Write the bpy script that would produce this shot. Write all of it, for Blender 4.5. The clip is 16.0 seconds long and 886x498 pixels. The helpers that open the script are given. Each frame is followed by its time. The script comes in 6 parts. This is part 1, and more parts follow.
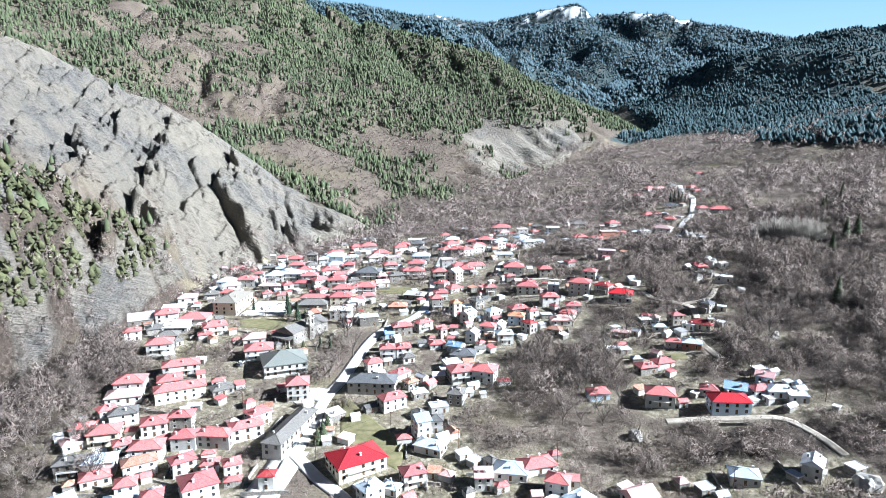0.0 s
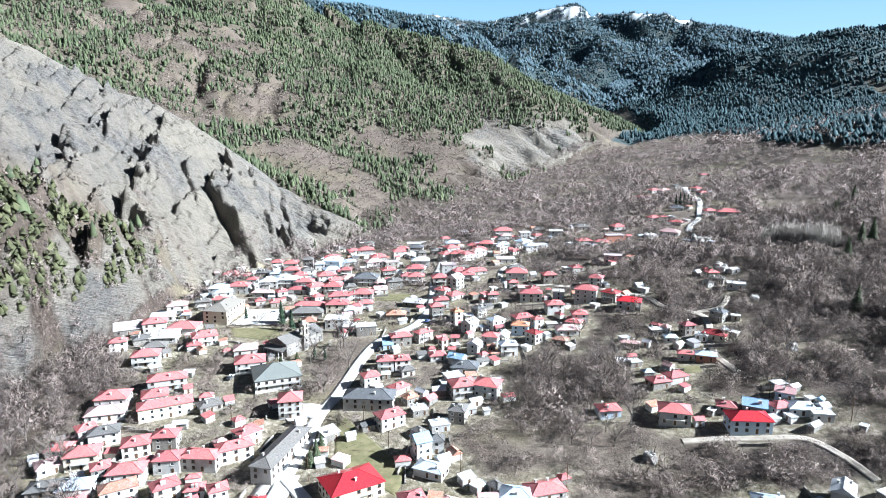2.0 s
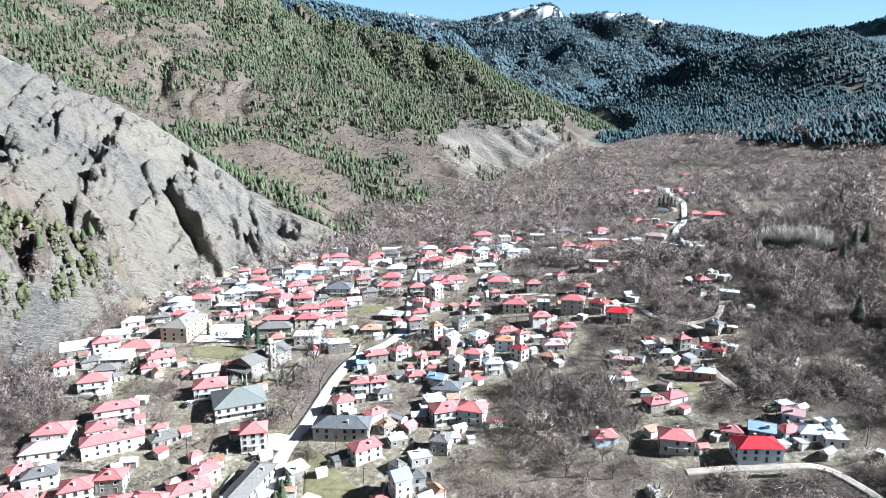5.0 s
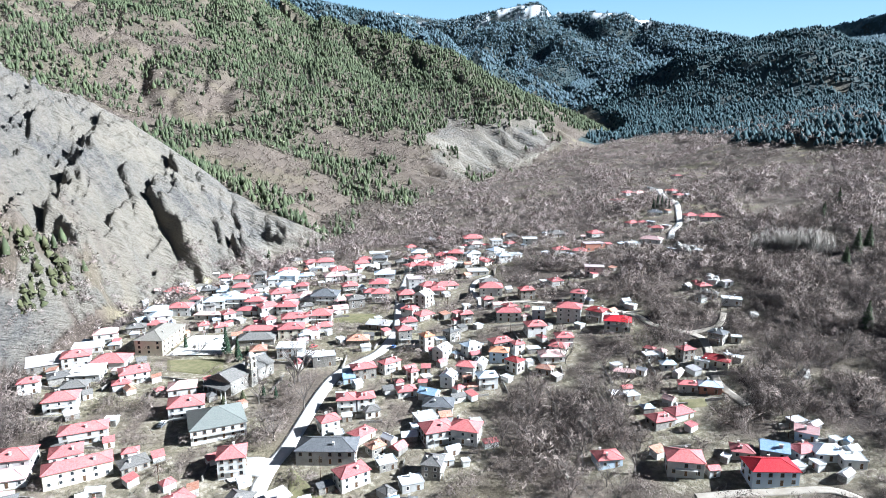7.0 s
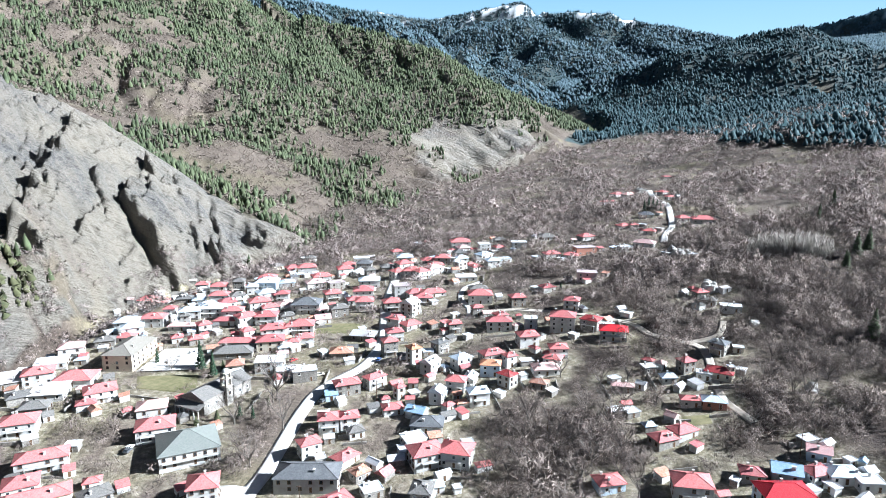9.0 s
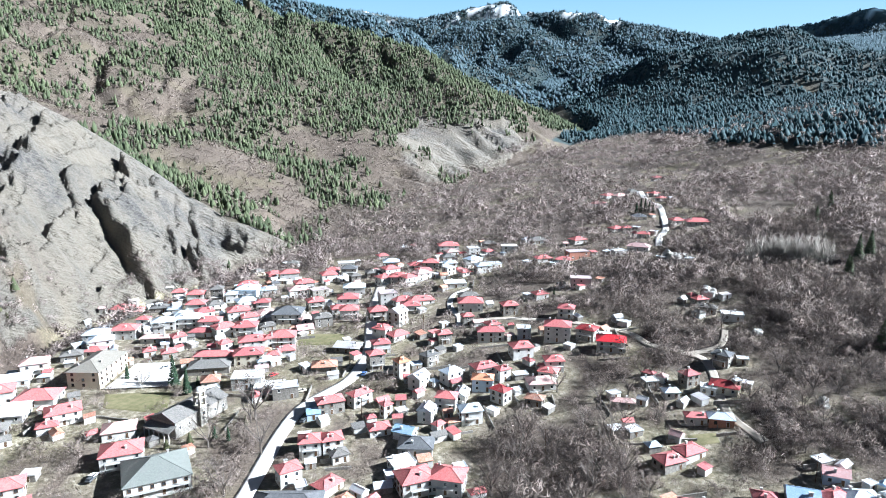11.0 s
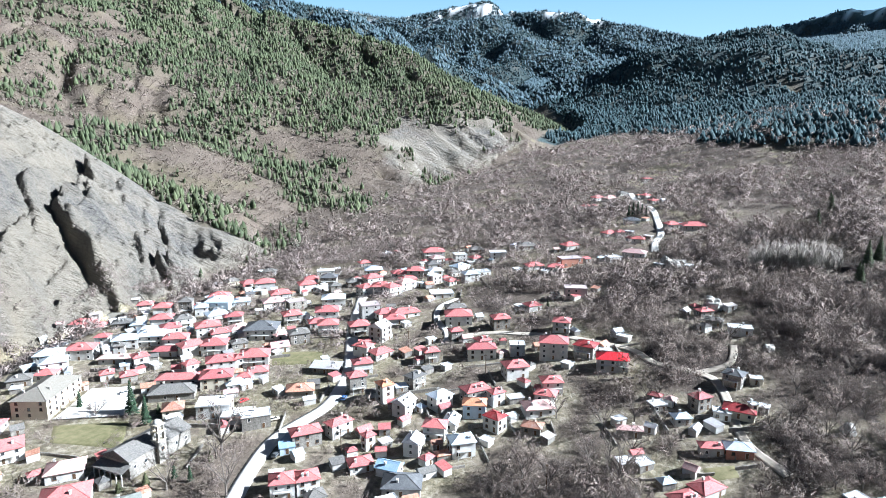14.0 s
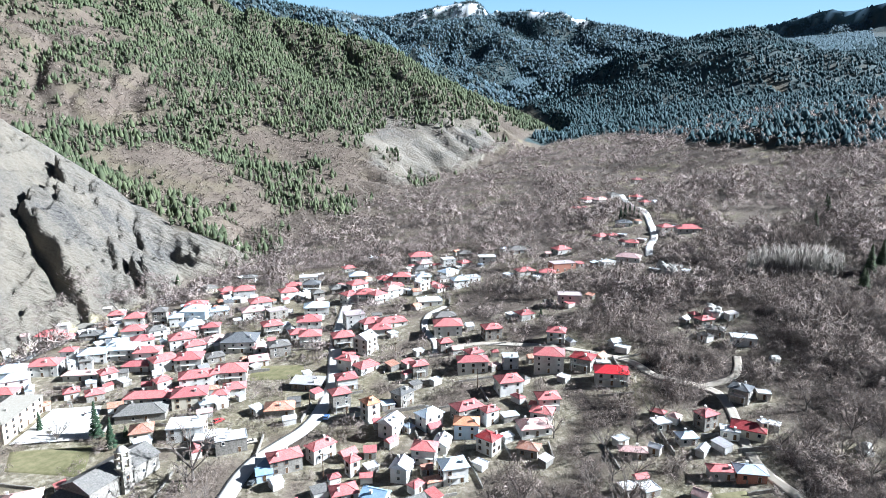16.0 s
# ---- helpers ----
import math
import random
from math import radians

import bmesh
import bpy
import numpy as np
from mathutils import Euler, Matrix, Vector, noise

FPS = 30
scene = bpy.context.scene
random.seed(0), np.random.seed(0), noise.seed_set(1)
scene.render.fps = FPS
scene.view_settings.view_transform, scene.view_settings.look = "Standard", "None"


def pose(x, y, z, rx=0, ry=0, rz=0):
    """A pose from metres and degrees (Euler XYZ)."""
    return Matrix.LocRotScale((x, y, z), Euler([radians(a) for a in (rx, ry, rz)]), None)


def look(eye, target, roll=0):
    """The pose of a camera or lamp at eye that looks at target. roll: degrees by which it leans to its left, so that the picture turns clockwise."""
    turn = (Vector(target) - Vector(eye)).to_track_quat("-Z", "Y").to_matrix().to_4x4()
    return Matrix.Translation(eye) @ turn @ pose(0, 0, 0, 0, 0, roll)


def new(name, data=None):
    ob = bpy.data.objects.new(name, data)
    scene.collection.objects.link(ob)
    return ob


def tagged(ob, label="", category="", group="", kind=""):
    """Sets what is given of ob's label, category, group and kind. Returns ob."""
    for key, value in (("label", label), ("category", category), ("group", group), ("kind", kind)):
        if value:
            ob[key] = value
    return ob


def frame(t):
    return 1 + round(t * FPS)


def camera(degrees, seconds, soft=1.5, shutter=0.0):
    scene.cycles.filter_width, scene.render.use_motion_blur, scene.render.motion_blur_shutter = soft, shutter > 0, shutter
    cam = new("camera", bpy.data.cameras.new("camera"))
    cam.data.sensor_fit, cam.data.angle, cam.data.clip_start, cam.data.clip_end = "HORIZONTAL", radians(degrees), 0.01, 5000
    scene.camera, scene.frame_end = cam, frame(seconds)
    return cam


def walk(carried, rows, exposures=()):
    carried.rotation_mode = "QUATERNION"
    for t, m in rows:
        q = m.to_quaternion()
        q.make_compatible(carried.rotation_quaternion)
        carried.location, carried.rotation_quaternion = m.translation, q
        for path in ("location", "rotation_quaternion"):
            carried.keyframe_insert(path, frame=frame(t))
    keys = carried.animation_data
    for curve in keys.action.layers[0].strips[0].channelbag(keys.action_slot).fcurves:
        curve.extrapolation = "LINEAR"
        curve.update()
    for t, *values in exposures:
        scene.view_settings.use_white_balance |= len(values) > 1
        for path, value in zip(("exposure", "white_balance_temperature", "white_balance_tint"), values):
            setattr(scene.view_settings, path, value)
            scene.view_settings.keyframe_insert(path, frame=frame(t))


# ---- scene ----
cam = camera(68.0, 16.0, soft=0.5)
walk(cam, [
    (0, pose(-0.00, 0.00, 128.00, 78.565, 0, -10.438)),
    (0.5, pose(0.54, 4.10, 127.99, 78.587, 0, -10.421)),
    (1, pose(1.09, 8.20, 127.99, 78.588, 0, -10.418)),
    (1.5, pose(1.63, 12.34, 128.00, 78.584, 0, -10.408)),
    (2, pose(2.18, 16.51, 128.02, 78.576, 0, -10.529)),
    (2.5, pose(2.71, 20.73, 128.05, 78.553, 0, -10.964)),
    (3, pose(3.23, 24.96, 128.09, 78.553, 0, -11.359)),
    (3.5, pose(3.74, 29.18, 128.12, 78.546, 0, -11.726)),
    (4, pose(4.27, 33.38, 128.15, 78.539, 0, -12.123)),
    (6.5, pose(7.07, 54.37, 128.31, 78.496, 0, -13.493)),
    (7, pose(7.70, 58.59, 128.34, 78.487, 0, -13.834)),
    (7.5, pose(8.36, 62.84, 128.36, 78.472, 0, -14.280)),
    (8, pose(9.08, 67.09, 128.37, 78.484, 0, -14.609)),
    (8.5, pose(9.83, 71.35, 128.37, 78.480, 0, -14.906)),
    (9, pose(10.64, 75.60, 128.36, 78.483, 0, -15.170)),
    (11.5, pose(15.01, 96.82, 128.24, 78.457, 0, -16.653)),
    (12, pose(15.92, 101.08, 128.20, 78.453, 0, -16.875)),
    (12.5, pose(16.88, 105.32, 128.14, 78.447, 0, -17.138)),
    (13, pose(17.86, 109.54, 128.05, 78.460, 0, -17.450)),
    (13.5, pose(18.85, 113.73, 127.95, 78.462, 0, -17.713)),
    (14, pose(19.85, 117.91, 127.86, 78.458, 0, -17.931)),
    (14.5, pose(20.86, 122.05, 127.78, 78.460, 0, -18.149)),
    (15, pose(21.88, 126.18, 127.71, 78.464, 0, -18.451)),
    (15.5, pose(22.91, 130.29, 127.67, 78.450, 0, -18.850)),
    (16, pose(23.93, 134.40, 127.64, 78.455, 0, -19.206)),
], exposures=[(0, 2.0, 5400, 7), (16, 2.0, 5400, 7)])

# ---------------------------------------------------------------- sky and sun
SUN_AZ, SUN_EL = radians(107), radians(31)      # bearing from +y clockwise, and height
world = bpy.data.worlds.new("sky")
scene.world = world
world.use_nodes = True
wt = world.node_tree
sky = wt.nodes.new("ShaderNodeTexSky")
sky.sky_type, sky.sun_disc = "NISHITA", False
sky.sun_elevation, sky.sun_rotation = SUN_EL, SUN_AZ
sky.altitude, sky.air_density, sky.dust_density, sky.ozone_density = 700, 1.0, 0.7, 1.0
wt.links.new(sky.outputs[0], wt.nodes["Background"].inputs[0])
wt.nodes["Background"].inputs[1].default_value = 0.0115
sun_data = bpy.data.lights.new("sun", "SUN")
sun_data.energy, sun_data.angle, sun_data.color = 5.0, radians(0.53), (1.0, 0.965, 0.92)
sun = new("sun", sun_data)
sun_way = Vector((math.sin(SUN_AZ) * math.cos(SUN_EL), math.cos(SUN_AZ) * math.cos(SUN_EL), math.sin(SUN_EL)))
sun.matrix_world = look(tuple(sun_way * 900), (0, 0, 0))

# ---------------------------------------------------------------- materials
def material(name, rough=0.85, metal=0.0):
    m = bpy.data.materials.new(name)
    m.use_nodes = True
    b = m.node_tree.nodes["Principled BSDF"]
    b.inputs["Roughness"].default_value, b.inputs["Metallic"].default_value = rough, metal
    b.inputs["Specular IOR Level"].default_value = 0.3
    return m, m.node_tree, b


def node(nt, kind, **inputs):
    n = nt.nodes.new(kind)
    for key, value in inputs.items():
        n.inputs[key.replace("_", " ")].default_value = value
    return n


def noise_at(nt, scale, detail=4.0, rough=0.6, coords="Object", stretch=(1, 1, 1)):
    tc = nt.nodes.new("ShaderNodeTexCoord")
    mp = nt.nodes.new("ShaderNodeMapping")
    mp.inputs["Scale"].default_value = stretch
    n = node(nt, "ShaderNodeTexNoise", Scale=scale, Detail=detail, Roughness=rough)
    nt.links.new(tc.outputs[coords], mp.inputs[0])
    nt.links.new(mp.outputs[0], n.inputs["Vector"])
    return n.outputs["Fac"]


def ramp(nt, fac, *stops):
    r = nt.nodes.new("ShaderNodeValToRGB")
    e = r.color_ramp.elements
    while len(e) < len(stops):
        e.new(0.5)
    for el, (pos, col) in zip(e, stops):
        el.position = pos
        el.color = (*col, 1) if len(col) == 3 else col
    nt.links.new(fac, r.inputs[0])
    return r.outputs[0]


def mix(nt, fac, a, b, mode="MIX"):
    n = nt.nodes.new("ShaderNodeMix")
    n.data_type, n.blend_type = "RGBA", mode
    for sock, v in ((n.inputs[0], fac), (n.inputs[6], a), (n.inputs[7], b)):
        if hasattr(v, "is_linked"):
            nt.links.new(v, sock)
        else:
            sock.default_value = v if isinstance(v, (int, float)) else (*v, 1)[:4]
    return n.outputs[2]


def bump(nt, b, height, strength=0.3, distance=0.05):
    n = node(nt, "ShaderNodeBump", Strength=strength, Distance=distance)
    nt.links.new(height, n.inputs["Height"])
    nt.links.new(n.outputs[0], b.inputs["Normal"])


def per_object(nt):
    return nt.nodes.new("ShaderNodeObjectInfo").outputs["Random"]


def per_island(nt):
    return nt.nodes.new("ShaderNodeNewGeometry").outputs["Random Per Island"]


def simple(name, dark, light, scale=2.0, rough=0.85, vary=0.0, metal=0.0, bumpy=0.0, island=False, stretch=(1, 1, 1)):
    """A two-tone mottled surface; vary shifts its value from thing to thing."""
    m, nt, b = material(name, rough, metal)
    c = ramp(nt, noise_at(nt, scale, 5.0, stretch=stretch), (0.32, dark), (0.68, light))
    c = mix(nt, 0.35, c, ramp(nt, noise_at(nt, scale * 0.13, 3.0), (0.35, dark), (0.65, light)))
    if vary:
        r = per_island(nt) if island else per_object(nt)
        c = mix(nt, 1.0, c, ramp(nt, r, (0.0, (1 - vary,) * 3), (1.0, (1.0, 1.0, 1.0))), "MULTIPLY")
    nt.links.new(c, b.inputs["Base Color"])
    if bumpy:
        bump(nt, b, noise_at(nt, scale * 2, 5.0), bumpy, 0.1)
    return m


def land_material():
    """Soil, grass, rock and snow, laid out by the sheet's own masks."""
    m, nt, b = material("land", 0.95)
    def mask(name):
        a = nt.nodes.new("ShaderNodeAttribute")
        a.attribute_name = name
        return a.outputs["Fac"]
    soil = ramp(nt, noise_at(nt, 0.6, 6.0), (0.3, (0.06, 0.045, 0.034)), (0.5, (0.145, 0.113, 0.087)), (0.72, (0.27, 0.22, 0.168)))
    soil = mix(nt, 0.4, soil, ramp(nt, noise_at(nt, 0.045, 4.0), (0.35, (0.11, 0.088, 0.068)), (0.65, (0.25, 0.21, 0.165))))
    grass = ramp(nt, noise_at(nt, 0.8, 6.0), (0.3, (0.12, 0.105, 0.058)), (0.55, (0.21, 0.18, 0.11)), (0.75, (0.34, 0.3, 0.21)))
    shale = ramp(nt, noise_at(nt, 0.35, 8.0, 0.7, stretch=(1, 1, 2.2)), (0.36, (0.055, 0.053, 0.05)), (0.5, (0.15, 0.14, 0.124)), (0.64, (0.235, 0.215, 0.185)))
    shale = mix(nt, 0.45, shale, ramp(nt, noise_at(nt, 0.04, 4.0), (0.38, (0.095, 0.094, 0.092)), (0.62, (0.23, 0.2, 0.162))))
    forest = ramp(nt, noise_at(nt, 0.08, 6.0, 0.7), (0.3, (0.055, 0.05, 0.034)), (0.6, (0.105, 0.088, 0.062)), (0.8, (0.19, 0.158, 0.118)))
    beige = ramp(nt, noise_at(nt, 0.012, 4.0), (0.42, (0.0, 0.0, 0.0)), (0.62, (0.55, 0.55, 0.55)))
    shale = mix(nt, beige, shale, (0.25, 0.22, 0.168))
    # brown leaf litter, darkened to hold the shade beneath the scrub
    shaded_litter = ramp(nt, noise_at(nt, 0.5, 6.0), (0.3, (0.014, 0.01, 0.008)), (0.55, (0.045, 0.033, 0.026)), (0.75, (0.125, 0.095, 0.075)))
    c = mix(nt, mask("shaded_litter"), mix(nt, mask("grass"), soil, grass), shaded_litter)
    bare = ramp(nt, noise_at(nt, 0.4, 6.0), (0.3, (0.075, 0.068, 0.038)), (0.5, (0.19, 0.168, 0.11)), (0.7, (0.44, 0.4, 0.32)))
    c = mix(nt, mask("trodden"), c, bare)
    c = mix(nt, mask("forest"), c, forest)
    # far forest floor, blued to go with the haze painted on its trees
    c = mix(nt, mask("hazed_floor"), c, ramp(nt, noise_at(nt, 0.03, 6.0, 0.7), (0.35, (0.026, 0.045, 0.05)), (0.7, (0.062, 0.08, 0.076))))
    c = mix(nt, mask("rock"), c, shale)
    c = mix(nt, mask("snow"), c, (0.86, 0.88, 0.9))
    nt.links.new(c, b.inputs["Base Color"])
    crag = nt.nodes.new("ShaderNodeMath")
    crag.operation = "MULTIPLY_ADD"
    where = nt.nodes.new("ShaderNodeTexCoord")
    beds = nt.nodes.new("ShaderNodeCombineXYZ")
    for axis, way in enumerate(((0.27, 0.06, 0.47), (0.034, 0.008, -0.02), (-0.012, 0.05, 0.0))):
        dot = nt.nodes.new("ShaderNodeVectorMath")
        dot.operation = "DOT_PRODUCT"
        dot.inputs[1].default_value = way
        nt.links.new(where.outputs["Object"], dot.inputs[0])
        nt.links.new(dot.outputs["Value"], beds.inputs[axis])
    layers = node(nt, "ShaderNodeTexNoise", Scale=0.9, Detail=7.0, Roughness=0.72)
    nt.links.new(beds.outputs[0], layers.inputs["Vector"])
    seams = layers.outputs["Fac"]
    rocky = nt.nodes.new("ShaderNodeMath")
    rocky.operation = "MULTIPLY"
    rocky.inputs[1].default_value = 7.0
    nt.links.new(mask("rock"), rocky.inputs[0])
    nt.links.new(seams, crag.inputs[0])
    nt.links.new(rocky.outputs[0], crag.inputs[1])
    nt.links.new(noise_at(nt, 0.5, 8.0, 0.7), crag.inputs[2])
    bump(nt, b, crag.outputs[0], 0.9, 1.1)
    return m


LAND = land_material()


def tiles(name, dark, light, weather=(0.3, 0.24, 0.2), gloss=0.6, course=0.34):
    """Roof covering with level courses, patches of weathering and a tone of its own on each house."""
    m, nt, b = material(name, gloss)
    c = ramp(nt, noise_at(nt, 1.6, 5.0), (0.3, dark), (0.7, light))
    c = mix(nt, ramp(nt, noise_at(nt, 0.35, 4.0), (0.52, (0, 0, 0)), (0.78, (0.55, 0.55, 0.55))), c, weather)
    c = mix(nt, 1.0, c, ramp(nt, per_object(nt), (0.0, (0.72, 0.74, 0.78)), (0.5, (0.95, 0.93, 0.93)), (1.0, (1.0, 1.0, 1.0))), "MULTIPLY")
    tc = nt.nodes.new("ShaderNodeTexCoord")
    w = nt.nodes.new("ShaderNodeTexWave")
    w.wave_type, w.bands_direction, w.wave_profile = "BANDS", "Z", "SAW"
    w.inputs["Scale"].default_value = 0.314 / (course * 0.4)
    w.inputs["Distortion"].default_value = 0.4
    nt.links.new(tc.outputs["Object"], w.inputs["Vector"])
    c = mix(nt, 0.28, c, mix(nt, 1.0, c, ramp(nt, w.outputs["Fac"], (0.0, (0.45, 0.45, 0.45)), (0.3, (1, 1, 1))), "MULTIPLY"))
    nt.links.new(c, b.inputs["Base Color"])
    bump(nt, b, w.outputs["Fac"], 0.5, 0.06)
    return m


ROOF = {
    "r": tiles("red_tile", (0.4, 0.105, 0.1), (0.55, 0.2, 0.19)),
    "R": tiles("scarlet_sheet", (0.44, 0.02, 0.03), (0.52, 0.04, 0.05), (0.5, 0.05, 0.04), 0.4),
    "d": tiles("maroon_tile", (0.24, 0.025, 0.03), (0.34, 0.05, 0.05)),
    "p": tiles("faded_pink_tile", (0.5, 0.3, 0.27), (0.66, 0.46, 0.42), (0.6, 0.55, 0.5)),
    "P": tiles("pink_sheet", (0.52, 0.28, 0.27), (0.6, 0.4, 0.38), (0.4, 0.36, 0.36)),
    "o": tiles("rusty_sheet", (0.34, 0.13, 0.07), (0.5, 0.3, 0.22), (0.42, 0.4, 0.38), 0.7),
    "O": tiles("orange_tile", (0.5, 0.2, 0.1), (0.62, 0.3, 0.18)),
    "b": tiles("pale_blue_sheet", (0.42, 0.5, 0.57), (0.58, 0.65, 0.7), (0.6, 0.6, 0.6), 0.45),
    "B": tiles("blue_sheet", (0.24, 0.37, 0.52), (0.34, 0.47, 0.6), (0.45, 0.5, 0.55), 0.45),
    "s": tiles("stone_slate", (0.1, 0.098, 0.09), (0.2, 0.19, 0.175), (0.15, 0.135, 0.11), 0.9, 0.5),
    "S": tiles("weathered_slab", (0.17, 0.16, 0.135), (0.24, 0.225, 0.19), (0.17, 0.15, 0.12), 0.9, 0.5),
    "k": tiles("dark_slate", (0.08, 0.085, 0.09), (0.13, 0.135, 0.14), (0.2, 0.2, 0.2), 0.8),
    "g": tiles("grey_green_sheet", (0.14, 0.155, 0.14), (0.19, 0.205, 0.185), (0.2, 0.2, 0.19), 0.6),
    "w": tiles("white_sheet", (0.56, 0.57, 0.57), (0.72, 0.73, 0.73), (0.45, 0.42, 0.38), 0.6, 3.0),
    "G": tiles("grey_white_sheet", (0.5, 0.52, 0.53), (0.66, 0.68, 0.69), (0.5, 0.42, 0.36), 0.5, 3.0),
    "M": tiles("old_corrugated_sheet", (0.4, 0.38, 0.36), (0.56, 0.54, 0.52), (0.34, 0.22, 0.15), 0.6, 3.0),
    "f": tiles("bare_concrete_deck", (0.42, 0.36, 0.34), (0.55, 0.46, 0.44), (0.45, 0.25, 0.22), 0.9, 3.0),
}
WALL = {
    "w": simple("white_plaster", (0.46, 0.44, 0.4), (0.74, 0.73, 0.7), 0.4, 0.9, 0.42, bumpy=0.15),
    "c": simple("cream_plaster", (0.55, 0.49, 0.38), (0.68, 0.62, 0.5), 0.5, 0.9, 0.2, bumpy=0.15),
    "t": simple("rubble_stone", (0.13, 0.12, 0.105), (0.36, 0.335, 0.295), 1.6, 0.95, 0.25, bumpy=0.6),
    "b": simple("pale_blue_plaster", (0.42, 0.52, 0.62), (0.56, 0.65, 0.73), 0.5, 0.9, 0.15, bumpy=0.15),
    "r": simple("brick_wall", (0.36, 0.16, 0.11), (0.5, 0.25, 0.18), 2.5, 0.9, 0.1, bumpy=0.3),
    "p": simple("pink_plaster", (0.56, 0.42, 0.4), (0.68, 0.55, 0.52), 0.5, 0.9, 0.1, bumpy=0.15),
}
TRIM = simple("painted_trim", (0.5, 0.47, 0.42), (0.72, 0.7, 0.66), 3, 0.6, 0.5)
TIMBER = simple("brown_timber", (0.08, 0.045, 0.025), (0.18, 0.11, 0.06), 4, 0.7, 0.4)
CONCRETE = simple("concrete", (0.4, 0.39, 0.36), (0.58, 0.57, 0.54), 0.7, 0.9, 0.2, bumpy=0.2)
GLASS, _nt, _b = material("window_glass", 0.08)
_b.inputs["Base Color"].default_value = (0.03, 0.035, 0.04, 1)
_b.inputs["Specular IOR Level"].default_value = 0.6
METAL = simple("galvanised_metal", (0.35, 0.36, 0.37), (0.5, 0.51, 0.52), 6, 0.45, metal=0.7)
ROAD = simple("pale_concrete_road", (0.42, 0.4, 0.37), (0.62, 0.6, 0.56), 0.25, 0.95, bumpy=0.15)
TRACK = simple("dirt_track", (0.27, 0.23, 0.18), (0.42, 0.38, 0.32), 0.3, 0.95, bumpy=0.3)
LAWN = simple("short_grass", (0.085, 0.085, 0.035), (0.2, 0.175, 0.095), 0.35, 0.95, bumpy=0.4)
BARK = simple("grey_bark", (0.1, 0.085, 0.07), (0.24, 0.21, 0.185), 2, 0.95, 0.3)
TWIG = simple("bare_twigs", (0.125, 0.099, 0.085), (0.335, 0.272, 0.235), 0.2, 0.95, 0.35, island=True)
GREY_TWIG = simple("pale_grey_twigs", (0.17, 0.137, 0.122), (0.385, 0.315, 0.28), 0.16, 0.95, 0.3, island=True)
HILL_TWIG = simple("hillside_twigs", (0.11, 0.09, 0.077), (0.29, 0.235, 0.195), 0.08, 0.95, 0.3, island=True)
PALE_TWIG = simple("pale_poplar_twigs", (0.26, 0.23, 0.2), (0.42, 0.38, 0.335), 0.2, 0.95, 0.4, island=True)
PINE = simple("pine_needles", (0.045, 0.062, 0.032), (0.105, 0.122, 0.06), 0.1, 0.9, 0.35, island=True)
# dark green firs turned blue: the haze of distance is in this colour
HAZED_FIR = simple("hazed_fir_needles", (0.021, 0.045, 0.055), (0.049, 0.087, 0.092), 0.05, 0.9, 0.35, island=True)
# farthest firs, paler and bluer again: distance haze painted into the needles
HAZED_MOUNTAIN_FIR = simple("pale_hazed_needles", (0.058, 0.093, 0.116), (0.1, 0.146, 0.164), 0.03, 0.9, 0.3, island=True)
CYPRESS = simple("dark_conifer_needles", (0.016, 0.034, 0.018), (0.035, 0.065, 0.03), 0.8, 0.9, 0.4, island=True)
BROOM = simple("olive_needles", (0.05, 0.058, 0.027), (0.115, 0.115, 0.055), 0.5, 0.9, 0.3, island=True)
ROCK = simple("pale_boulder", (0.24, 0.23, 0.21), (0.48, 0.46, 0.42), 0.6, 0.95, 0.2, bumpy=0.6)

# ---------------------------------------------------------------- land form
def hash01(ix, iy, seed):
    h = (ix.astype(np.int64) * 374761393 + iy.astype(np.int64) * 668265263 + seed * 2147483647) & 0xFFFFFFFF
    h = ((h ^ (h >> 13)) * 1274126177) & 0xFFFFFFFF
    return ((h ^ (h >> 16)) & 0xFFFFFF) / float(0xFFFFFF)


def vnoise(x, y, seed=0):
    """Smooth value noise, -1 to 1."""
    x, y = np.asarray(x, float), np.asarray(y, float)
    ix, iy = np.floor(x), np.floor(y)
    fx, fy = x - ix, y - iy
    fx, fy = fx * fx * (3 - 2 * fx), fy * fy * (3 - 2 * fy)
    a, b = hash01(ix, iy, seed), hash01(ix + 1, iy, seed)
    c, d = hash01(ix, iy + 1, seed), hash01(ix + 1, iy + 1, seed)
    return 2 * ((a * (1 - fx) + b * fx) * (1 - fy) + (c * (1 - fx) + d * fx) * fy) - 1


def fbm(x, y, octaves=4, seed=0):
    total, amp = 0.0, 0.5
    for o in range(octaves):
        total = total + amp * vnoise(x * 2 ** o + 17.3 * o, y * 2 ** o - 9.1 * o, seed + o)
        amp *= 0.5
    return total


def along(x, y, line):
    """Distance to a polyline of (x, y, z), the z there, the length run along it and the side (+ left)."""
    best, zz, run, side, start = np.full(np.shape(x), 1e9), np.zeros(np.shape(x)), np.zeros(np.shape(x)), np.zeros(np.shape(x)), 0.0
    for (ax, ay, az), (bx, by, bz) in zip(line, line[1:]):
        dx, dy = bx - ax, by - ay
        size = math.hypot(dx, dy)
        k = np.clip(((x - ax) * dx + (y - ay) * dy) / size ** 2, 0, 1)
        d = np.hypot(x - ax - k * dx, y - ay - k * dy)
        near = d < best
        best = np.where(near, d, best)
        zz = np.where(near, az + k * (bz - az), zz)
        run = np.where(near, start + k * size, run)
        side = np.where(near, np.sign(dx * (y - ay) - dy * (x - ax)), side)
        start += size
    return best, zz, run, side


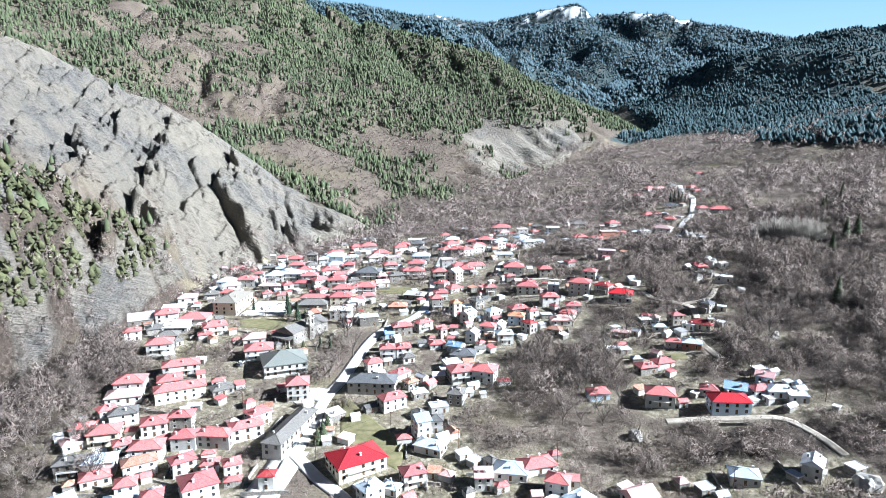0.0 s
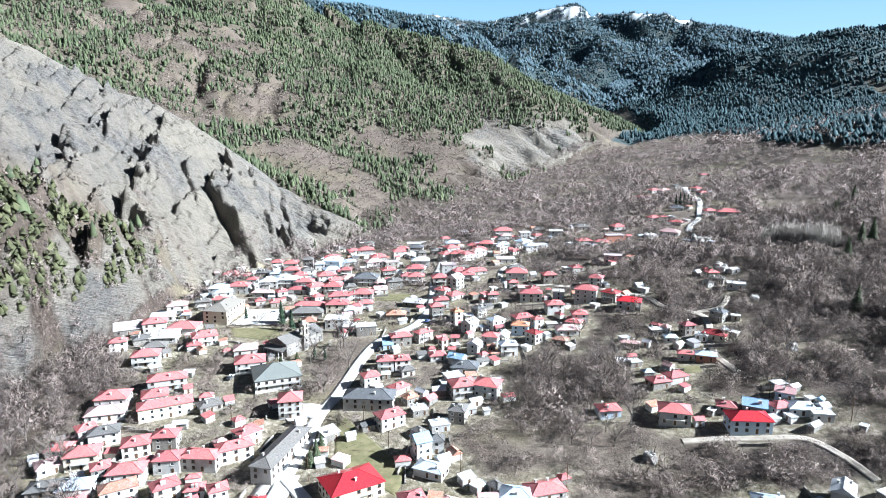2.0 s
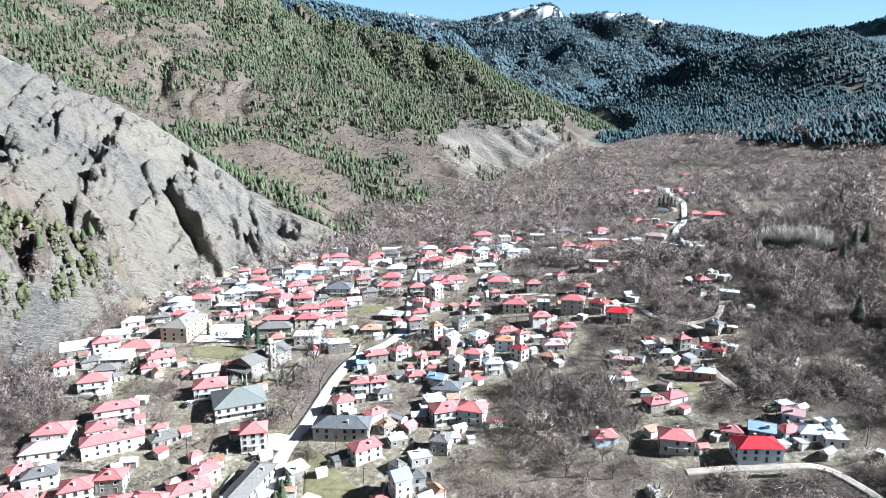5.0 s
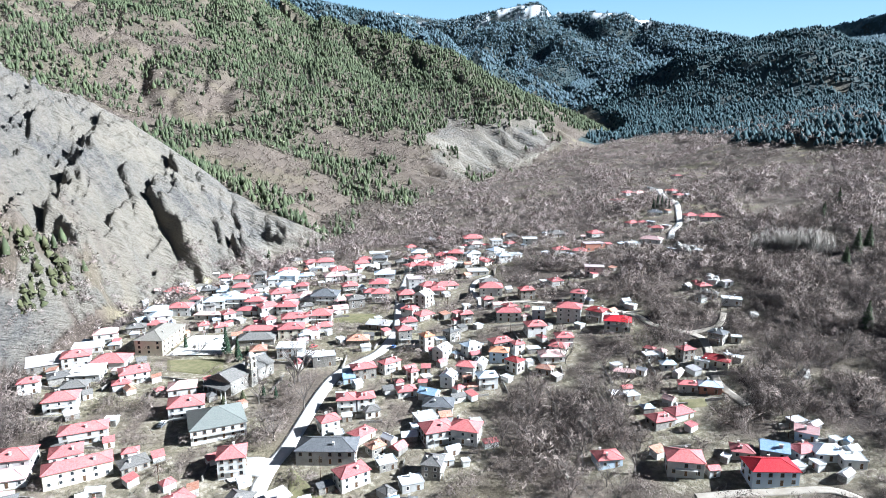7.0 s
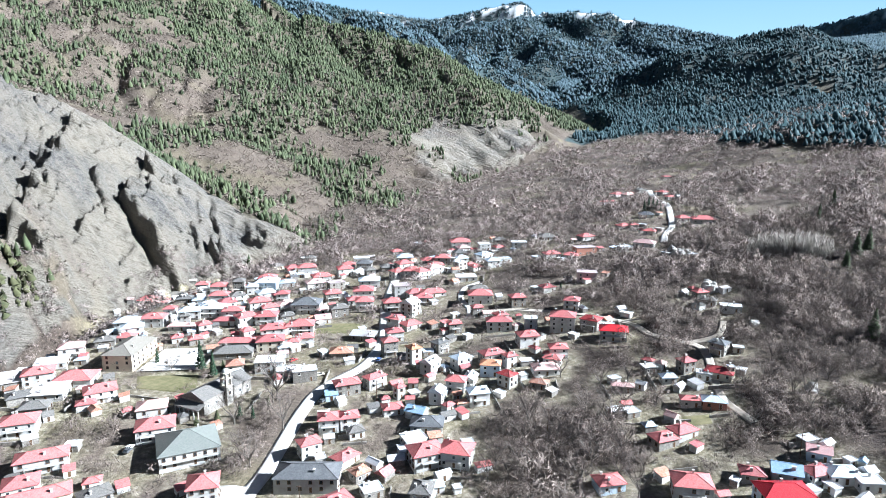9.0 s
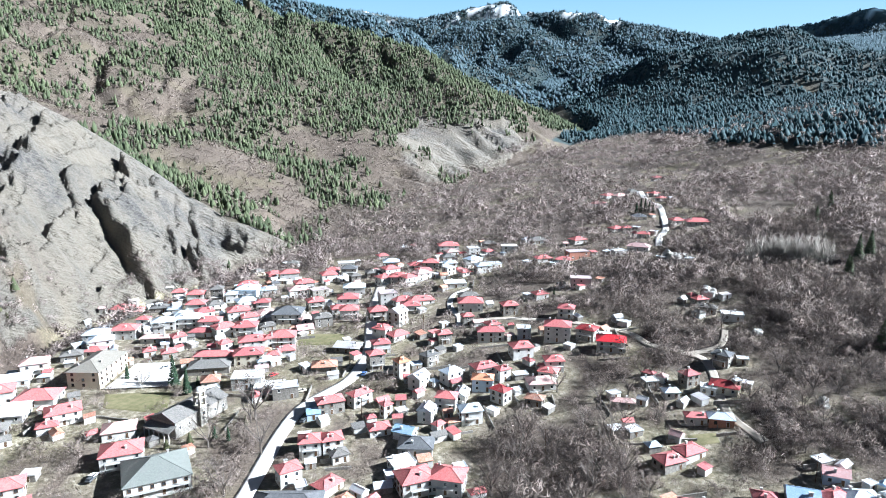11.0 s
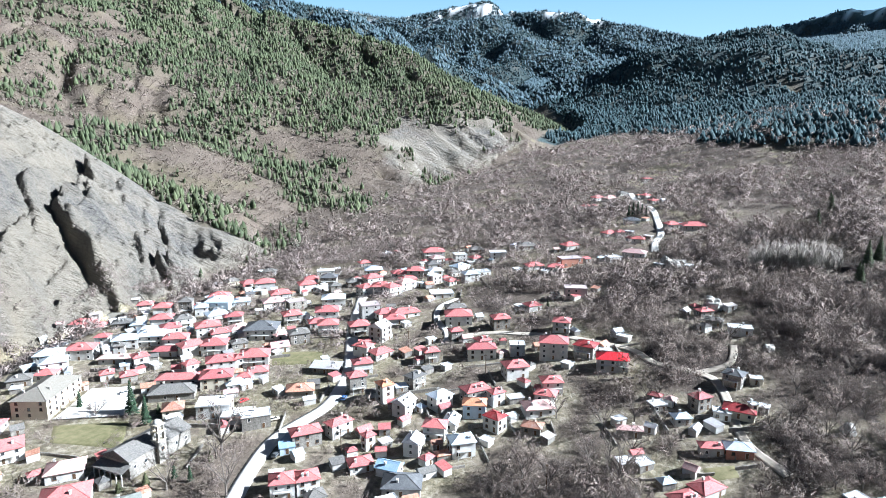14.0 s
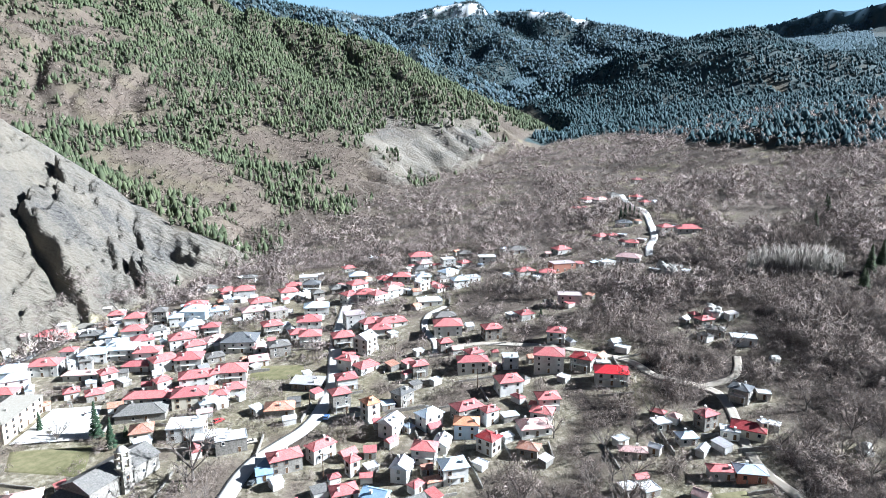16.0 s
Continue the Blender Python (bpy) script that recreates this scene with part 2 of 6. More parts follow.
def tent(x, y, line, slope):
    """Height of a ridge along a polyline with even flanks."""
    best, off = np.full(np.shape(x), -1e9), np.zeros(np.shape(x))
    for (ax, ay, az), (bx, by, bz) in zip(line, line[1:]):
        dx, dy = bx - ax, by - ay
        k = np.clip(((x - ax) * dx + (y - ay) * dy) / (dx * dx + dy * dy), 0, 1)
        d = np.hypot(x - ax - k * dx, y - ay - k * dy)
        z = az + k * (bz - az) - slope * (np.sqrt(d * d + 30 ** 2) - 30)
        off = np.where(z > best, d, off)
        best = np.maximum(best, z)
    return best, off


def softplus(v, w):
    return w * np.logaddexp(0, v / w)


def smooth(a, b, v):
    k = np.clip((v - a) / (b - a), 0, 1)
    return k * k * (3 - 2 * k)


RIVER = [(-190, -300, -60), (-150, 60, -62), (-120, 160, -50), (-101, 225, -34), (-82, 262, -14), (-64, 300, -1), (-43, 338, 1), (-2, 386, 3), (34, 432, 5),
         (130, 575, 16), (250, 690, 24), (345, 760, 30), (470, 900, 38), (560, 1150, 62)]
CREST = [(-520, 340, 300), (-300, 390, 200), (-179, 435, 126), (-165, 440, 116), (-153, 455, 103), (-129, 473, 97), (-104, 484, 80), (-88, 487, 63), (-34, 469, 38), (-4, 445, 23), (18, 435, 12), (38, 437, 4)]
SPUR = [(-330, 250, 175), (-180, 252, 112), (-125, 257, 76), (-106, 263, 59), (-96, 269, 42), (-89, 276, 22)]
LEFT = [(-900, 300, 420), (-690, 640, 350), (-470, 1030, 335), (-119, 1144, 312), (1, 1120, 253), (78, 1077, 219), (168, 1026, 192), (235, 972, 168), (302, 911, 116), (354, 849, 78), (357, 790, 40)]
SHOULDER = [(-420, 560, 215), (-180, 590, 104), (-44, 610, 64), (60, 620, 32), (110, 640, 20)]
NOSE = [(78, 1077, 215), (75, 900, 140), (105, 760, 80), (130, 660, 34)]
BACK = [(-500, 2000, 431), (-115, 1897, 389), (117, 1796, 358), (289, 1675, 311), (360, 1610, 272), (439, 1539, 227), (499, 1468, 166), (575, 1385, 120)]
PEAK = [(100, 2750, 470), (459, 2661, 465), (629, 2523, 422), (831, 2464, 463), (937, 2425, 484), (1020, 2283, 423), (1050, 2214, 426), (1142, 2111, 408), (1209, 2015, 370), (1267, 1920, 343), (1323, 1757, 300)]
DARK = [(560, 1440, 71), (621, 1456, 87), (709, 1414, 136), (792, 1367, 188), (879, 1310, 203), (918, 1218, 224), (933, 1141, 232), (976, 1102, 237), (988, 1020, 203), (999, 933, 159), (1006, 846, 119), (1100, 600, 141)]
SNOWY = [(1900, 3000, 400), (2126, 2620, 437), (2227, 2396, 458), (2244, 2238, 461), (2261, 2072, 473), (2310, 2016, 458), (2294, 1877, 466), (2400, 1500, 480)]
LOW = [(345, 515, 44), (376, 493, 52), (416, 486, 66), (458, 476, 78), (720, 470, 125), (1100, 600, 170)]


def valley(x, y):
    """The terrace of the village and the slope to its east."""
    z = (4.99 + 0.1495 * softplus(x - 60, 30) - 0.0079 * softplus(x - 300, 60) + 0.0886 * (y - 200)
         - 0.1224 * softplus(y - 260, 30) + 0.09 * softplus(y - 700, 60))
    return z


UNIT = 1.6     # metres to a unit of the map above


def land(x, y):
    """Height of the ground at x, y (arrays), in metres."""
    return UNIT * relief(np.asarray(x, float) / UNIT, np.asarray(y, float) / UNIT)


def relief(x, y):
    """The same in map units."""
    z = valley(x, y)
    dr, zr, _, side = along(x, y, RIVER)
    west = np.where(side > 0, dr, -dr)
    z = np.where(west > 0, zr, zr + (z - zr) * smooth(2, 23, dr))
    z = z - 3.0 * np.exp(-(dr / 9) ** 2)
    forms = []
    far = smooth(900, 1500, y)
    wob = (40 * fbm(x / 190, y / 190, 4, 5) - 9 * np.exp(-(vnoise(x / 62 + 0.4 * vnoise(x / 90, y / 90, 8), y / 125, 6) / 0.2) ** 2)
           - 40 * far * np.exp(-(vnoise(x / 150, y / 190, 7) / 0.3) ** 2) - 5 * np.exp(-(vnoise(x / 24, y / 45, 9) / 0.25) ** 2))
    for line, slope in ((LEFT, 0.55), (SHOULDER, 0.55), (NOSE, 0.5), (BACK, 0.5), (PEAK, 0.5), (DARK, 0.42), (SNOWY, 0.45), (LOW, 0.3)):
        rise, off = tent(x, y, line, slope)
        forms.append(rise + wob * smooth(10, 110, rise - zr) * smooth(5, 110, off) * (0.3 if line is LOW else 1))
    d, zz, run, sd = along(x, y, CREST)
    inner = np.where(sd > 0, zz - 0.12 * d - 0.5 * np.clip(d - 45, 0, None), tent(x, y, CREST, 0.78)[0] - 2)
    cliff = smooth(0, 22, np.where(sd < 0, d, 0)) * smooth(0, 14, inner - zr)
    run = 0.91 * x + 0.42 * (y - 440)
    warp = 9 * vnoise(run / 30, d / 26, 47) + 4 * vnoise(run / 11, d / 9, 54) + 1.5 * vnoise(run / 5, d / 4, 56)
    rills = 0.9 * vnoise(x / 1.7, y / 1.7, 46) + 2.0 * vnoise(x / 9, y / 9, 48) - 2.4 * np.abs(vnoise(x / 4, y / 4, 53)) - 1.3 * np.abs(vnoise(x / 2.2, y / 2.2, 55))
    for span, high, seed in ((26, 13.0, 41), (12.0, 6.0, 42), (5.6, 2.4, 45), (3.1, 1.1, 57)):
        reach = (run + warp * span / 26 + 0.55 * d) / span + 0.4 * vnoise(d / (2.0 * span), run / 40, seed + 20)
        p = reach - np.floor(reach)
        tooth = np.where(p < 0.13, p / 0.13, ((1 - p) / 0.87) ** 0.8)
        power = 0.35 + 0.65 * smooth(-0.3, 0.3, vnoise(np.floor(reach) * 7.7, d / (1.3 * span), seed) + 0.1)
        rills = rills + high * power * (tooth - 0.6)
    strata = 0.9 * vnoise((run - 0.8 * d) / 40, (d + 0.5 * run) / 4.2, 44)
    inner = inner + cliff * (rills + strata)
    bare = smooth(0, 30, np.where(sd < 0, d, 0)) * smooth(110, 60, x) * smooth(540, 490, y)
    forms = [f - 150 * bare for f in forms]
    forms.append(inner)
    d2, zz2, run2, sd2 = along(x, y, SPUR)
    forms.append(zz2 - 0.86 * d2 + 2.5 * fbm(x / 18, y / 18, 3, 61))
    hill = forms[0]
    for f in forms[1:]:
        hill = np.maximum(hill, f) + 3.0 * np.exp(-np.abs(hill - f) / 6.0)
    _, _, reach, _ = along(x, y, RIVER)
    flank = smooth(4, 14, west) * smooth(75, 40, west) * smooth(500, 560, y) * smooth(820, 760, y) * smooth(110, 150, x)
    hill = hill + flank * (2 - 8 * np.exp(-(vnoise(reach / 15, west / 60, 51) / 0.3) ** 2) - 3 * np.exp(-(vnoise(reach / 6, west / 25, 52) / 0.3) ** 2))
    lift = np.clip(hill - z, 0, 1e9)
    out = np.where(west > -60, np.maximum(z, hill * smooth(-12, 14, west) + z * (1 - smooth(-12, 14, west))), np.maximum(z, hill))
    out = np.where((y > 700) | (x > 330), np.maximum(z, hill), out)
    out = out + 0.35 * fbm(x / 14, y / 14, 3, 71) + smooth(40, 200, lift) * 5 * fbm(x / 55, y / 55, 3, 72)
    steps = 1.3 * (np.floor(out / 2.6 + 0.25 * vnoise(x / 30, y / 30, 81)) * 2.6 - out + 1.3)
    out = out + 0.2 * steps * smooth(110, 170, x) * smooth(30, 0, lift)
    return out


def stretch_axis(parts):
    """Grid lines: (start, end, first step, last step) runs."""
    out = []
    for a, b, s0, s1 in parts:
        v, run = a, b - a
        while v < b - 1e-6:
            out.append(v)
            v += s0 + (s1 - s0) * (v - a) / run
    return np.array(out + [parts[-1][1]], float)


def fill_mesh(name, verts, faces):
    """A mesh from arrays: faces all of one size."""
    me = bpy.data.meshes.new(name)
    faces = np.asarray(faces, np.int32)
    n, k = faces.shape
    me.vertices.add(len(verts))
    me.vertices.foreach_set("co", np.asarray(verts, np.float32).ravel())
    me.loops.add(n * k)
    me.loops.foreach_set("vertex_index", faces.ravel())
    me.polygons.add(n)
    me.polygons.foreach_set("loop_start", np.arange(0, n * k, k, dtype=np.int32))
    me.polygons.foreach_set("loop_total", np.full(n, k, np.int32))
    me.update(calc_edges=True)
    me.validate()
    return me


def terraces(x, y, z):
    """Old field terraces of the eastern slope: level strips kept open along the contours."""
    _, _, _, side = along(x, y, RIVER)
    n = fbm(x / 30, y / 30, 3, 121)
    strip = smooth(0.35, 0.75, np.sin(2 * np.pi * z / 3.4 + 3.0 * n))
    glade = smooth(7, 3, np.hypot(x - 147, (y - 167) * 1.5))
    return np.maximum(strip * smooth(0.02, 0.2, fbm(x / 38, y / 38, 3, 122)) * (side < 0) * smooth(26, 30, z), glade)


def land_masks(x, y, z):
    """How far each place is bare rock, snow, grass or wood."""
    dc, zc, run, sd = along(x, y, CREST)
    dr, zr, _, side = along(x, y, RIVER)
    n1, n2 = fbm(x / 45, y / 45, 4, 91), fbm(x / 11, y / 11, 3, 92)
    rock = smooth(-2, 3, np.where((sd < 0) & (side > 0), dc, -5)) * smooth(160, 120, dc) * smooth(-1, 4, z - zr)
    ds, zs, _, _ = along(x, y, SPUR)
    rock = np.maximum(rock, smooth(0.0, 0.2, n2 - 0.2 + 0.35 * smooth(60, 15, z)) * smooth(130, 90, ds) * (side > 0) * (y < 330))
    bend = smooth(0, 8, z - zr) * smooth(62, 30, z - zr + 30 * n1) * (side > 0) * smooth(135, 165, x) * smooth(330, 285, x) * smooth(560, 600, y)
    rock = np.maximum(rock, bend * smooth(-0.35, 0.0, n1 + 0.5 * n2))
    dn, zn, _, _ = along(x, y, NOSE)
    rock = np.maximum(rock, smooth(0.18, 0.32, n1) * smooth(90, 40, dn) * smooth(820, 720, y) * (side > 0) * smooth(10, 20, z - zr))
    high = np.where(y > 1500, z + 60 * n1 + 70 * fbm(x / 120, y / 120, 3, 95), 0)
    snow = 0.85 * smooth(395, 440, high) * smooth(0.02, 0.14, fbm(x / 34, y / 34, 4, 96) + 0.3 * vnoise(x / 9, y / 9, 98))
    forest = np.clip(smooth(-0.2, 0.2, wood(x, y, z)), 0, 1)
    grass = smooth(0.0, 0.3, fbm(x / 22, y / 22, 4, 97)) * np.where(side < 0, 0.8, 0.6)
    shaded_litter = np.where(side < 0, smooth(-0.65, -0.2, fbm(x / 21, y / 21, 3, 201) + 0.3), 0.95) * (1 - 0.6 * smooth(90, 60, x) * (y < 340) * (y > 110) * (x > -60))
    shaded_litter = shaded_litter * (1 - 0.45 * smooth(240, 330, y))
    # stronger where scrub clumps stand, so their shade is painted below them
    shaded_litter = shaded_litter * np.where(side < 0, 0.7 + 0.4 * smooth(-0.35, 0.2, vnoise(x * UNIT / 19.5, y * UNIT / 19.5, 204)), 1.0)
    shaded_litter = np.clip(shaded_litter, 0, 1)
    open_strip = terraces(x, y, z)
    grass, shaded_litter = np.maximum(grass, 0.9 * open_strip), shaded_litter * (1 - 0.85 * open_strip)
    # where the ground takes the haze tint: eastern woods and everything far off
    hazed_floor = smooth(-0.25, 0.05, wood(x, y, z)) * smooth(560, 640, y + 0.25 * x) * (side < 0) + smooth(1250, 1500, y)
    return dict(hazed_floor=np.clip(hazed_floor, 0, 1) * (1 - 0.5 * smooth(0.1, 0.3, n2)), shaded_litter=shaded_litter, rock=np.clip(rock, 0, 1), snow=np.clip(snow, 0, 1), forest=forest * (1 - rock), grass=grass)


def wood(x, y, z):
    """Above zero where pines grow thick."""
    dr, zr, _, side = along(x, y, RIVER)
    dl, zl, run, sd = along(x, y, LEFT)
    n = fbm(x / 70, y / 70, 4, 101) + 0.6 * fbm(x / 24, y / 24, 3, 102)
    left = (side > 0) & (y < 1300)
    shoulder = smooth(-60, 60, x + 0.25 * (y - 700)) * smooth(40, 75, z)
    v = np.where(left, n - 0.1 + 0.5 * shoulder + 0.34 * smooth(85, 130, z), n + 0.7)
    dl2, _, _, _ = along(x, y, LOW)
    east = (side < 0) & (y < 760) & (x < 900)
    v = np.where(east, np.where(z > 58, n + 0.35, -1), v)
    v = np.where((y > 1000) & ~left, n + 0.5, v)
    return v


gx = stretch_axis([(-3200, -900, 160, 60), (-900, -270, 40, 7), (-270, -200, 3, 1.2), (-200, 50, 0.95, 0.95), (50, 60, 1.5, 3), (60, 330, 3, 4), (330, 1100, 5, 22), (1100, 2500, 22, 35), (2500, 3600, 40, 120)])
gy = stretch_axis([(-1500, 90, 160, 6), (90, 270, 3.2, 3.2), (270, 300, 3, 1.2), (300, 500, 0.95, 0.95), (500, 540, 1.5, 2.5), (540, 1300, 3, 13), (1300, 2800, 13, 30), (2800, 4300, 35, 120)])
GX, GY = np.meshgrid(gx, gy)
GZ = relief(GX, GY)
ids = np.arange(GX.size).reshape(GX.shape)
quads = np.stack([ids[:-1, :-1], ids[:-1, 1:], ids[1:, 1:], ids[1:, :-1]], -1).reshape(-1, 4)
ground_mesh = fill_mesh("ground", UNIT * np.stack([GX, GY, GZ], -1).reshape(-1, 3), quads)
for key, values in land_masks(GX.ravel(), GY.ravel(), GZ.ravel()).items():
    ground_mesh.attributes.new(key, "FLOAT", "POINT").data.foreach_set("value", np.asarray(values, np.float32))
ground_mesh.polygons.foreach_set("use_smooth", np.ones(len(ground_mesh.polygons), bool))
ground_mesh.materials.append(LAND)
ground = tagged(new("ground", ground_mesh), "valley ground of brown soil, dry grass and eroded grey shale slopes", "ground", kind="structure")

# pale morning sky behind the far mountains
SKY_GLOW, _nt, _b = material("pale_sky", 1.0)
_tc = _nt.nodes.new("ShaderNodeTexCoord")
_sp = _nt.nodes.new("ShaderNodeSeparateXYZ")
_nt.links.new(_tc.outputs["Generated"], _sp.inputs[0])
_nt.links.new(ramp(_nt, _sp.outputs["Z"], (0.0, (0.185, 0.235, 0.245)), (0.6, (0.15, 0.215, 0.245)), (1.0, (0.1, 0.165, 0.215))), _b.inputs["Emission Color"])
_b.inputs["Emission Strength"].default_value = 1.0
_b.inputs["Base Color"].default_value = (0, 0, 0, 1)
arc = np.radians(np.linspace(-75, 100, 60))
rows = [(4850, -200), (4850, 200), (4850, 450), (4830, 700), (4800, 1000)]
sky_points = np.array([[(10 + r * math.sin(a), 70 + r * math.cos(a), h) for a in arc] for r, h in rows])
sky_ids = np.arange(60 * len(rows)).reshape(len(rows), 60)
sky_mesh = fill_mesh("backdrop", sky_points.reshape(-1, 3), np.stack([sky_ids[:-1, :-1], sky_ids[1:, :-1], sky_ids[1:, 1:], sky_ids[:-1, 1:]], -1).reshape(-1, 4))
sky_mesh.polygons.foreach_set("use_smooth", np.ones(len(sky_mesh.polygons), bool))
sky_mesh.materials.append(SKY_GLOW)
tagged(new("backdrop", sky_mesh), "pale clear sky behind the far mountains", "sky", kind="structure")


# ---------------------------------------------------------------- building blocks
class Shape:
    """Collects faces, each with a material slot, for one mesh."""

    def __init__(self):
        self.v, self.f, self.m = [], [], []

    def face(self, pts, slot=0):
        n = len(self.v)
        self.v += [tuple(p) for p in pts]
        self.f.append(tuple(range(n, n + len(pts))))
        self.m.append(slot)

    def box(self, x0, y0, z0, x1, y1, z1, slot=0):
        n = len(self.v)
        self.v += [(x0, y0, z0), (x1, y0, z0), (x1, y1, z0), (x0, y1, z0), (x0, y0, z1), (x1, y0, z1), (x1, y1, z1), (x0, y1, z1)]
        for q in ((0, 3, 2, 1), (4, 5, 6, 7), (0, 1, 5, 4), (1, 2, 6, 5), (2, 3, 7, 6), (3, 0, 4, 7)):
            self.f.append(tuple(n + i for i in q))
            self.m.append(slot)
        return self

    def solid(self, pts, quads, slot=0):
        n = len(self.v)
        self.v += [tuple(p) for p in pts]
        for q in quads:
            self.f.append(tuple(n + i for i in q))
            self.m.append(slot)
        return self

    def tube(self, a, b, ra, rb, sides=5, slot=0):
        a, b = Vector(a), Vector(b)
        w = (b - a).normalized()
        u = w.orthogonal().normalized()
        v = w.cross(u)
        n = len(self.v)
        for c, r in ((a, ra), (b, rb)):
            for i in range(sides):
                k = 2 * math.pi * i / sides
                self.v.append(tuple(c + r * (math.cos(k) * u + math.sin(k) * v)))
        for i in range(sides):
            j = (i + 1) % sides
            self.f.append((n + i, n + j, n + sides + j, n + sides + i))
            self.m.append(slot)
        self.f.append(tuple(n + sides + i for i in range(sides)))
        self.m.append(slot)
        return self

    def mesh(self, name, *materials):
        me = bpy.data.meshes.new(name)
        me.from_pydata(self.v, [], self.f)
        for m in materials:
            me.materials.append(m)
        if len(materials) > 1:
            me.polygons.foreach_set("material_index", np.array(self.m, np.int32))
        me.update()
        return me


def part(name, data, parent, m=None, label=""):
    ob = new(name, data)
    ob.parent = parent
    if m is not None:
        ob.matrix_local = m
    return tagged(ob, label)


def thing(name, m, label, category, group="", kind=""):
    ob = new(name)
    ob.empty_display_size = 0.5
    ob.matrix_world = m
    return tagged(ob, label, category, group, kind)


def sheet_z(x, y):
    """Height of the ground sheet itself, between its grid points."""
    u, v = np.asarray(x, float) / UNIT, np.asarray(y, float) / UNIT
    i = np.clip(np.searchsorted(gx, u) - 1, 0, len(gx) - 2)
    j = np.clip(np.searchsorted(gy, v) - 1, 0, len(gy) - 2)
    a, c = (u - gx[i]) / (gx[i + 1] - gx[i]), (v - gy[j]) / (gy[j + 1] - gy[j])
    return UNIT * ((GZ[j, i] * (1 - a) + GZ[j, i + 1] * a) * (1 - c) + (GZ[j + 1, i] * (1 - a) + GZ[j + 1, i + 1] * a) * c)


def ground_z(x, y):
    return float(sheet_z(x, y))


SITES = []          # x, y, half width of what stands on the ground


# ---------------------------------------------------------------- houses
EAVE = {1: 2.8, 2: 5.1, 3: 7.4, 4: 9.6}
HIPPED, GABLED = "rRdpoObsSkg", "PBG"


def window_mesh(mat, glazed=False):
    """A frame, one ring with a deeper sill; glazed ones hold their pane."""
    s = Shape()
    ring = [(-0.62, -0.1), (0.62, -0.1), (0.55, 1.3), (-0.55, 1.3)]
    hole = [(-0.45, 0.1), (0.45, 0.1), (0.45, 1.2), (-0.45, 1.2)]
    pts = [(x, -0.09 if z > 0 else -0.16, z) for x, z in ring] + [(x, -0.09, z) for x, z in hole] + [(x, 0.03, z) for x, z in ring] + [(x, 0.03, z) for x, z in hole]
    quads = []
    for i in range(4):
        j = (i + 1) % 4
        quads += [(i, j, 4 + j, 4 + i), (8 + j, 8 + i, 12 + i, 12 + j), (j, i, 8 + i, 8 + j), (4 + i, 4 + j, 12 + j, 12 + i)]
    s.solid(pts, quads)
    if glazed:
        s.box(-0.45, -0.03, 0.1, 0.45, -0.005, 1.2, 1)
        return s.mesh("window", mat, GLASS)
    return s.mesh("window", mat)


WINDOWS = [window_mesh(TRIM), window_mesh(TIMBER)]
FAR_WINDOWS = [window_mesh(TRIM, True), window_mesh(TIMBER, True)]
PANE = Shape().box(-0.45, -0.03, 0.1, 0.45, -0.005, 1.2).mesh("pane", GLASS)
DOOR = Shape().box(-0.55, -0.06, 0, 0.55, 0.02, 2.05, 0).box(-0.45, -0.09, 0.05, 0.45, -0.06, 1.97, 1).box(0.3, -0.13, 0.95, 0.36, -0.09, 1.1, 0).mesh("door", TRIM, TIMBER)
CHIMNEY = (Shape().box(-0.32, -0.32, -1.2, 0.32, 0.32, 0.95).box(-0.26, -0.26, 0.95, -0.14, 0.26, 1.2).box(0.14, -0.26, 0.95, 0.26, 0.26, 1.2)
           .box(-0.42, -0.42, 1.2, 0.42, 0.42, 1.32)).mesh("chimney", WALL["w"])


def roof_shape(form, w, d, over, rise):
    """Roof with eaves that stick out, over a plan w by d; its underside is at 0."""
    x, y, t = w / 2 + over, d / 2 + over, 0.16
    s = Shape()
    if form == "flat":
        s.box(-x, -y, 0, x, y, 0.22)
        for a in ((-x, -y, x, -y + 0.16), (-x, y - 0.16, x, y), (-x, -y + 0.16, -x + 0.16, y - 0.16), (x - 0.16, -y + 0.16, x, y - 0.16)):
            s.box(a[0], a[1], 0.22, a[2], a[3], 0.42)
        return s
    if form == "mono":
        return s.solid([(-x, -y, 0), (x, -y, 0), (x, y, rise), (-x, y, rise), (-x, -y, t), (x, -y, t), (x, y, rise + t), (-x, y, rise + t)],
                       [(0, 3, 2, 1), (4, 5, 6, 7), (0, 1, 5, 4), (1, 2, 6, 5), (2, 3, 7, 6), (3, 0, 4, 7)])
    h = max(x - y, 0.35) if form == "hip" else x
    low = [(-x, -y, 0), (x, -y, 0), (x, y, 0), (-x, y, 0), (-x, -y, t), (x, -y, t), (x, y, t), (-x, y, t), (-h, 0, rise + t), (h, 0, rise + t)]
    s.solid(low, [(0, 3, 2, 1), (0, 1, 5, 4), (1, 2, 6, 5), (2, 3, 7, 6), (3, 0, 4, 7), (4, 5, 9, 8), (6, 7, 8, 9), (5, 6, 9), (7, 4, 8)])
    # caps along ridge and hips
    lines = [((-h, 0, rise + t), (h, 0, rise + t))]
    if form == "hip":
        lines += [((sx * x, sy * y, t), (sx * h, 0, rise + t)) for sx in (-1, 1) for sy in (-1, 1)]
    for a, b in lines:
        s.tube(a, b, 0.12, 0.12, 4)
    return s


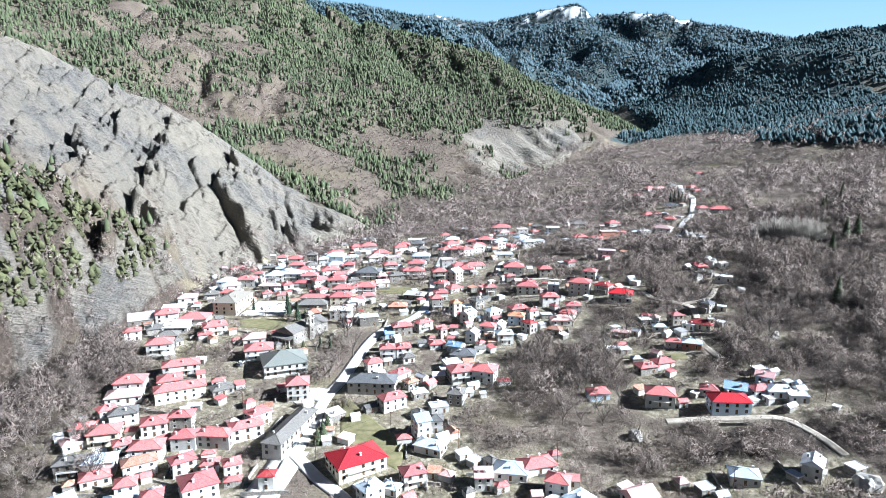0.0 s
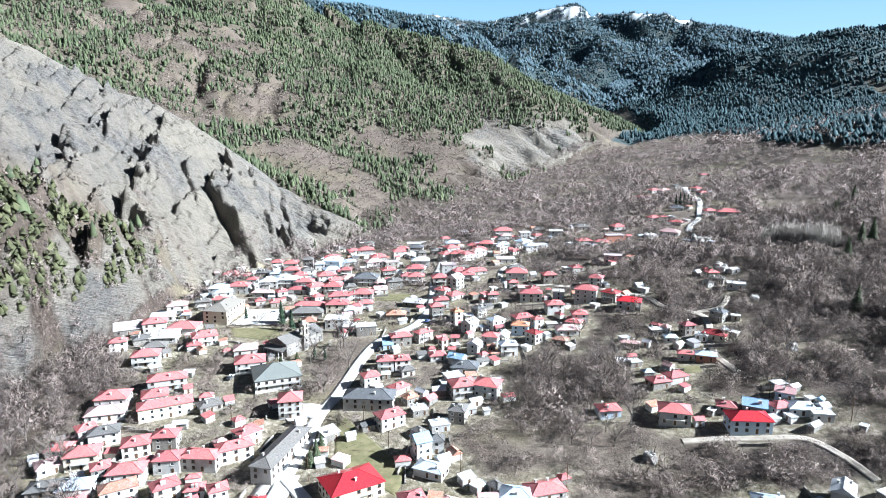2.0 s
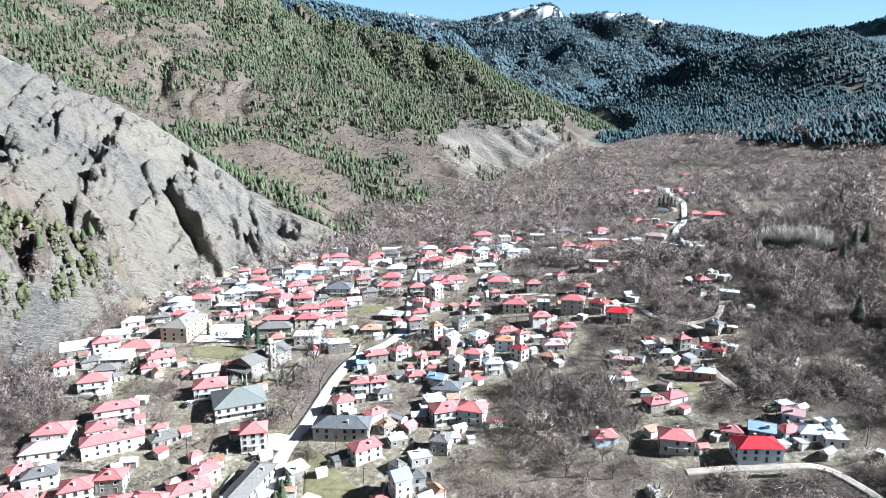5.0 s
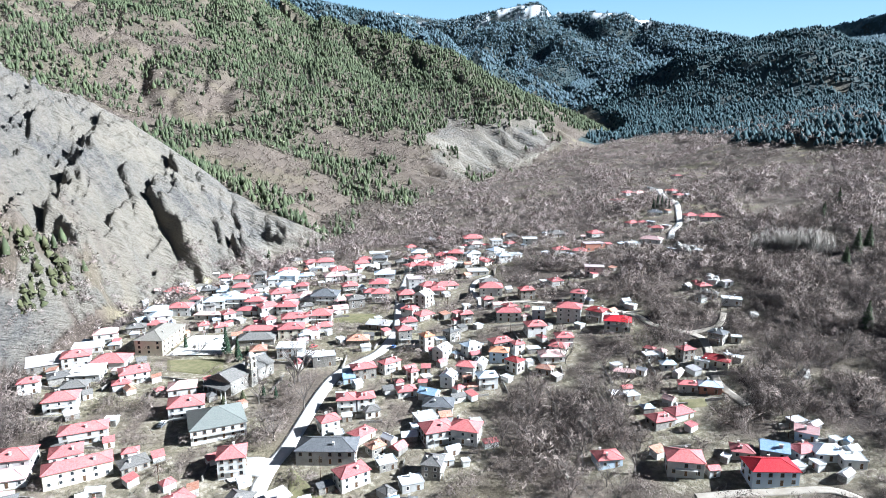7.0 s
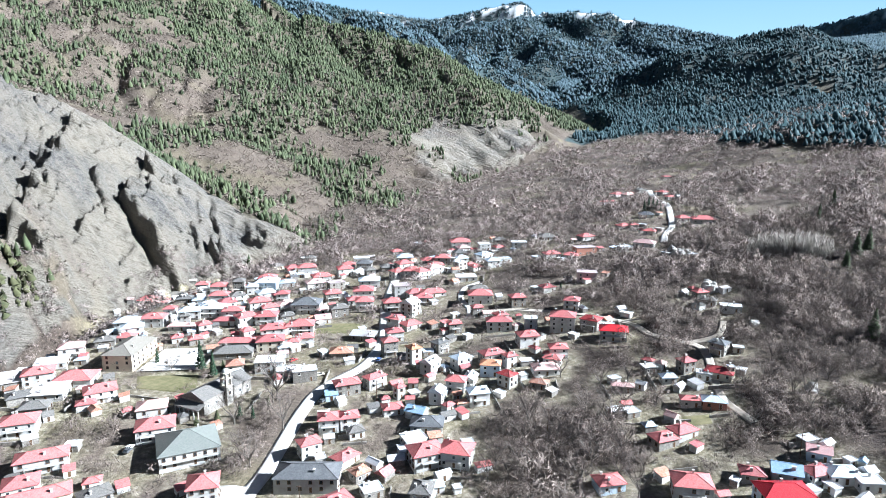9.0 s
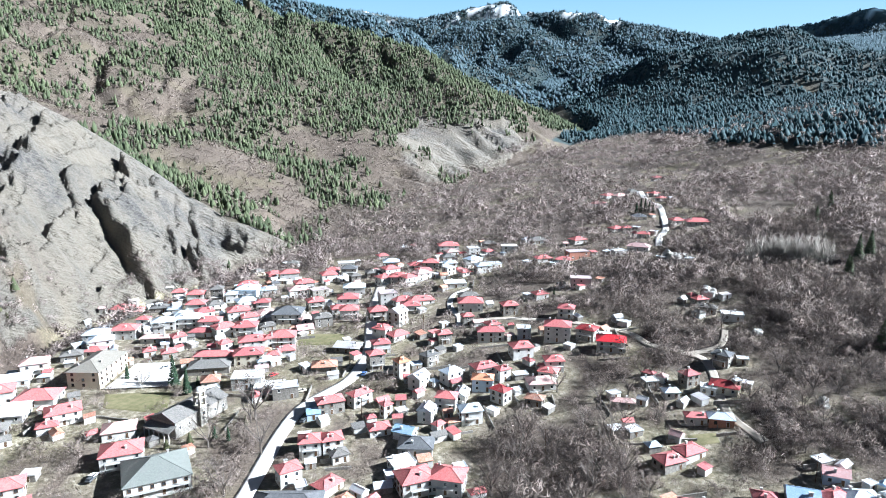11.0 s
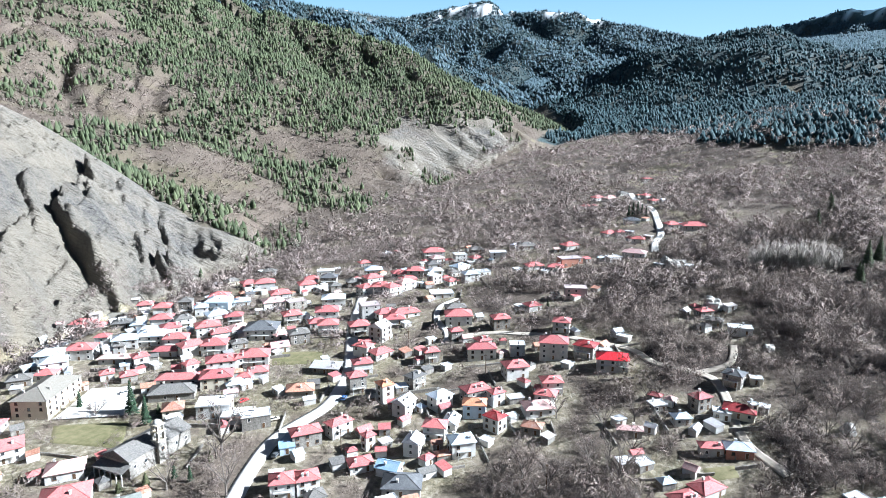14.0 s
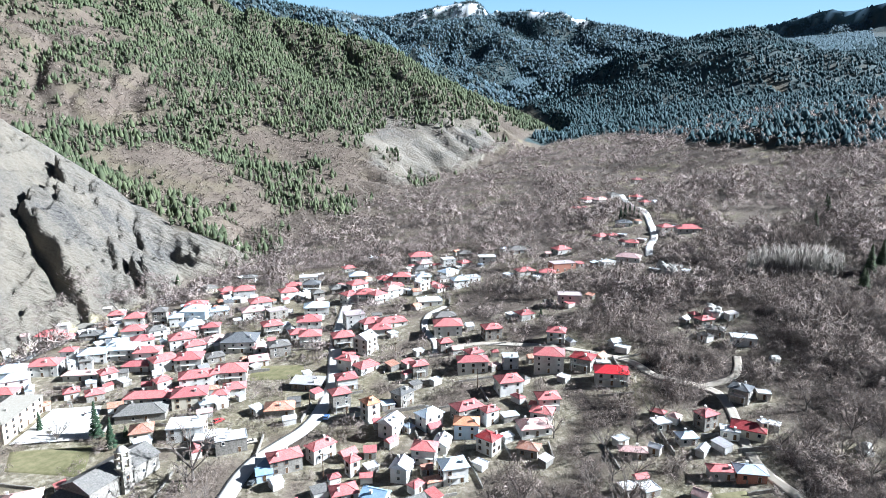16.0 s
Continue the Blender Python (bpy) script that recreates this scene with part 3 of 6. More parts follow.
def roof_words(c):
    return {"r": "red tiled", "R": "bright red", "d": "dark red tiled", "p": "faded pink tiled", "P": "pink sheet", "o": "rusty sheet", "O": "orange tiled", "b": "pale blue metal",
            "B": "blue metal", "s": "grey stone slate", "S": "weathered grey slab", "k": "dark slate", "g": "grey green", "w": "flat white", "G": "grey white metal", "M": "old corrugated", "f": "flat concrete"}[c]


def wall_words(c):
    return {"w": "white plastered", "c": "cream plastered", "t": "rubble stone", "b": "pale blue", "r": "brick", "p": "pink plastered"}[c]


def house(x, y, w, d, rot, storeys, code):
    rc, wc = code
    rnd = random.Random(int(x * 91 + y * 57))
    w, d = max(w, 2.6), max(d, 2.3)
    shed = storeys == 1 and w * d < 26
    h = EAVE[storeys] + (rnd.random() - 0.5) * 0.5 - (0.6 if shed else 0)
    form = "hip" if rc in HIPPED else "gable" if rc in GABLED else "mono" if rc == "M" else "flat"
    if shed and form == "hip":
        form = rnd.choice(["gable", "hip", "mono"])
    c, s = math.cos(radians(rot)), math.sin(radians(rot))
    corners = [(x + c * a - s * b, y + s * a + c * b) for a in (-w / 2, w / 2) for b in (-d / 2, d / 2)]
    z = ground_z(x, y)
    low = min(ground_z(*p) for p in corners) - z - 0.4
    kind = "shed" if shed else "house"
    words = f"{'small ' if shed else ''}{['', 'single-storey', 'two-storey', 'three-storey', 'tall four-storey'][storeys]} {wall_words(wc)} {kind} with a {roof_words(rc)} roof"
    root = thing(kind, pose(x, y, z, 0, 0, rot), words, kind, "village sheds" if shed else "village houses")
    SITES.append((x, y, 0.5 * math.hypot(w, d)))
    rise = {"hip": 0.42 * d / 2, "gable": 0.55 * d / 2, "mono": 0.16 * d, "flat": 0}[form] + (0.25 if form in ("hip", "gable") else 0)
    over = 0.25 if shed or form == "flat" else 0.5
    # walls, hollow shell with a plinth
    sh = Shape()
    if form == "gable":
        pts = [(-w / 2, -d / 2, low), (w / 2, -d / 2, low), (w / 2, d / 2, low), (-w / 2, d / 2, low), (-w / 2, -d / 2, h), (w / 2, -d / 2, h), (w / 2, d / 2, h), (-w / 2, d / 2, h),
               (-w / 2, 0, h + rise * (d / 2) / (d / 2 + over)), (w / 2, 0, h + rise * (d / 2) / (d / 2 + over))]
        sh.solid(pts, [(0, 1, 5, 4), (2, 3, 7, 6), (1, 2, 6, 9, 5), (3, 0, 4, 8, 7), (0, 3, 2, 1), (4, 5, 9, 8), (6, 7, 8, 9)])
    elif form == "mono":
        up = rise * d / (d + 2 * over)
        sh.solid([(-w / 2, -d / 2, low), (w / 2, -d / 2, low), (w / 2, d / 2, low), (-w / 2, d / 2, low), (-w / 2, -d / 2, h), (w / 2, -d / 2, h), (w / 2, d / 2, h + up), (-w / 2, d / 2, h + up)],
                 [(0, 3, 2, 1), (4, 5, 6, 7), (0, 1, 5, 4), (1, 2, 6, 5), (2, 3, 7, 6), (3, 0, 4, 7)])
    else:
        sh.box(-w / 2, -d / 2, low, w / 2, d / 2, h)
    if not shed:
        sh.box(-w / 2 - 0.05, -d / 2 - 0.05, low - 0.02, w / 2 + 0.05, d / 2 + 0.05, 0.05)
    part("wall", sh.mesh("wall", WALL[wc]), root)
    part("roof", roof_shape(form, w, d, over, rise).mesh("roof", ROOF[rc]), root, pose(0, 0, h - 0.02), roof_words(rc) + " roof")
    if not shed:
        for i in range(1 + (rnd.random() < 0.45)):
            cx, cy = (rnd.random() - 0.5) * w * 0.7, rnd.choice([-1, 1]) * d * 0.28
            part("chimney", CHIMNEY, root, pose(cx, cy, h + rise * (1 - abs(cy) / (d / 2 + over)) - 0.1 if form != "flat" else h + 0.3))
    near = y < 345
    style = (WINDOWS if y < 420 else FAR_WINDOWS)[rnd.random() < 0.35]
    for side, (size, turn, off) in enumerate(((w, 0, d / 2), (d, 90, w / 2), (d, -90, w / 2))):
        n = max(1, round(size / (3.7 if near else 4.6)))
        for floor in range(storeys):
            for i in range(n):
                if shed and (side or i):
                    continue
                u = (i + 0.5) * size / n - size / 2
                base = 0.85 + floor * 2.4
                if base + 1.4 > h:
                    continue
                place = pose(0, 0, 0, 0, 0, turn) @ pose(u, -off, base)
                if floor == 0 and side == 0 and i == n // 2:
                    part("door", DOOR, root, pose(0, 0, 0, 0, 0, turn) @ pose(u, -off, 0.06))
                    continue
                if rnd.random() < 0.12:
                    continue
                win = part("window", style, root, place)
                if y < 420:
                    part("pane", PANE, win)
    if storeys in (2, 3) and w > 6 and form != "flat" and rnd.random() < 0.5:
        bw, z0 = w * rnd.uniform(0.5, 0.95), 2.5
        slab = Shape().box(-bw / 2, -d / 2 - 1.25, z0, bw / 2, -d / 2, z0 + 0.16)
        for k in (-1, 1):
            slab.box(k * (bw / 2 - 0.15) - 0.1, -d / 2 - 1.2, low, k * (bw / 2 - 0.15) + 0.1, -d / 2 - 1.0, z0)
        bal = part("balcony", slab.mesh("balcony", CONCRETE), root)
        rail = Shape().box(-bw / 2, -d / 2 - 1.24, z0 + 1.02, bw / 2, -d / 2 - 1.18, z0 + 1.1)
        for i in range(int(bw / 0.45) + 1):
            u = -bw / 2 + 0.03 + i * (bw - 0.06) / int(bw / 0.45)
            rail.box(u - 0.025, -d / 2 - 1.23, z0 + 0.16, u + 0.025, -d / 2 - 1.19, z0 + 1.02)
        part("railing", rail.mesh("railing", METAL), bal)
    return root



# ---------------------------------------------------------------- streets, yard and fields
def spline(pts, step=2.0):
    """Points along a smooth line through pts."""
    p = np.array(pts, float)
    p = np.vstack([2 * p[0] - p[1], p, 2 * p[-1] - p[-2]])
    out = []
    for i in range(1, len(p) - 2):
        n = max(2, int(np.hypot(*(p[i + 1] - p[i])) / step))
        for k in range(n):
            t = k / n
            out.append(0.5 * ((2 * p[i]) + (p[i + 1] - p[i - 1]) * t + (2 * p[i - 1] - 5 * p[i] + 4 * p[i + 1] - p[i + 2]) * t * t + (3 * p[i] - p[i - 1] - 3 * p[i + 1] + p[i + 2]) * t ** 3))
    return np.array(out + [p[-2]])


ROAD_LINES = []


def road(name, pts, width, mat, label, lift=0.25, thick=0.5):
    """A paved strip with depth that lies on the ground."""
    c = spline(pts)
    t = np.gradient(c, axis=0)
    n = np.stack([-t[:, 1], t[:, 0]], -1) / np.hypot(t[:, 0], t[:, 1])[:, None]
    ROAD_LINES.append((c, width))
    cols = np.linspace(-0.5, 0.5, 5)
    rows = np.stack([c + n * (k * width) for k in cols], 1)
    z = sheet_z(rows[..., 0], rows[..., 1])
    z = 0.5 * z + 0.5 * z.mean(1, keepdims=True)
    z = np.maximum(z, sheet_z(rows[..., 0], rows[..., 1])) + lift
    v = np.concatenate([rows, z[..., None]], -1)
    edge_l, edge_r = v[:, :1].copy(), v[:, -1:].copy()
    edge_l[..., 2] -= thick
    edge_r[..., 2] -= thick
    v = np.concatenate([edge_l, v, edge_r], 1)
    ids = np.arange(v.shape[0] * v.shape[1]).reshape(v.shape[:2])
    q = np.stack([ids[:-1, :-1], ids[:-1, 1:], ids[1:, 1:], ids[1:, :-1]], -1).reshape(-1, 4)
    me = fill_mesh(name, v.reshape(-1, 3), q[:, ::-1])
    me.materials.append(mat)
    return tagged(new(name, me), label, "road", kind="structure")


road("road_main", [(-36, 178), (-23, 212), (-14, 239), (-8, 258), (-2, 279), (5, 293), (12, 311), (21, 334), (31, 351), (50, 366), (59, 380), (66, 398), (71, 422), (77, 450), (87, 485), (97, 517), (111, 548)], 6.0, ROAD, "pale concrete main street through the village")
road("road_square", [(-2, 281), (-9, 284), (-17, 280)], 11, ROAD, "pale paved square beside the main street", 0.3)
road("road_forecourt", [(-40, 172), (-31, 195), (-24, 216), (-15, 240)], 13, ROAD, "broad pale paved forecourt of the street", 0.2)
road("road_branch", [(-14, 237), (-5, 220), (5, 204), (14, 178)], 5, ROAD, "pale concrete side street", 0.28)
road("road_east", [(128, 412), (142, 407), (162, 392), (173, 379), (186, 359), (188, 343), (196, 331), (200, 322), (197, 312), (191, 301), (185, 290), (181, 279), (181, 263)], 3.6, TRACK, "pale lane along the eastern houses")
road("road_east_spur", [(198, 328), (211, 327), (219, 332), (226, 340)], 3.2, TRACK, "pale lane up to a hillside house")
road("road_middle", [(116, 409), (120, 422), (121, 442), (129, 460), (142, 469)], 3.4, ROAD, "narrow concrete lane between houses")
road("road_far", [(280, 474), (293, 492), (311, 511), (333, 546), (357, 587), (366, 620), (393, 673)], 5, ROAD, "pale road at the upper end of the valley")
road("road_south_east", [(133, 225), (146, 222), (158, 218), (174, 212), (179, 199), (180, 185)], 3.2, TRACK, "dirt lane below the hillside houses")


def patch(name, pts, mat, label, category, lift=0.3, step=2.0):
    """A level-edged plot that follows the ground, corners in order."""
    a, b, c, d = [np.array(p, float) for p in pts]
    n = int(max(np.hypot(*(b - a)), np.hypot(*(d - a))) / step) + 2
    u, v = np.meshgrid(np.linspace(0, 1, n), np.linspace(0, 1, n))
    u, v = u[..., None], v[..., None]
    p = (a * (1 - u) + b * u) * (1 - v) + (d * (1 - u) + c * u) * v
    z = sheet_z(p[..., 0], p[..., 1]) + lift
    if name == "yard":
        z[:] = z.max() + 0.1
    rim = np.zeros(z.shape, bool)
    rim[0], rim[-1], rim[:, 0], rim[:, -1] = True, True, True, True
    z = np.where(rim, z - 1.2, z)
    ids = np.arange(n * n).reshape(n, n)
    q = np.stack([ids[:-1, :-1], ids[:-1, 1:], ids[1:, 1:], ids[1:, :-1]], -1).reshape(-1, 4)
    me = fill_mesh(name, np.concatenate([p, z[..., None]], -1).reshape(-1, 3), q)
    me.materials.append(mat)
    SITES.append((*((a + b + c + d) / 4), 0.4 * float(np.hypot(*(c - a)))))
    return tagged(new(name, me), label, category, kind="structure"), float(z.max())


yard, YARD_Z = patch("yard", [(-51.5, 389), (-23, 384), (-24, 413), (-43, 416)], ROAD, "pale concrete school yard", "yard")
patch("meadow", [(31, 415), (57, 407), (59, 424), (33, 433)], LAWN, "green meadow among the houses", "field", 0.12)
patch("grass_bank", [(2, 244), (24, 218), (31, 232), (5, 284)], LAWN, "grassy bank beside the street", "field", 0.12)
patch("school_lawn", [(-50, 371), (-22, 358), (-22, 381), (-52, 386)], LAWN, "dry lawn below the school yard", "field", 0.15)
patch("garden_plot", [(156, 271), (169, 268), (172, 275), (159, 279)], LAWN, "small green garden plot", "field", 0.15)

# ---------------------------------------------------------------- the village
house(-91.1, 388.9, 12.2, 9.2, 10, 2, "rw")
house(-104.8, 387.7, 14.2, 10.6, 15, 1, "Mt")
house(-90.7, 406.8, 13.4, 10.1, 5, 1, "ww")
house(-84.9, 418.2, 11.1, 8.3, 8, 2, "pw")
house(-74.9, 384.8, 15.6, 11.7, -8, 1, "rw")
house(-61.2, 364.7, 12.3, 9.2, 15, 2, "rw")
house(-65.1, 357.5, 7.2, 5.4, 10, 1, "rw")
house(-82.4, 372.4, 13.4, 10.1, -5, 1, "Mw")
house(-93.5, 370.7, 9.4, 7.0, 20, 1, "st")
house(-84.4, 359.4, 10.7, 8.0, 0, 1, "st")
house(-103.2, 362.9, 8.1, 6.1, 10, 2, "rw")
house(-72.3, 429.5, 9.3, 7.0, 5, 1, "st")
house(-65.6, 453.0, 11.9, 9.0, -5, 2, "bw")
house(-48.1, 292.0, 9.4, 7.1, 25, 1, "st")
house(-85.1, 343.7, 12.4, 9.5, 5, 2, "rw")
house(-69.5, 315.3, 16.3, 8.1, 10, 2, "rw")
house(-88.5, 301.3, 12.6, 9.7, -0, 2, "rw")
house(-89.0, 292.6, 14.8, 9.2, 5, 1, "pw")
house(-71.6, 300.3, 10.2, 8.5, 13, 2, "rw")
house(-65.5, 291.1, 21.2, 8.1, 15, 2, "rc")
house(-91.7, 276.1, 6.9, 5.8, 32, 2, "rw")
house(-84.3, 273.2, 10.7, 7.6, 12, 2, "sw")
house(-69.8, 262.3, 9.7, 8.1, 10, 2, "rw")
house(-59.8, 265.8, 8.8, 7.3, -5, 2, "rt")
house(-98.0, 267.0, 8.2, 6.8, -6, 1, "rw")
house(-87.2, 258.4, 11.3, 8.7, 4, 2, "rc")
house(-98.3, 255.9, 8.1, 6.8, 29, 1, "pw")
house(-78.4, 248.3, 6.1, 5.6, 21, 2, "rt")
house(-68.5, 244.7, 11.9, 7.9, -0, 2, "rw")
house(-55.9, 250.3, 9.1, 7.6, -4, 2, "rw")
house(-44.3, 249.6, 13.0, 7.2, -15, 2, "rw")
house(-93.4, 238.7, 9.5, 7.3, 4, 2, "st")
house(-83.1, 238.4, 10.7, 7.6, 2, 2, "bw")
house(-69.1, 235.1, 11.4, 6.3, 20, 2, "ow")
house(-53.9, 233.7, 8.5, 6.5, 26, 2, "rw")
house(-44.1, 232.9, 6.0, 5.0, 1, 1, "rw")
house(-35.8, 228.3, 6.0, 5.4, 15, 2, "rw")
house(-83.0, 231.9, 9.9, 6.6, 16, 1, "rw")
house(-70.3, 222.5, 6.9, 6.3, 10, 2, "rw")
house(-65.6, 229.7, 3.6, 3.3, 17, 1, "rw")
house(-45.9, 218.5, 11.8, 10.7, 20, 2, "rw")
house(-59.9, 213.8, 6.9, 5.7, 10, 2, "rw")
house(-90.4, 219.3, 9.1, 7.0, 30, 1, "bw")
house(-70.5, 215.6, 10.8, 7.2, 6, 1, "bw")
house(-90.7, 229.2, 4.4, 3.7, 15, 1, "ot")
house(-33.4, 253.8, 12.6, 7.0, 18, 2, "rw")
house(-29.8, 263.5, 8.6, 7.2, 36, 2, "rw")
house(-34.7, 277.2, 4.4, 4.0, 33, 1, "rw")
house(-34.5, 328.5, 13.6, 10.5, 5, 2, "rw")
house(-38.5, 347.7, 11.4, 8.7, 5, 1, "pw")
house(-21.5, 312.8, 20.4, 18.6, 10, 2, "gw")
house(-13.8, 282.8, 9.4, 9.4, -0, 3, "rw")
house(8.7, 224.5, 18.8, 13.4, 20, 2, "Rc")
house(-22.8, 219.4, 5.4, 4.5, -8, 2, "dw")
house(1.7, 260.5, 6.6, 5.5, 30, 1, "Mt")
house(5.7, 242.4, 5.5, 4.3, -40, 1, "pw")
house(19.6, 282.9, 21.2, 10.6, -15, 2, "kw")
house(26.3, 265.5, 10.7, 7.1, 21, 2, "rw")
house(21.1, 300.5, 7.4, 6.1, 15, 2, "rw")
house(33.1, 292.0, 8.5, 6.1, 35, 1, "rw")
house(29.8, 316.5, 7.8, 7.1, -5, 2, "rw")
house(37.5, 315.8, 7.3, 6.6, 1, 2, "rw")
house(39.0, 308.2, 5.9, 5.3, 9, 1, "sw")
house(45.2, 279.6, 5.4, 4.5, 40, 1, "rt")
house(36.8, 281.5, 5.8, 4.9, 25, 1, "ot")
house(39.3, 271.8, 6.5, 5.4, 10, 1, "wt")
house(35.4, 240.7, 5.7, 7.1, 14, 3, "Bw")
house(41.8, 243.3, 5.4, 5.4, -9, 2, "sw")
house(37.5, 229.8, 11.0, 6.8, -35, 1, "bw")
house(28.0, 211.7, 8.1, 6.7, 10, 2, "rw")
house(36.1, 213.7, 4.7, 3.9, -20, 1, "ot")
house(40.4, 211.4, 4.9, 4.1, -35, 1, "pw")
house(12.5, 205.5, 7.7, 6.4, 30, 2, "bw")
house(19.9, 208.1, 6.5, 4.6, -35, 1, "bw")
house(25.0, 201.7, 4.2, 3.5, 29, 1, "rw")
house(45.6, 258.0, 7.5, 5.4, 5, 1, "ww")
house(34.6, 344.6, 7.0, 5.8, -2, 1, "bw")
house(60.5, 283.4, 11.2, 9.3, 6, 2, "rw")
house(71.3, 280.7, 10.8, 9.0, -30, 2, "rw")
house(66.6, 305.3, 12.2, 9.4, -20, 1, "kw")
house(59.0, 296.2, 8.2, 6.8, 10, 1, "ww")
house(54.5, 263.4, 7.8, 6.5, 65, 2, "st")
house(66.8, 264.7, 2.5, 2.3, 1, 1, "ww")
house(52.1, 204.8, 5.9, 7.4, -9, 2, "Pw")
house(63.4, 208.3, 11.5, 8.9, -20, 1, "bw")
house(73.3, 209.4, 12.4, 7.8, 5, 1, "rw")
house(76.3, 195.2, 7.8, 6.5, -30, 2, "rw")
house(82.7, 197.9, 4.5, 3.8, -20, 1, "rw")
house(80.9, 187.5, 8.4, 6.5, 25, 1, "bw")
house(99.2, 181.2, 9.4, 7.8, 13, 2, "Pw")
house(51.9, 217.3, 4.8, 3.7, 35, 1, "ww")
house(114.4, 250.5, 8.8, 6.7, -4, 1, "rb")
house(143.4, 285.9, 5.4, 4.5, 2, 1, "wt")
house(144.2, 265.2, 8.7, 6.7, 5, 1, "rt")
house(153.6, 267.5, 9.2, 6.5, 10, 1, "rw")
house(136.9, 238.5, 11.7, 9.0, -25, 2, "rw")
house(144.1, 232.8, 3.8, 3.1, -5, 1, "rw")
house(152.3, 237.2, 2.7, 2.4, 30, 1, "wt")
house(159.3, 238.1, 7.1, 5.9, -30, 1, "rw")
house(159.7, 224.8, 15.1, 8.9, -15, 2, "Rb")
house(169.5, 234.7, 8.6, 7.2, -35, 1, "Bw")
house(177.7, 230.4, 8.5, 5.7, 4, 1, "rw")
house(185.7, 238.3, 7.1, 5.4, -40, 1, "Pb")
house(184.0, 227.2, 9.5, 7.3, -20, 1, "bw")
house(188.0, 220.8, 7.4, 5.7, -20, 1, "ww")
house(191.5, 231.3, 3.1, 2.5, 4, 1, "ww")
house(194.5, 229.2, 2.3, 1.9, 30, 1, "Bw")
house(139.0, 183.7, 9.5, 6.8, -25, 1, "bw")
house(161.9, 179.4, 7.6, 6.3, 45, 2, "Gw")
house(123.5, 182.4, 5.2, 4.3, 7, 1, "wt")
house(196.5, 209.4, 1.0, 1.0, 31, 1, "wt")
house(-56.0, 404.3, 25.6, 14.0, 73, 3, "Sc")
house(-7.2, 381.1, 7.6, 7.6, 1, 1, "oc")
house(-8.2, 397.1, 18.0, 10.0, -7, 1, "st")
house(-6.5, 409.5, 17.8, 7.1, -13, 1, "rw")
house(8.6, 376.0, 12.7, 9.1, -9, 2, "ww")
house(16.6, 368.5, 10.4, 7.4, -9, 1, "ww")
house(-37.5, 424.8, 5.5, 5.0, 11, 1, "rw")
house(-28.0, 420.1, 6.7, 6.1, 11, 1, "rt")
house(-53.2, 457.1, 12.6, 9.0, -9, 2, "rw")
house(-36.6, 444.6, 14.5, 5.2, -14, 1, "pw")
house(-25.2, 435.9, 6.6, 6.0, 21, 2, "rw")
house(-42.3, 453.0, 3.0, 3.4, 20, 2, "ww")
house(-36.5, 455.2, 5.1, 4.6, 1, 2, "sw")
house(-35.0, 465.6, 12.0, 8.6, -1, 2, "bw")
house(-23.1, 467.1, 13.5, 9.7, -10, 2, "bw")
house(-10.7, 458.0, 11.1, 7.9, -10, 2, "rw")
house(-3.5, 444.7, 10.8, 8.3, 24, 2, "rw")
house(-14.8, 447.8, 11.3, 6.3, -14, 1, "rw")
house(7.9, 443.3, 11.6, 9.7, -9, 2, "rw")
house(9.8, 466.0, 9.2, 7.1, 10, 1, "rw")
house(10.8, 419.8, 12.8, 8.5, 1, 2, "rw")
house(-8.3, 422.5, 4.5, 3.7, -4, 1, "rw")
house(-2.4, 418.4, 5.9, 5.4, 27, 2, "rw")
house(9.2, 401.5, 13.1, 9.3, -4, 2, "rc")
house(16.1, 397.0, 7.1, 6.0, 10, 1, "bw")
house(20.9, 402.5, 5.8, 4.8, -15, 1, "rw")
house(18.9, 445.6, 7.5, 6.3, 11, 1, "st")
house(19.1, 419.0, 5.4, 4.9, 9, 2, "rw")
house(-67.7, 533.9, 11.7, 9.8, -16, 2, "rw")
house(-58.7, 521.4, 10.6, 8.8, -9, 2, "rw")
house(-46.3, 471.7, 6.4, 5.3, -9, 2, "rw")
house(-69.6, 524.8, 7.5, 6.2, 1, 1, "ww")
house(-74.4, 515.7, 6.3, 5.2, 24, 1, "sw")
house(-80.0, 505.2, 8.1, 6.8, 27, 1, "kt")
house(-61.6, 441.7, 10.8, 7.7, 9, 2, "bw")
house(-62.8, 433.0, 8.2, 6.8, -13, 1, "rw")
house(-51.5, 551.2, 14.7, 8.2, -14, 1, "St")
house(-41.8, 503.6, 9.7, 7.5, -1, 1, "st")
house(-34.1, 540.8, 8.3, 6.9, -4, 2, "rw")
house(-37.2, 574.3, 5.3, 4.8, 1, 1, "ww")
house(-20.4, 495.2, 10.7, 8.2, -7, 2, "rw")
house(-22.1, 520.8, 10.0, 8.4, -7, 2, "rw")
house(-14.7, 475.6, 9.5, 7.9, 12, 2, "rw")
house(-32.6, 495.6, 7.6, 6.3, 1, 1, "bw")
house(-26.8, 482.2, 9.4, 7.2, 8, 1, "bw")
house(-9.6, 491.2, 8.3, 6.9, 15, 2, "sw")
house(-9.4, 519.3, 7.3, 7.3, -6, 3, "st")
house(-22.2, 587.6, 5.9, 5.3, -7, 1, "sw")
house(-12.7, 592.5, 7.7, 7.0, -9, 2, "ww")
house(-0.7, 511.8, 7.0, 6.3, -1, 2, "bw")
house(7.6, 501.8, 11.5, 8.2, 16, 1, "bw")
house(9.1, 522.0, 13.7, 11.4, -16, 2, "bb")
house(3.7, 472.3, 12.1, 9.3, 7, 2, "rw")
house(17.9, 486.1, 7.6, 6.9, -8, 2, "rw")
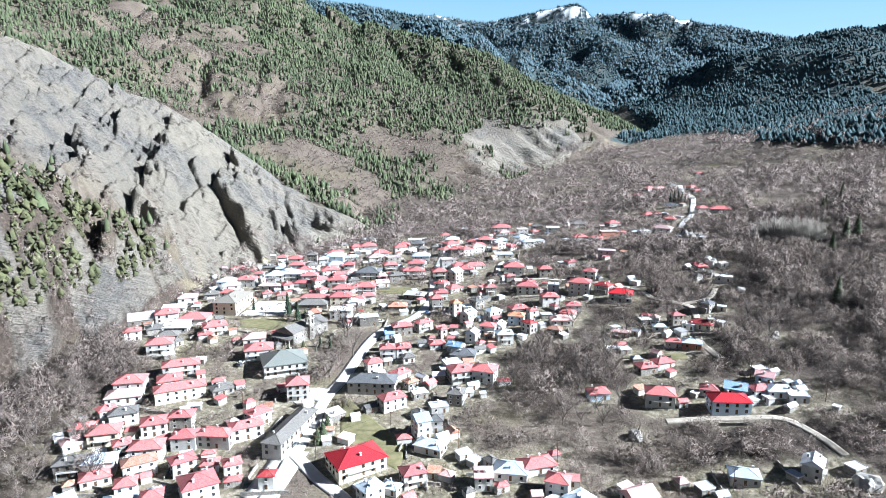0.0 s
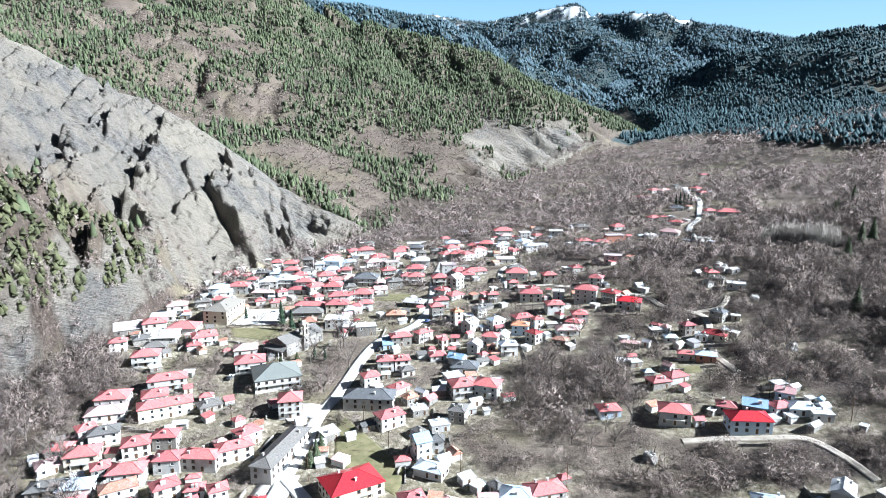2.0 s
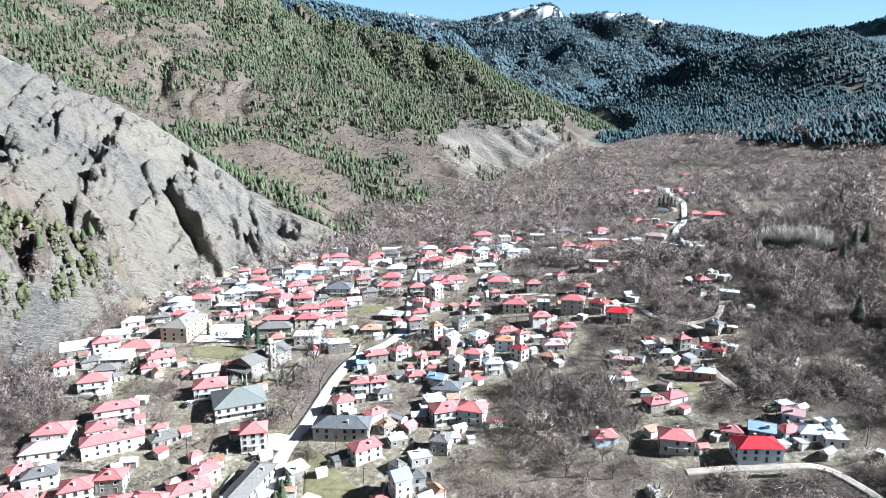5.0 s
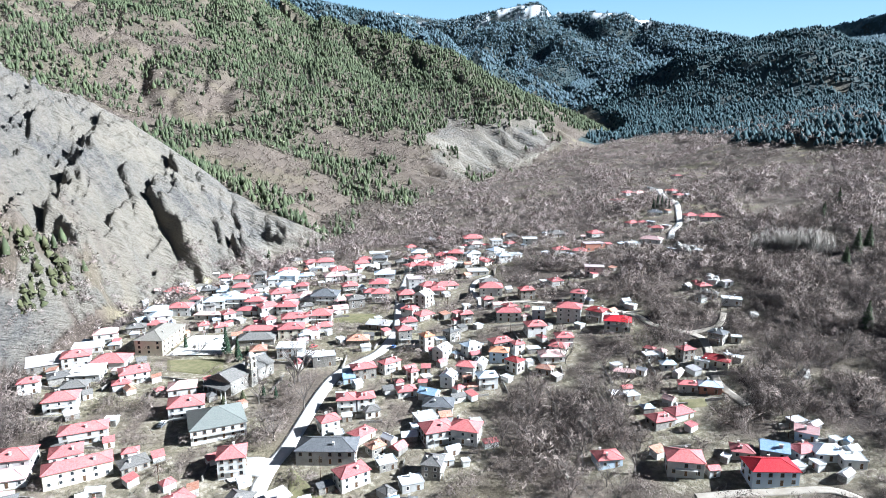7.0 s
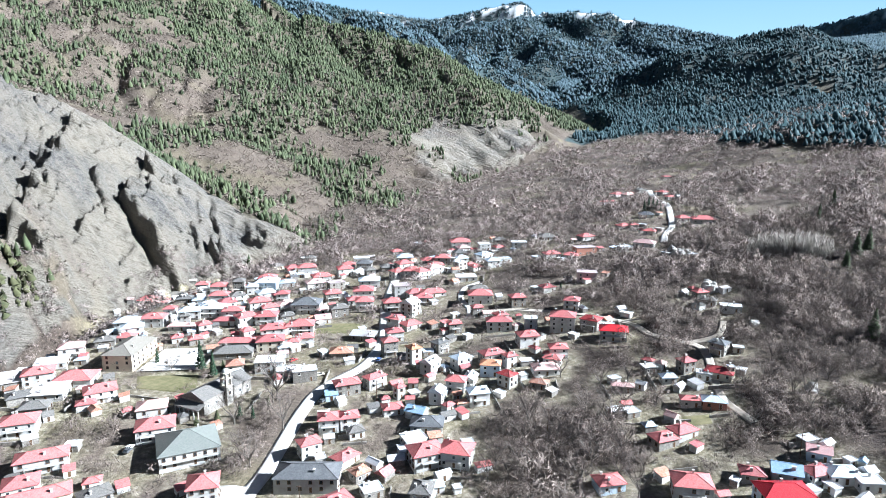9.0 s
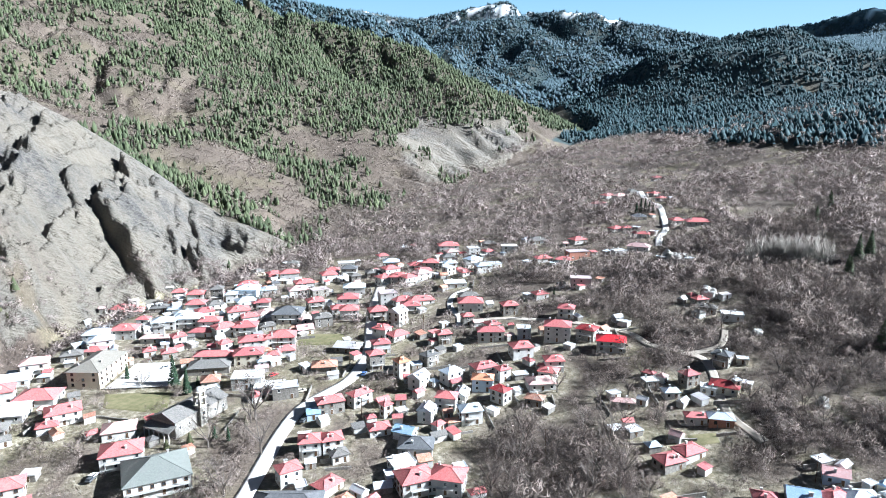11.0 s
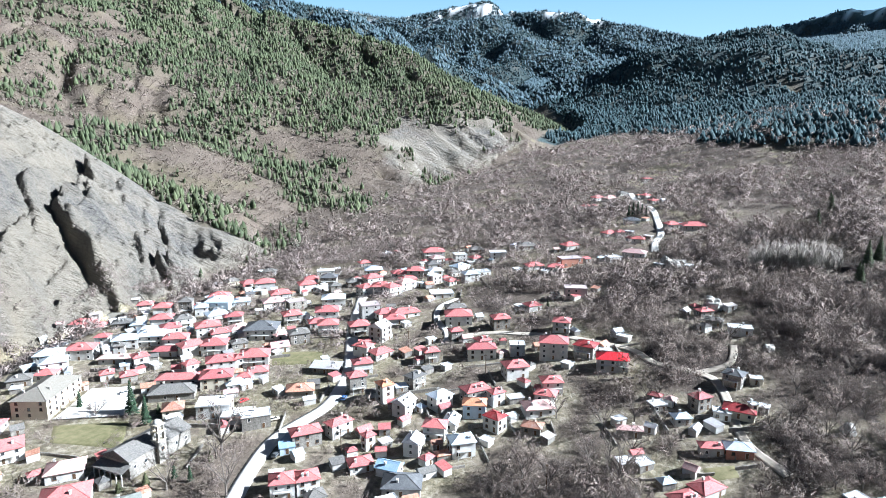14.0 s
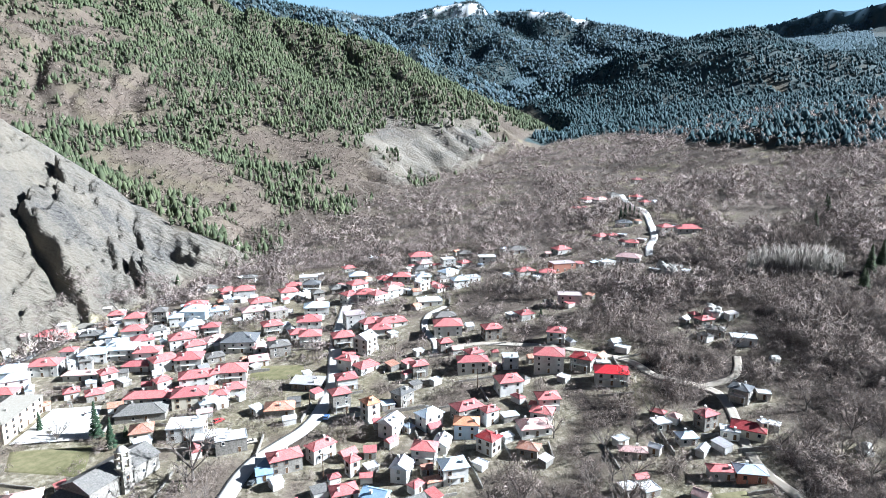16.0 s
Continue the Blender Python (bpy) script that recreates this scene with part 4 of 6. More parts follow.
house(19.1, 469.8, 10.4, 8.0, 22, 1, "pw")
house(9.2, 534.8, 11.8, 9.0, -9, 2, "rw")
house(16.3, 586.5, 8.5, 7.7, 20, 1, "sc")
house(21.9, 525.4, 10.1, 7.8, 1, 1, "bw")
house(27.4, 574.5, 9.6, 7.4, 17, 1, "rw")
house(37.5, 560.0, 12.9, 9.2, -1, 2, "rw")
house(27.3, 543.4, 4.9, 4.1, 16, 1, "kt")
house(45.1, 527.1, 12.0, 9.2, 7, 2, "rw")
house(39.8, 507.6, 12.1, 9.3, 5, 2, "pw")
house(52.6, 501.4, 10.6, 6.6, 15, 2, "ft")
house(47.6, 475.2, 9.8, 8.1, 6, 2, "rt")
house(31.0, 457.9, 16.2, 13.5, -14, 2, "kw")
house(39.8, 451.4, 8.5, 6.6, 25, 1, "pw")
house(48.0, 442.4, 9.8, 8.2, 6, 2, "st")
house(37.8, 432.6, 8.2, 6.3, 6, 1, "Pw")
house(31.7, 436.8, 3.5, 3.0, 19, 1, "ot")
house(25.7, 421.2, 13.1, 10.1, -9, 2, "rw")
house(26.4, 406.9, 8.7, 6.7, -4, 1, "rw")
house(20.5, 395.4, 5.0, 4.2, 23, 1, "bw")
house(63.2, 541.4, 10.5, 8.8, 5, 2, "rw")
house(73.5, 537.7, 10.4, 6.9, 23, 1, "ww")
house(79.5, 527.8, 6.8, 6.1, 8, 2, "st")
house(74.3, 497.6, 13.4, 9.6, -9, 2, "bw")
house(66.9, 474.2, 12.3, 10.2, -9, 2, "rw")
house(59.4, 462.2, 8.1, 6.8, 1, 1, "rw")
house(64.1, 450.5, 10.3, 8.6, -9, 2, "rw")
house(96.7, 512.2, 9.7, 8.1, 22, 2, "rw")
house(106.1, 508.1, 11.7, 9.7, -19, 2, "rw")
house(89.2, 465.3, 10.0, 8.4, 2, 3, "fw")
house(97.2, 460.8, 11.5, 7.6, 14, 1, "rw")
house(107.1, 456.2, 15.1, 8.4, 3, 1, "rw")
house(99.3, 449.3, 10.7, 8.2, -9, 1, "rw")
house(78.5, 441.0, 9.9, 8.3, 0, 2, "rt")
house(86.9, 427.7, 8.1, 8.1, 41, 3, "Gw")
house(75.2, 411.7, 7.8, 6.5, -44, 2, "rw")
house(82.2, 406.5, 9.6, 7.4, 22, 1, "rw")
house(70.9, 393.5, 8.3, 7.0, 1, 2, "rw")
house(65.1, 376.3, 7.0, 6.3, 6, 3, "rt")
house(55.9, 399.6, 12.9, 6.4, -27, 1, "Mt")
house(58.0, 390.0, 4.3, 3.6, 28, 1, "rw")
house(42.4, 381.7, 10.9, 7.8, -9, 1, "ot")
house(48.4, 385.9, 5.1, 4.3, -6, 1, "st")
house(23.5, 362.1, 10.6, 6.6, 1, 2, "wt")
house(40.1, 342.9, 10.6, 6.6, 6, 2, "rt")
house(33.1, 340.0, 5.2, 4.7, 1, 1, "Bb")
house(52.7, 345.5, 9.1, 5.1, 26, 2, "rw")
house(74.3, 363.1, 5.2, 5.8, 17, 3, "Ow")
house(79.1, 350.5, 7.6, 6.3, 41, 2, "Gw")
house(89.1, 370.4, 7.6, 5.4, 31, 2, "st")
house(97.6, 380.8, 4.7, 3.3, 21, 1, "st")
house(93.8, 350.5, 8.2, 6.3, 21, 2, "bw")
house(94.2, 345.9, 4.7, 3.6, 10, 1, "rt")
house(85.8, 330.7, 8.0, 6.6, -29, 2, "rw")
house(61.1, 332.6, 3.9, 3.5, 22, 2, "rw")
house(54.5, 330.2, 3.7, 3.1, 6, 1, "rw")
house(68.8, 339.9, 4.1, 3.8, -12, 1, "rw")
house(67.1, 331.5, 4.1, 3.4, 13, 1, "wt")
house(64.4, 326.4, 3.9, 2.8, -12, 1, "rw")
house(56.0, 321.4, 7.9, 6.1, 1, 1, "rw")
house(64.7, 315.1, 7.4, 5.7, -39, 1, "Bw")
house(75.5, 323.9, 6.0, 5.5, 56, 2, "Gw")
house(102.5, 392.0, 6.8, 5.6, 1, 2, "rt")
house(100.4, 401.5, 5.0, 3.8, 28, 1, "rw")
house(96.7, 391.5, 3.7, 3.1, 20, 1, "rw")
house(108.6, 411.7, 4.2, 3.2, 13, 1, "ww")
house(106.4, 380.6, 4.0, 3.3, 19, 1, "ww")
house(129.4, 430.2, 13.6, 10.5, -15, 2, "rw")
house(134.2, 448.3, 11.0, 7.3, -6, 1, "st")
house(120.8, 410.0, 5.7, 5.2, 1, 2, "rt")
house(128.4, 392.8, 6.5, 5.9, 11, 2, "rw")
house(124.8, 385.1, 12.9, 7.2, -15, 2, "rw")
house(146.1, 413.6, 8.4, 7.0, -4, 2, "rt")
house(170.3, 426.6, 7.9, 6.6, 6, 1, "rw")
house(170.5, 393.8, 8.0, 7.3, -34, 2, "rw")
house(199.0, 431.8, 11.8, 7.9, -24, 2, "fp")
house(196.6, 427.3, 4.3, 3.3, 13, 1, "rw")
house(211.6, 431.5, 4.2, 3.5, -59, 1, "ot")
house(153.9, 370.0, 12.3, 9.4, -29, 3, "rw")
house(166.7, 363.9, 8.9, 7.4, -49, 2, "dt")
house(170.4, 348.2, 12.8, 8.5, -29, 2, "Rw")
house(189.1, 368.0, 5.7, 3.6, -59, 1, "ww")
house(174.5, 360.3, 5.3, 3.3, -29, 1, "ww")
house(140.8, 380.8, 6.5, 5.9, -18, 2, "ww")
house(139.2, 393.7, 3.0, 2.7, -13, 1, "rw")
house(131.2, 361.8, 9.7, 8.0, -4, 2, "rw")
house(138.9, 343.0, 8.1, 6.8, -14, 2, "rw")
house(134.5, 344.6, 4.0, 3.3, -34, 1, "rw")
house(134.1, 337.8, 7.9, 6.1, -39, 1, "rw")
house(127.1, 330.8, 11.2, 8.0, -9, 1, "pw")
house(119.4, 319.4, 6.9, 4.9, -39, 1, "ot")
house(108.4, 349.6, 10.5, 7.0, 9, 2, "rt")
house(114.9, 343.3, 5.4, 4.5, 12, 2, "rw")
house(104.3, 339.2, 8.6, 6.6, -24, 2, "Ob")
house(107.9, 327.3, 6.7, 5.6, -59, 2, "dw")
house(116.1, 329.8, 3.7, 3.1, 11, 1, "ww")
house(93.2, 334.6, 7.3, 5.2, 56, 1, "Gw")
house(91.2, 317.5, 8.3, 6.9, -4, 2, "bw")
house(101.4, 319.1, 4.0, 3.4, -59, 1, "ww")
house(83.9, 316.5, 4.9, 3.8, 1, 1, "ot")
house(78.5, 327.6, 4.0, 3.3, 41, 1, "ww")
house(162.7, 582.8, 15.7, 11.2, -9, 2, "rw")
house(160.9, 567.7, 9.8, 8.1, 5, 1, "pw")
house(174.6, 556.2, 8.8, 7.4, -2, 2, "ww")
house(192.8, 571.5, 9.7, 8.1, -8, 1, "st")
house(197.1, 539.7, 11.2, 8.0, -15, 2, "ww")
house(182.4, 544.5, 8.1, 6.8, 12, 1, "rw")
house(225.2, 551.3, 13.4, 9.6, -6, 1, "sw")
house(245.7, 524.8, 11.0, 8.4, 8, 1, "rw")
house(225.7, 487.5, 14.7, 8.2, -3, 2, "fr")
house(204.1, 495.7, 11.3, 7.5, 1, 1, "rw")
house(213.2, 483.1, 9.3, 7.2, -29, 1, "rw")
house(264.6, 473.7, 14.0, 8.7, -44, 1, "pw")
house(250.1, 475.0, 9.0, 5.6, 4, 1, "ww")
house(283.4, 534.5, 9.9, 7.6, 10, 1, "rw")
house(290.0, 530.3, 6.7, 5.2, -8, 1, "rw")
house(287.5, 503.7, 8.2, 6.3, -39, 1, "rw")
house(318.0, 558.0, 11.9, 9.1, -29, 1, "kw")
house(325.0, 517.5, 9.9, 8.2, -7, 1, "rw")
house(332.2, 502.6, 16.6, 10.4, -24, 1, "rw")
house(327.8, 644.9, 8.7, 6.7, 16, 1, "rw")
house(356.8, 673.6, 11.2, 8.7, 13, 1, "rw")
house(361.7, 660.1, 12.3, 8.8, 12, 1, "pw")
house(380.6, 668.6, 9.4, 7.2, 9, 1, "sw")
house(385.4, 637.3, 8.5, 7.1, 17, 1, "rw")
house(373.7, 608.5, 8.5, 6.5, 8, 1, "rw")
house(445.0, 721.8, 9.9, 7.6, -3, 1, "rw")
house(135.3, 535.5, 11.0, 9.1, -18, 2, "rw")
house(153.1, 552.0, 9.6, 8.0, 1, 1, "sw")
house(149.1, 533.1, 8.8, 7.3, -5, 1, "bw")
house(141.1, 510.0, 7.5, 6.2, 21, 2, "ww")
house(165.8, 531.4, 11.5, 8.2, 26, 1, "bw")
house(157.0, 518.6, 7.1, 5.9, 15, 1, "sw")
house(149.7, 500.6, 8.0, 6.7, 14, 1, "rw")
house(162.0, 500.2, 10.0, 7.7, 1, 2, "bw")
house(173.2, 506.8, 8.2, 6.3, 1, 1, "ww")
house(135.8, 479.2, 13.5, 9.6, -9, 1, "ww")
house(124.3, 514.2, 10.3, 7.4, -2, 2, "rw")
house(128.5, 538.6, 9.0, 7.5, -15, 1, "rw")
house(68.9, 564.4, 9.3, 7.7, -9, 1, "rw")
house(81.7, 584.8, 12.3, 7.7, -5, 1, "ww")
house(79.7, 553.9, 10.6, 8.9, -16, 2, "kt")
house(112.1, 595.5, 8.3, 6.9, 10, 1, "rw")
house(112.9, 566.3, 12.0, 9.3, -8, 1, "bw")
house(105.4, 534.0, 11.3, 8.7, 16, 2, "rw")
house(94.3, 538.5, 10.3, 8.6, 0, 1, "st")
house(111.0, 501.9, 8.9, 7.4, 23, 2, "rw")
house(121.4, 507.8, 11.0, 7.9, 18, 2, "pw")
house(126.0, 545.1, 9.3, 7.7, -0, 1, "rw")
house(137.7, 542.8, 9.2, 7.7, -9, 1, "rw")
house(135.2, 615.1, 6.3, 5.2, 22, 1, "ww")
house(43.2, 604.8, 9.0, 6.9, -16, 1, "sw")
house(235.7, 371.6, 7.1, 5.1, -1, 1, "rt")
house(231.9, 359.8, 7.7, 5.1, -44, 1, "st")
house(236.3, 347.9, 9.9, 6.2, -34, 1, "ww")
house(204.0, 314.2, 7.0, 6.3, -59, 2, "kt")
house(211.6, 310.9, 4.3, 3.3, -34, 1, "wc")
house(182.1, 306.9, 6.3, 5.3, 6, 2, "rt")
house(167.9, 312.9, 5.6, 4.7, -4, 1, "wt")
house(170.1, 301.9, 5.9, 4.6, -14, 1, "bw")
house(184.8, 298.1, 6.0, 4.6, -39, 1, "ww")
house(191.2, 296.5, 10.6, 7.0, -47, 1, "dc")
house(194.5, 293.8, 2.7, 2.3, -6, 2, "wc")
house(167.5, 282.7, 7.4, 4.1, -24, 1, "rw")
house(175.0, 278.5, 8.5, 5.7, -29, 1, "br")
house(138.7, 288.9, 5.5, 4.2, -4, 1, "wt")
house(149.6, 303.2, 8.7, 3.5, -29, 1, "pt")

# ---------------------------------------------------------------- church, yard and street things
def church(x, y, w, d, rot):
    z = ground_z(x, y)
    root = thing("church", pose(x, y, z, 0, 0, rot), "long rubble stone church with slate roof and arched porch", "church")
    SITES.append((x, y, w / 2))
    h, rise = 6.0, 2.6
    sh = Shape()
    pts = [(-w / 2, -d / 2, -2), (w / 2, -d / 2, -2), (w / 2, d / 2, -2), (-w / 2, d / 2, -2), (-w / 2, -d / 2, h), (w / 2, -d / 2, h), (w / 2, d / 2, h), (-w / 2, d / 2, h), (-w / 2, 0, h + rise), (w / 2, 0, h + rise)]
    sh.solid(pts, [(0, 1, 5, 4), (2, 3, 7, 6), (1, 2, 6, 9, 5), (3, 0, 4, 8, 7), (0, 3, 2, 1), (4, 5, 9, 8), (6, 7, 8, 9)])
    part("wall", sh.mesh("wall", WALL["t"]), root)
    part("roof", roof_shape("gable", w, d, 0.5, rise * 1.08).mesh("roof", ROOF["s"]), root, pose(0, 0, h - 0.05), "grey stone slate roof")
    part("apse", Shape().tube((w / 2 + 0.5, 0, -2), (w / 2 + 0.5, 0, 4.2), 2.6, 2.6, 12).mesh("apse", WALL["t"]), root)
    part("apse_roof", Shape().tube((w / 2 + 0.5, 0, 4.2), (w / 2 + 0.5, 0, 5.4), 2.9, 0.1, 12).mesh("apse_roof", ROOF["s"]), root)
    part("porch_roof", Shape().solid([(-w / 2 - 4, -d / 2 - 1, 3.4), (-w / 2, -d / 2 - 1, 4.6), (-w / 2, d / 2 + 1, 4.6), (-w / 2 - 4, d / 2 + 1, 3.4), (-w / 2 - 4, -d / 2 - 1, 3.6), (-w / 2, -d / 2 - 1, 4.8), (-w / 2, d / 2 + 1, 4.8), (-w / 2 - 4, d / 2 + 1, 3.6)],
                                     [(0, 3, 2, 1), (4, 5, 6, 7), (0, 1, 5, 4), (1, 2, 6, 5), (2, 3, 7, 6), (3, 0, 4, 7)]).mesh("porch_roof", ROOF["s"]), root)
    for i in range(6):
        v = -d / 2 - 0.4 + i * (d + 0.8) / 5
        part("column", Shape().tube((-w / 2 - 3.6, v, -2), (-w / 2 - 3.6, v, 3.4), 0.22, 0.2, 8).mesh("column", WALL["w"]), root)
        if i < 5:
            arch = Shape()
            step = (d + 0.8) / 5
            for k in range(8):
                a0, a1 = math.pi * k / 8, math.pi * (k + 1) / 8
                c0, c1 = v + step / 2 - math.cos(a0) * step * 0.42, v + step / 2 - math.cos(a1) * step * 0.42
                z0, z1 = 2.3 + math.sin(a0) * 0.8, 2.3 + math.sin(a1) * 0.8
                arch.solid([(-w / 2 - 3.75, c0, z0), (-w / 2 - 3.75, c1, z1), (-w / 2 - 3.75, c1, 3.4), (-w / 2 - 3.75, c0, 3.4), (-w / 2 - 3.45, c0, z0), (-w / 2 - 3.45, c1, z1), (-w / 2 - 3.45, c1, 3.4), (-w / 2 - 3.45, c0, 3.4)],
                           [(0, 3, 2, 1), (4, 5, 6, 7), (0, 1, 5, 4), (1, 2, 6, 5), (2, 3, 7, 6), (3, 0, 4, 7)])
            part("arch", arch.mesh("arch", WALL["w"]), root)
    n = int(w / 4)
    for i in range(n):
        win = part("window", WINDOWS[0], root, pose((i + 0.5) * w / n - w / 2, -d / 2, 2.4))
        part("pane", PANE, win)


def bell_tower(x, y, rot):
    z = ground_z(x, y)
    root = thing("bell_tower", pose(x, y, z, 0, 0, rot), "square rubble stone bell tower with open belfry", "bell tower")
    SITES.append((x, y, 3))
    part("shaft", Shape().box(-1.7, -1.7, -2, 1.7, 1.7, 8.0).mesh("shaft", WALL["t"]), root)
    part("ledge", Shape().box(-1.95, -1.95, 8.0, 1.95, 1.95, 8.3).mesh("ledge", WALL["c"]), root)
    for a in (-1, 1):
        for b in (-1, 1):
            part("pier", Shape().box(a * 1.3 - 0.4, b * 1.3 - 0.4, 8.3, a * 1.3 + 0.4, b * 1.3 + 0.4, 11.2).mesh("pier", WALL["t"]), root)
            part("upper_pier", Shape().box(a * 1.2 - 0.35, b * 1.2 - 0.35, 11.6, a * 1.2 + 0.35, b * 1.2 + 0.35, 13.6).mesh("upper_pier", WALL["t"]), root)
    part("floor_slab", Shape().box(-1.85, -1.85, 11.2, 1.85, 1.85, 11.6).mesh("floor_slab", WALL["c"]), root)
    part("cornice", Shape().box(-1.8, -1.8, 13.6, 1.8, 1.8, 13.95).mesh("cornice", WALL["c"]), root)
    dome = Shape()
    for k in range(5):
        a0, a1 = k * math.pi / 10, (k + 1) * math.pi / 10
        dome.tube((0, 0, 13.95 + 1.6 * math.sin(a0)), (0, 0, 13.95 + 1.6 * math.sin(a1)), 1.6 * math.cos(a0), max(0.05, 1.6 * math.cos(a1)), 14)
    part("dome", dome.mesh("dome", WALL["w"]), root)
    part("bell", Shape().tube((0, 0, 9.6), (0, 0, 10.6), 0.55, 0.2, 10).mesh("bell", TIMBER), root)
    for turn in (0, 90, -90):
        slit = part("window", WINDOWS[1], root, pose(0, 0, 0, 0, 0, turn) @ pose(0, -1.7, 4.5))
        part("pane", PANE, slit)


def hoop(x, y, rot):
    root = thing("basketball_hoop", pose(x, y, YARD_Z, 0, 0, rot - 25), "white steel basketball hoop stand in the yard", "basketball hoop", "hoops of the school yard")
    for k in (-0.6, 0.6):
        part("post", Shape().tube((k, -1.2, 0), (k, -0.2, 3.0), 0.07, 0.06, 6).mesh("post", METAL), root)
        part("brace", Shape().tube((k, -1.2, 0.05), (k, 0.9, 0.05), 0.05, 0.05, 5).mesh("brace", METAL), root)
    part("backboard", Shape().box(-0.9, -0.04, 2.9, 0.9, 0.0, 3.95).mesh("backboard", WALL["w"]), root)
    rim = Shape()
    for i in range(12):
        a, b = i * math.pi / 6, (i + 1) * math.pi / 6
        rim.tube((0.23 * math.cos(a), 0.38 + 0.23 * math.sin(a), 3.05), (0.23 * math.cos(b), 0.38 + 0.23 * math.sin(b), 3.05), 0.02, 0.02, 4)
    part("rim", rim.mesh("rim", ROOF["R"]), root)


def paint(name, rgb):
    m, nt, b = material(name, 0.3)
    c = mix(nt, ramp(nt, noise_at(nt, 1.2, 4.0), (0.45, (0, 0, 0)), (0.8, (0.3, 0.3, 0.3))), rgb, (0.4, 0.37, 0.32))
    nt.links.new(c, b.inputs["Base Color"])
    return m


PAINTS = [("white", (0.75, 0.75, 0.74)), ("dark grey", (0.06, 0.065, 0.07)), ("silver", (0.5, 0.51, 0.52)), ("blue", (0.05, 0.12, 0.3)), ("red", (0.4, 0.03, 0.03)), ("beige", (0.5, 0.45, 0.36))]
PAINT_MATS = [paint("paint_" + n.replace(" ", "_"), c) for n, c in PAINTS]
RUBBER = simple("tyre_rubber", (0.015, 0.015, 0.015), (0.035, 0.035, 0.035), 5, 0.9)


def car(x, y, rot, k):
    z = ground_z(x, y) + 0.3
    root = thing("car", pose(x, y, z, 0, 0, rot), PAINTS[k][0] + " hatchback car parked beside the houses", "car", "parked cars")
    SITES.append((x, y, 2.2))
    prof = [(-2.05, 0.35), (2.05, 0.35), (2.1, 0.75), (1.2, 0.95), (-1.9, 1.0), (-2.1, 0.8)]
    n = len(prof)
    pts = [(a, -0.85, b) for a, b in prof] + [(a, 0.85, b) for a, b in prof]
    body = Shape().solid(pts, [tuple(range(n)), tuple(range(2 * n - 1, n - 1, -1))] + [((i + 1) % n, i, n + i, n + (i + 1) % n) for i in range(n)])
    part("body", body.mesh("body", PAINT_MATS[k]), root)
    cab = [(-1.95, -0.78, 0.98), (0.95, -0.78, 0.96), (0.95, 0.78, 0.96), (-1.95, 0.78, 0.98), (-1.6, -0.62, 1.42), (0.2, -0.62, 1.45), (0.2, 0.62, 1.45), (-1.6, 0.62, 1.42)]
    part("glasshouse", Shape().solid(cab, [(0, 1, 5, 4), (1, 2, 6, 5), (2, 3, 7, 6), (3, 0, 4, 7)]).mesh("glasshouse", GLASS), root)
    part("car_roof", Shape().box(-1.62, -0.64, 1.415, 0.22, 0.64, 1.48).mesh("car_roof", PAINT_MATS[k]), root)
    for a in (-1.3, 1.3):
        for b in (-0.86, 0.7):
            wheel = part("wheel", Shape().tube((a, b, 0.31), (a, b + 0.16, 0.31), 0.31, 0.31, 12).mesh("wheel", RUBBER), root)
            part("rim", Shape().tube((a, b - 0.01, 0.31), (a, b + 0.17, 0.31), 0.18, 0.18, 10).mesh("rim", METAL), wheel)
    for b in (-0.65, 0.65):
        part("headlight", Shape().box(2.02, b - 0.14, 0.62, 2.1, b + 0.14, 0.74).mesh("headlight", METAL), root)


POLE = Shape().tube((0, 0, -0.8), (0, 0, 9.2), 0.15, 0.1, 7).mesh("post", TIMBER)
ARM = Shape().box(-0.9, -0.06, 8.6, 0.9, 0.06, 8.74).mesh("crossarm", TIMBER)
PIN = Shape().tube((0, 0, 8.74), (0, 0, 8.95), 0.05, 0.035, 6).mesh("insulator", WALL["w"])


def pole(x, y):
    root = thing("utility_pole", pose(x, y, ground_z(x, y), 0, 0, -30), "weathered wooden utility pole with a crossarm", "utility pole", "utility poles")
    part("post", POLE, root)
    part("crossarm", ARM, root)
    for k in (-0.8, 0, 0.8):
        part("insulator", PIN, root, pose(k, 0, 0))


def wire(a, b):
    pa, pb = Vector((*a, ground_z(*a) + 8.9)), Vector((*b, ground_z(*b) + 8.9))
    sag = 0.025 * (pb - pa).length
    s, last = Shape(), pa
    for i in range(1, 13):
        t = i / 12
        p = pa.lerp(pb, t) - Vector((0, 0, 4 * sag * t * (1 - t)))
        s.tube(last, p, 0.02, 0.02, 4)
        last = p
    tagged(new("overhead_cable", s.mesh("overhead_cable", RUBBER)), "thin dark cable strung between utility poles", "cable", "overhead cables")


def boulder(x, y, size):
    bm = bmesh.new()
    bmesh.ops.create_icosphere(bm, subdivisions=3, radius=1)
    off = Vector((x, y, 0))
    for v in bm.verts:
        k = 1 + 0.45 * noise.noise(v.co * 1.3 + off) + 0.2 * noise.noise(v.co * 3.7 + off)
        v.co = Vector((v.co.x * k, v.co.y * k * 0.8, v.co.z * k * 0.9)) * size
    me = bpy.data.meshes.new("boulder")
    bm.to_mesh(me)
    bm.free()
    me.materials.append(ROCK)
    ob = new("boulder", me)
    ob.matrix_world = pose(x, y, ground_z(x, y) + 0.2 * size, 0, 0, x * 7)
    SITES.append((x, y, size))
    tagged(ob, "pale weathered limestone boulder among bare scrub", "boulder", "boulders on the slope")


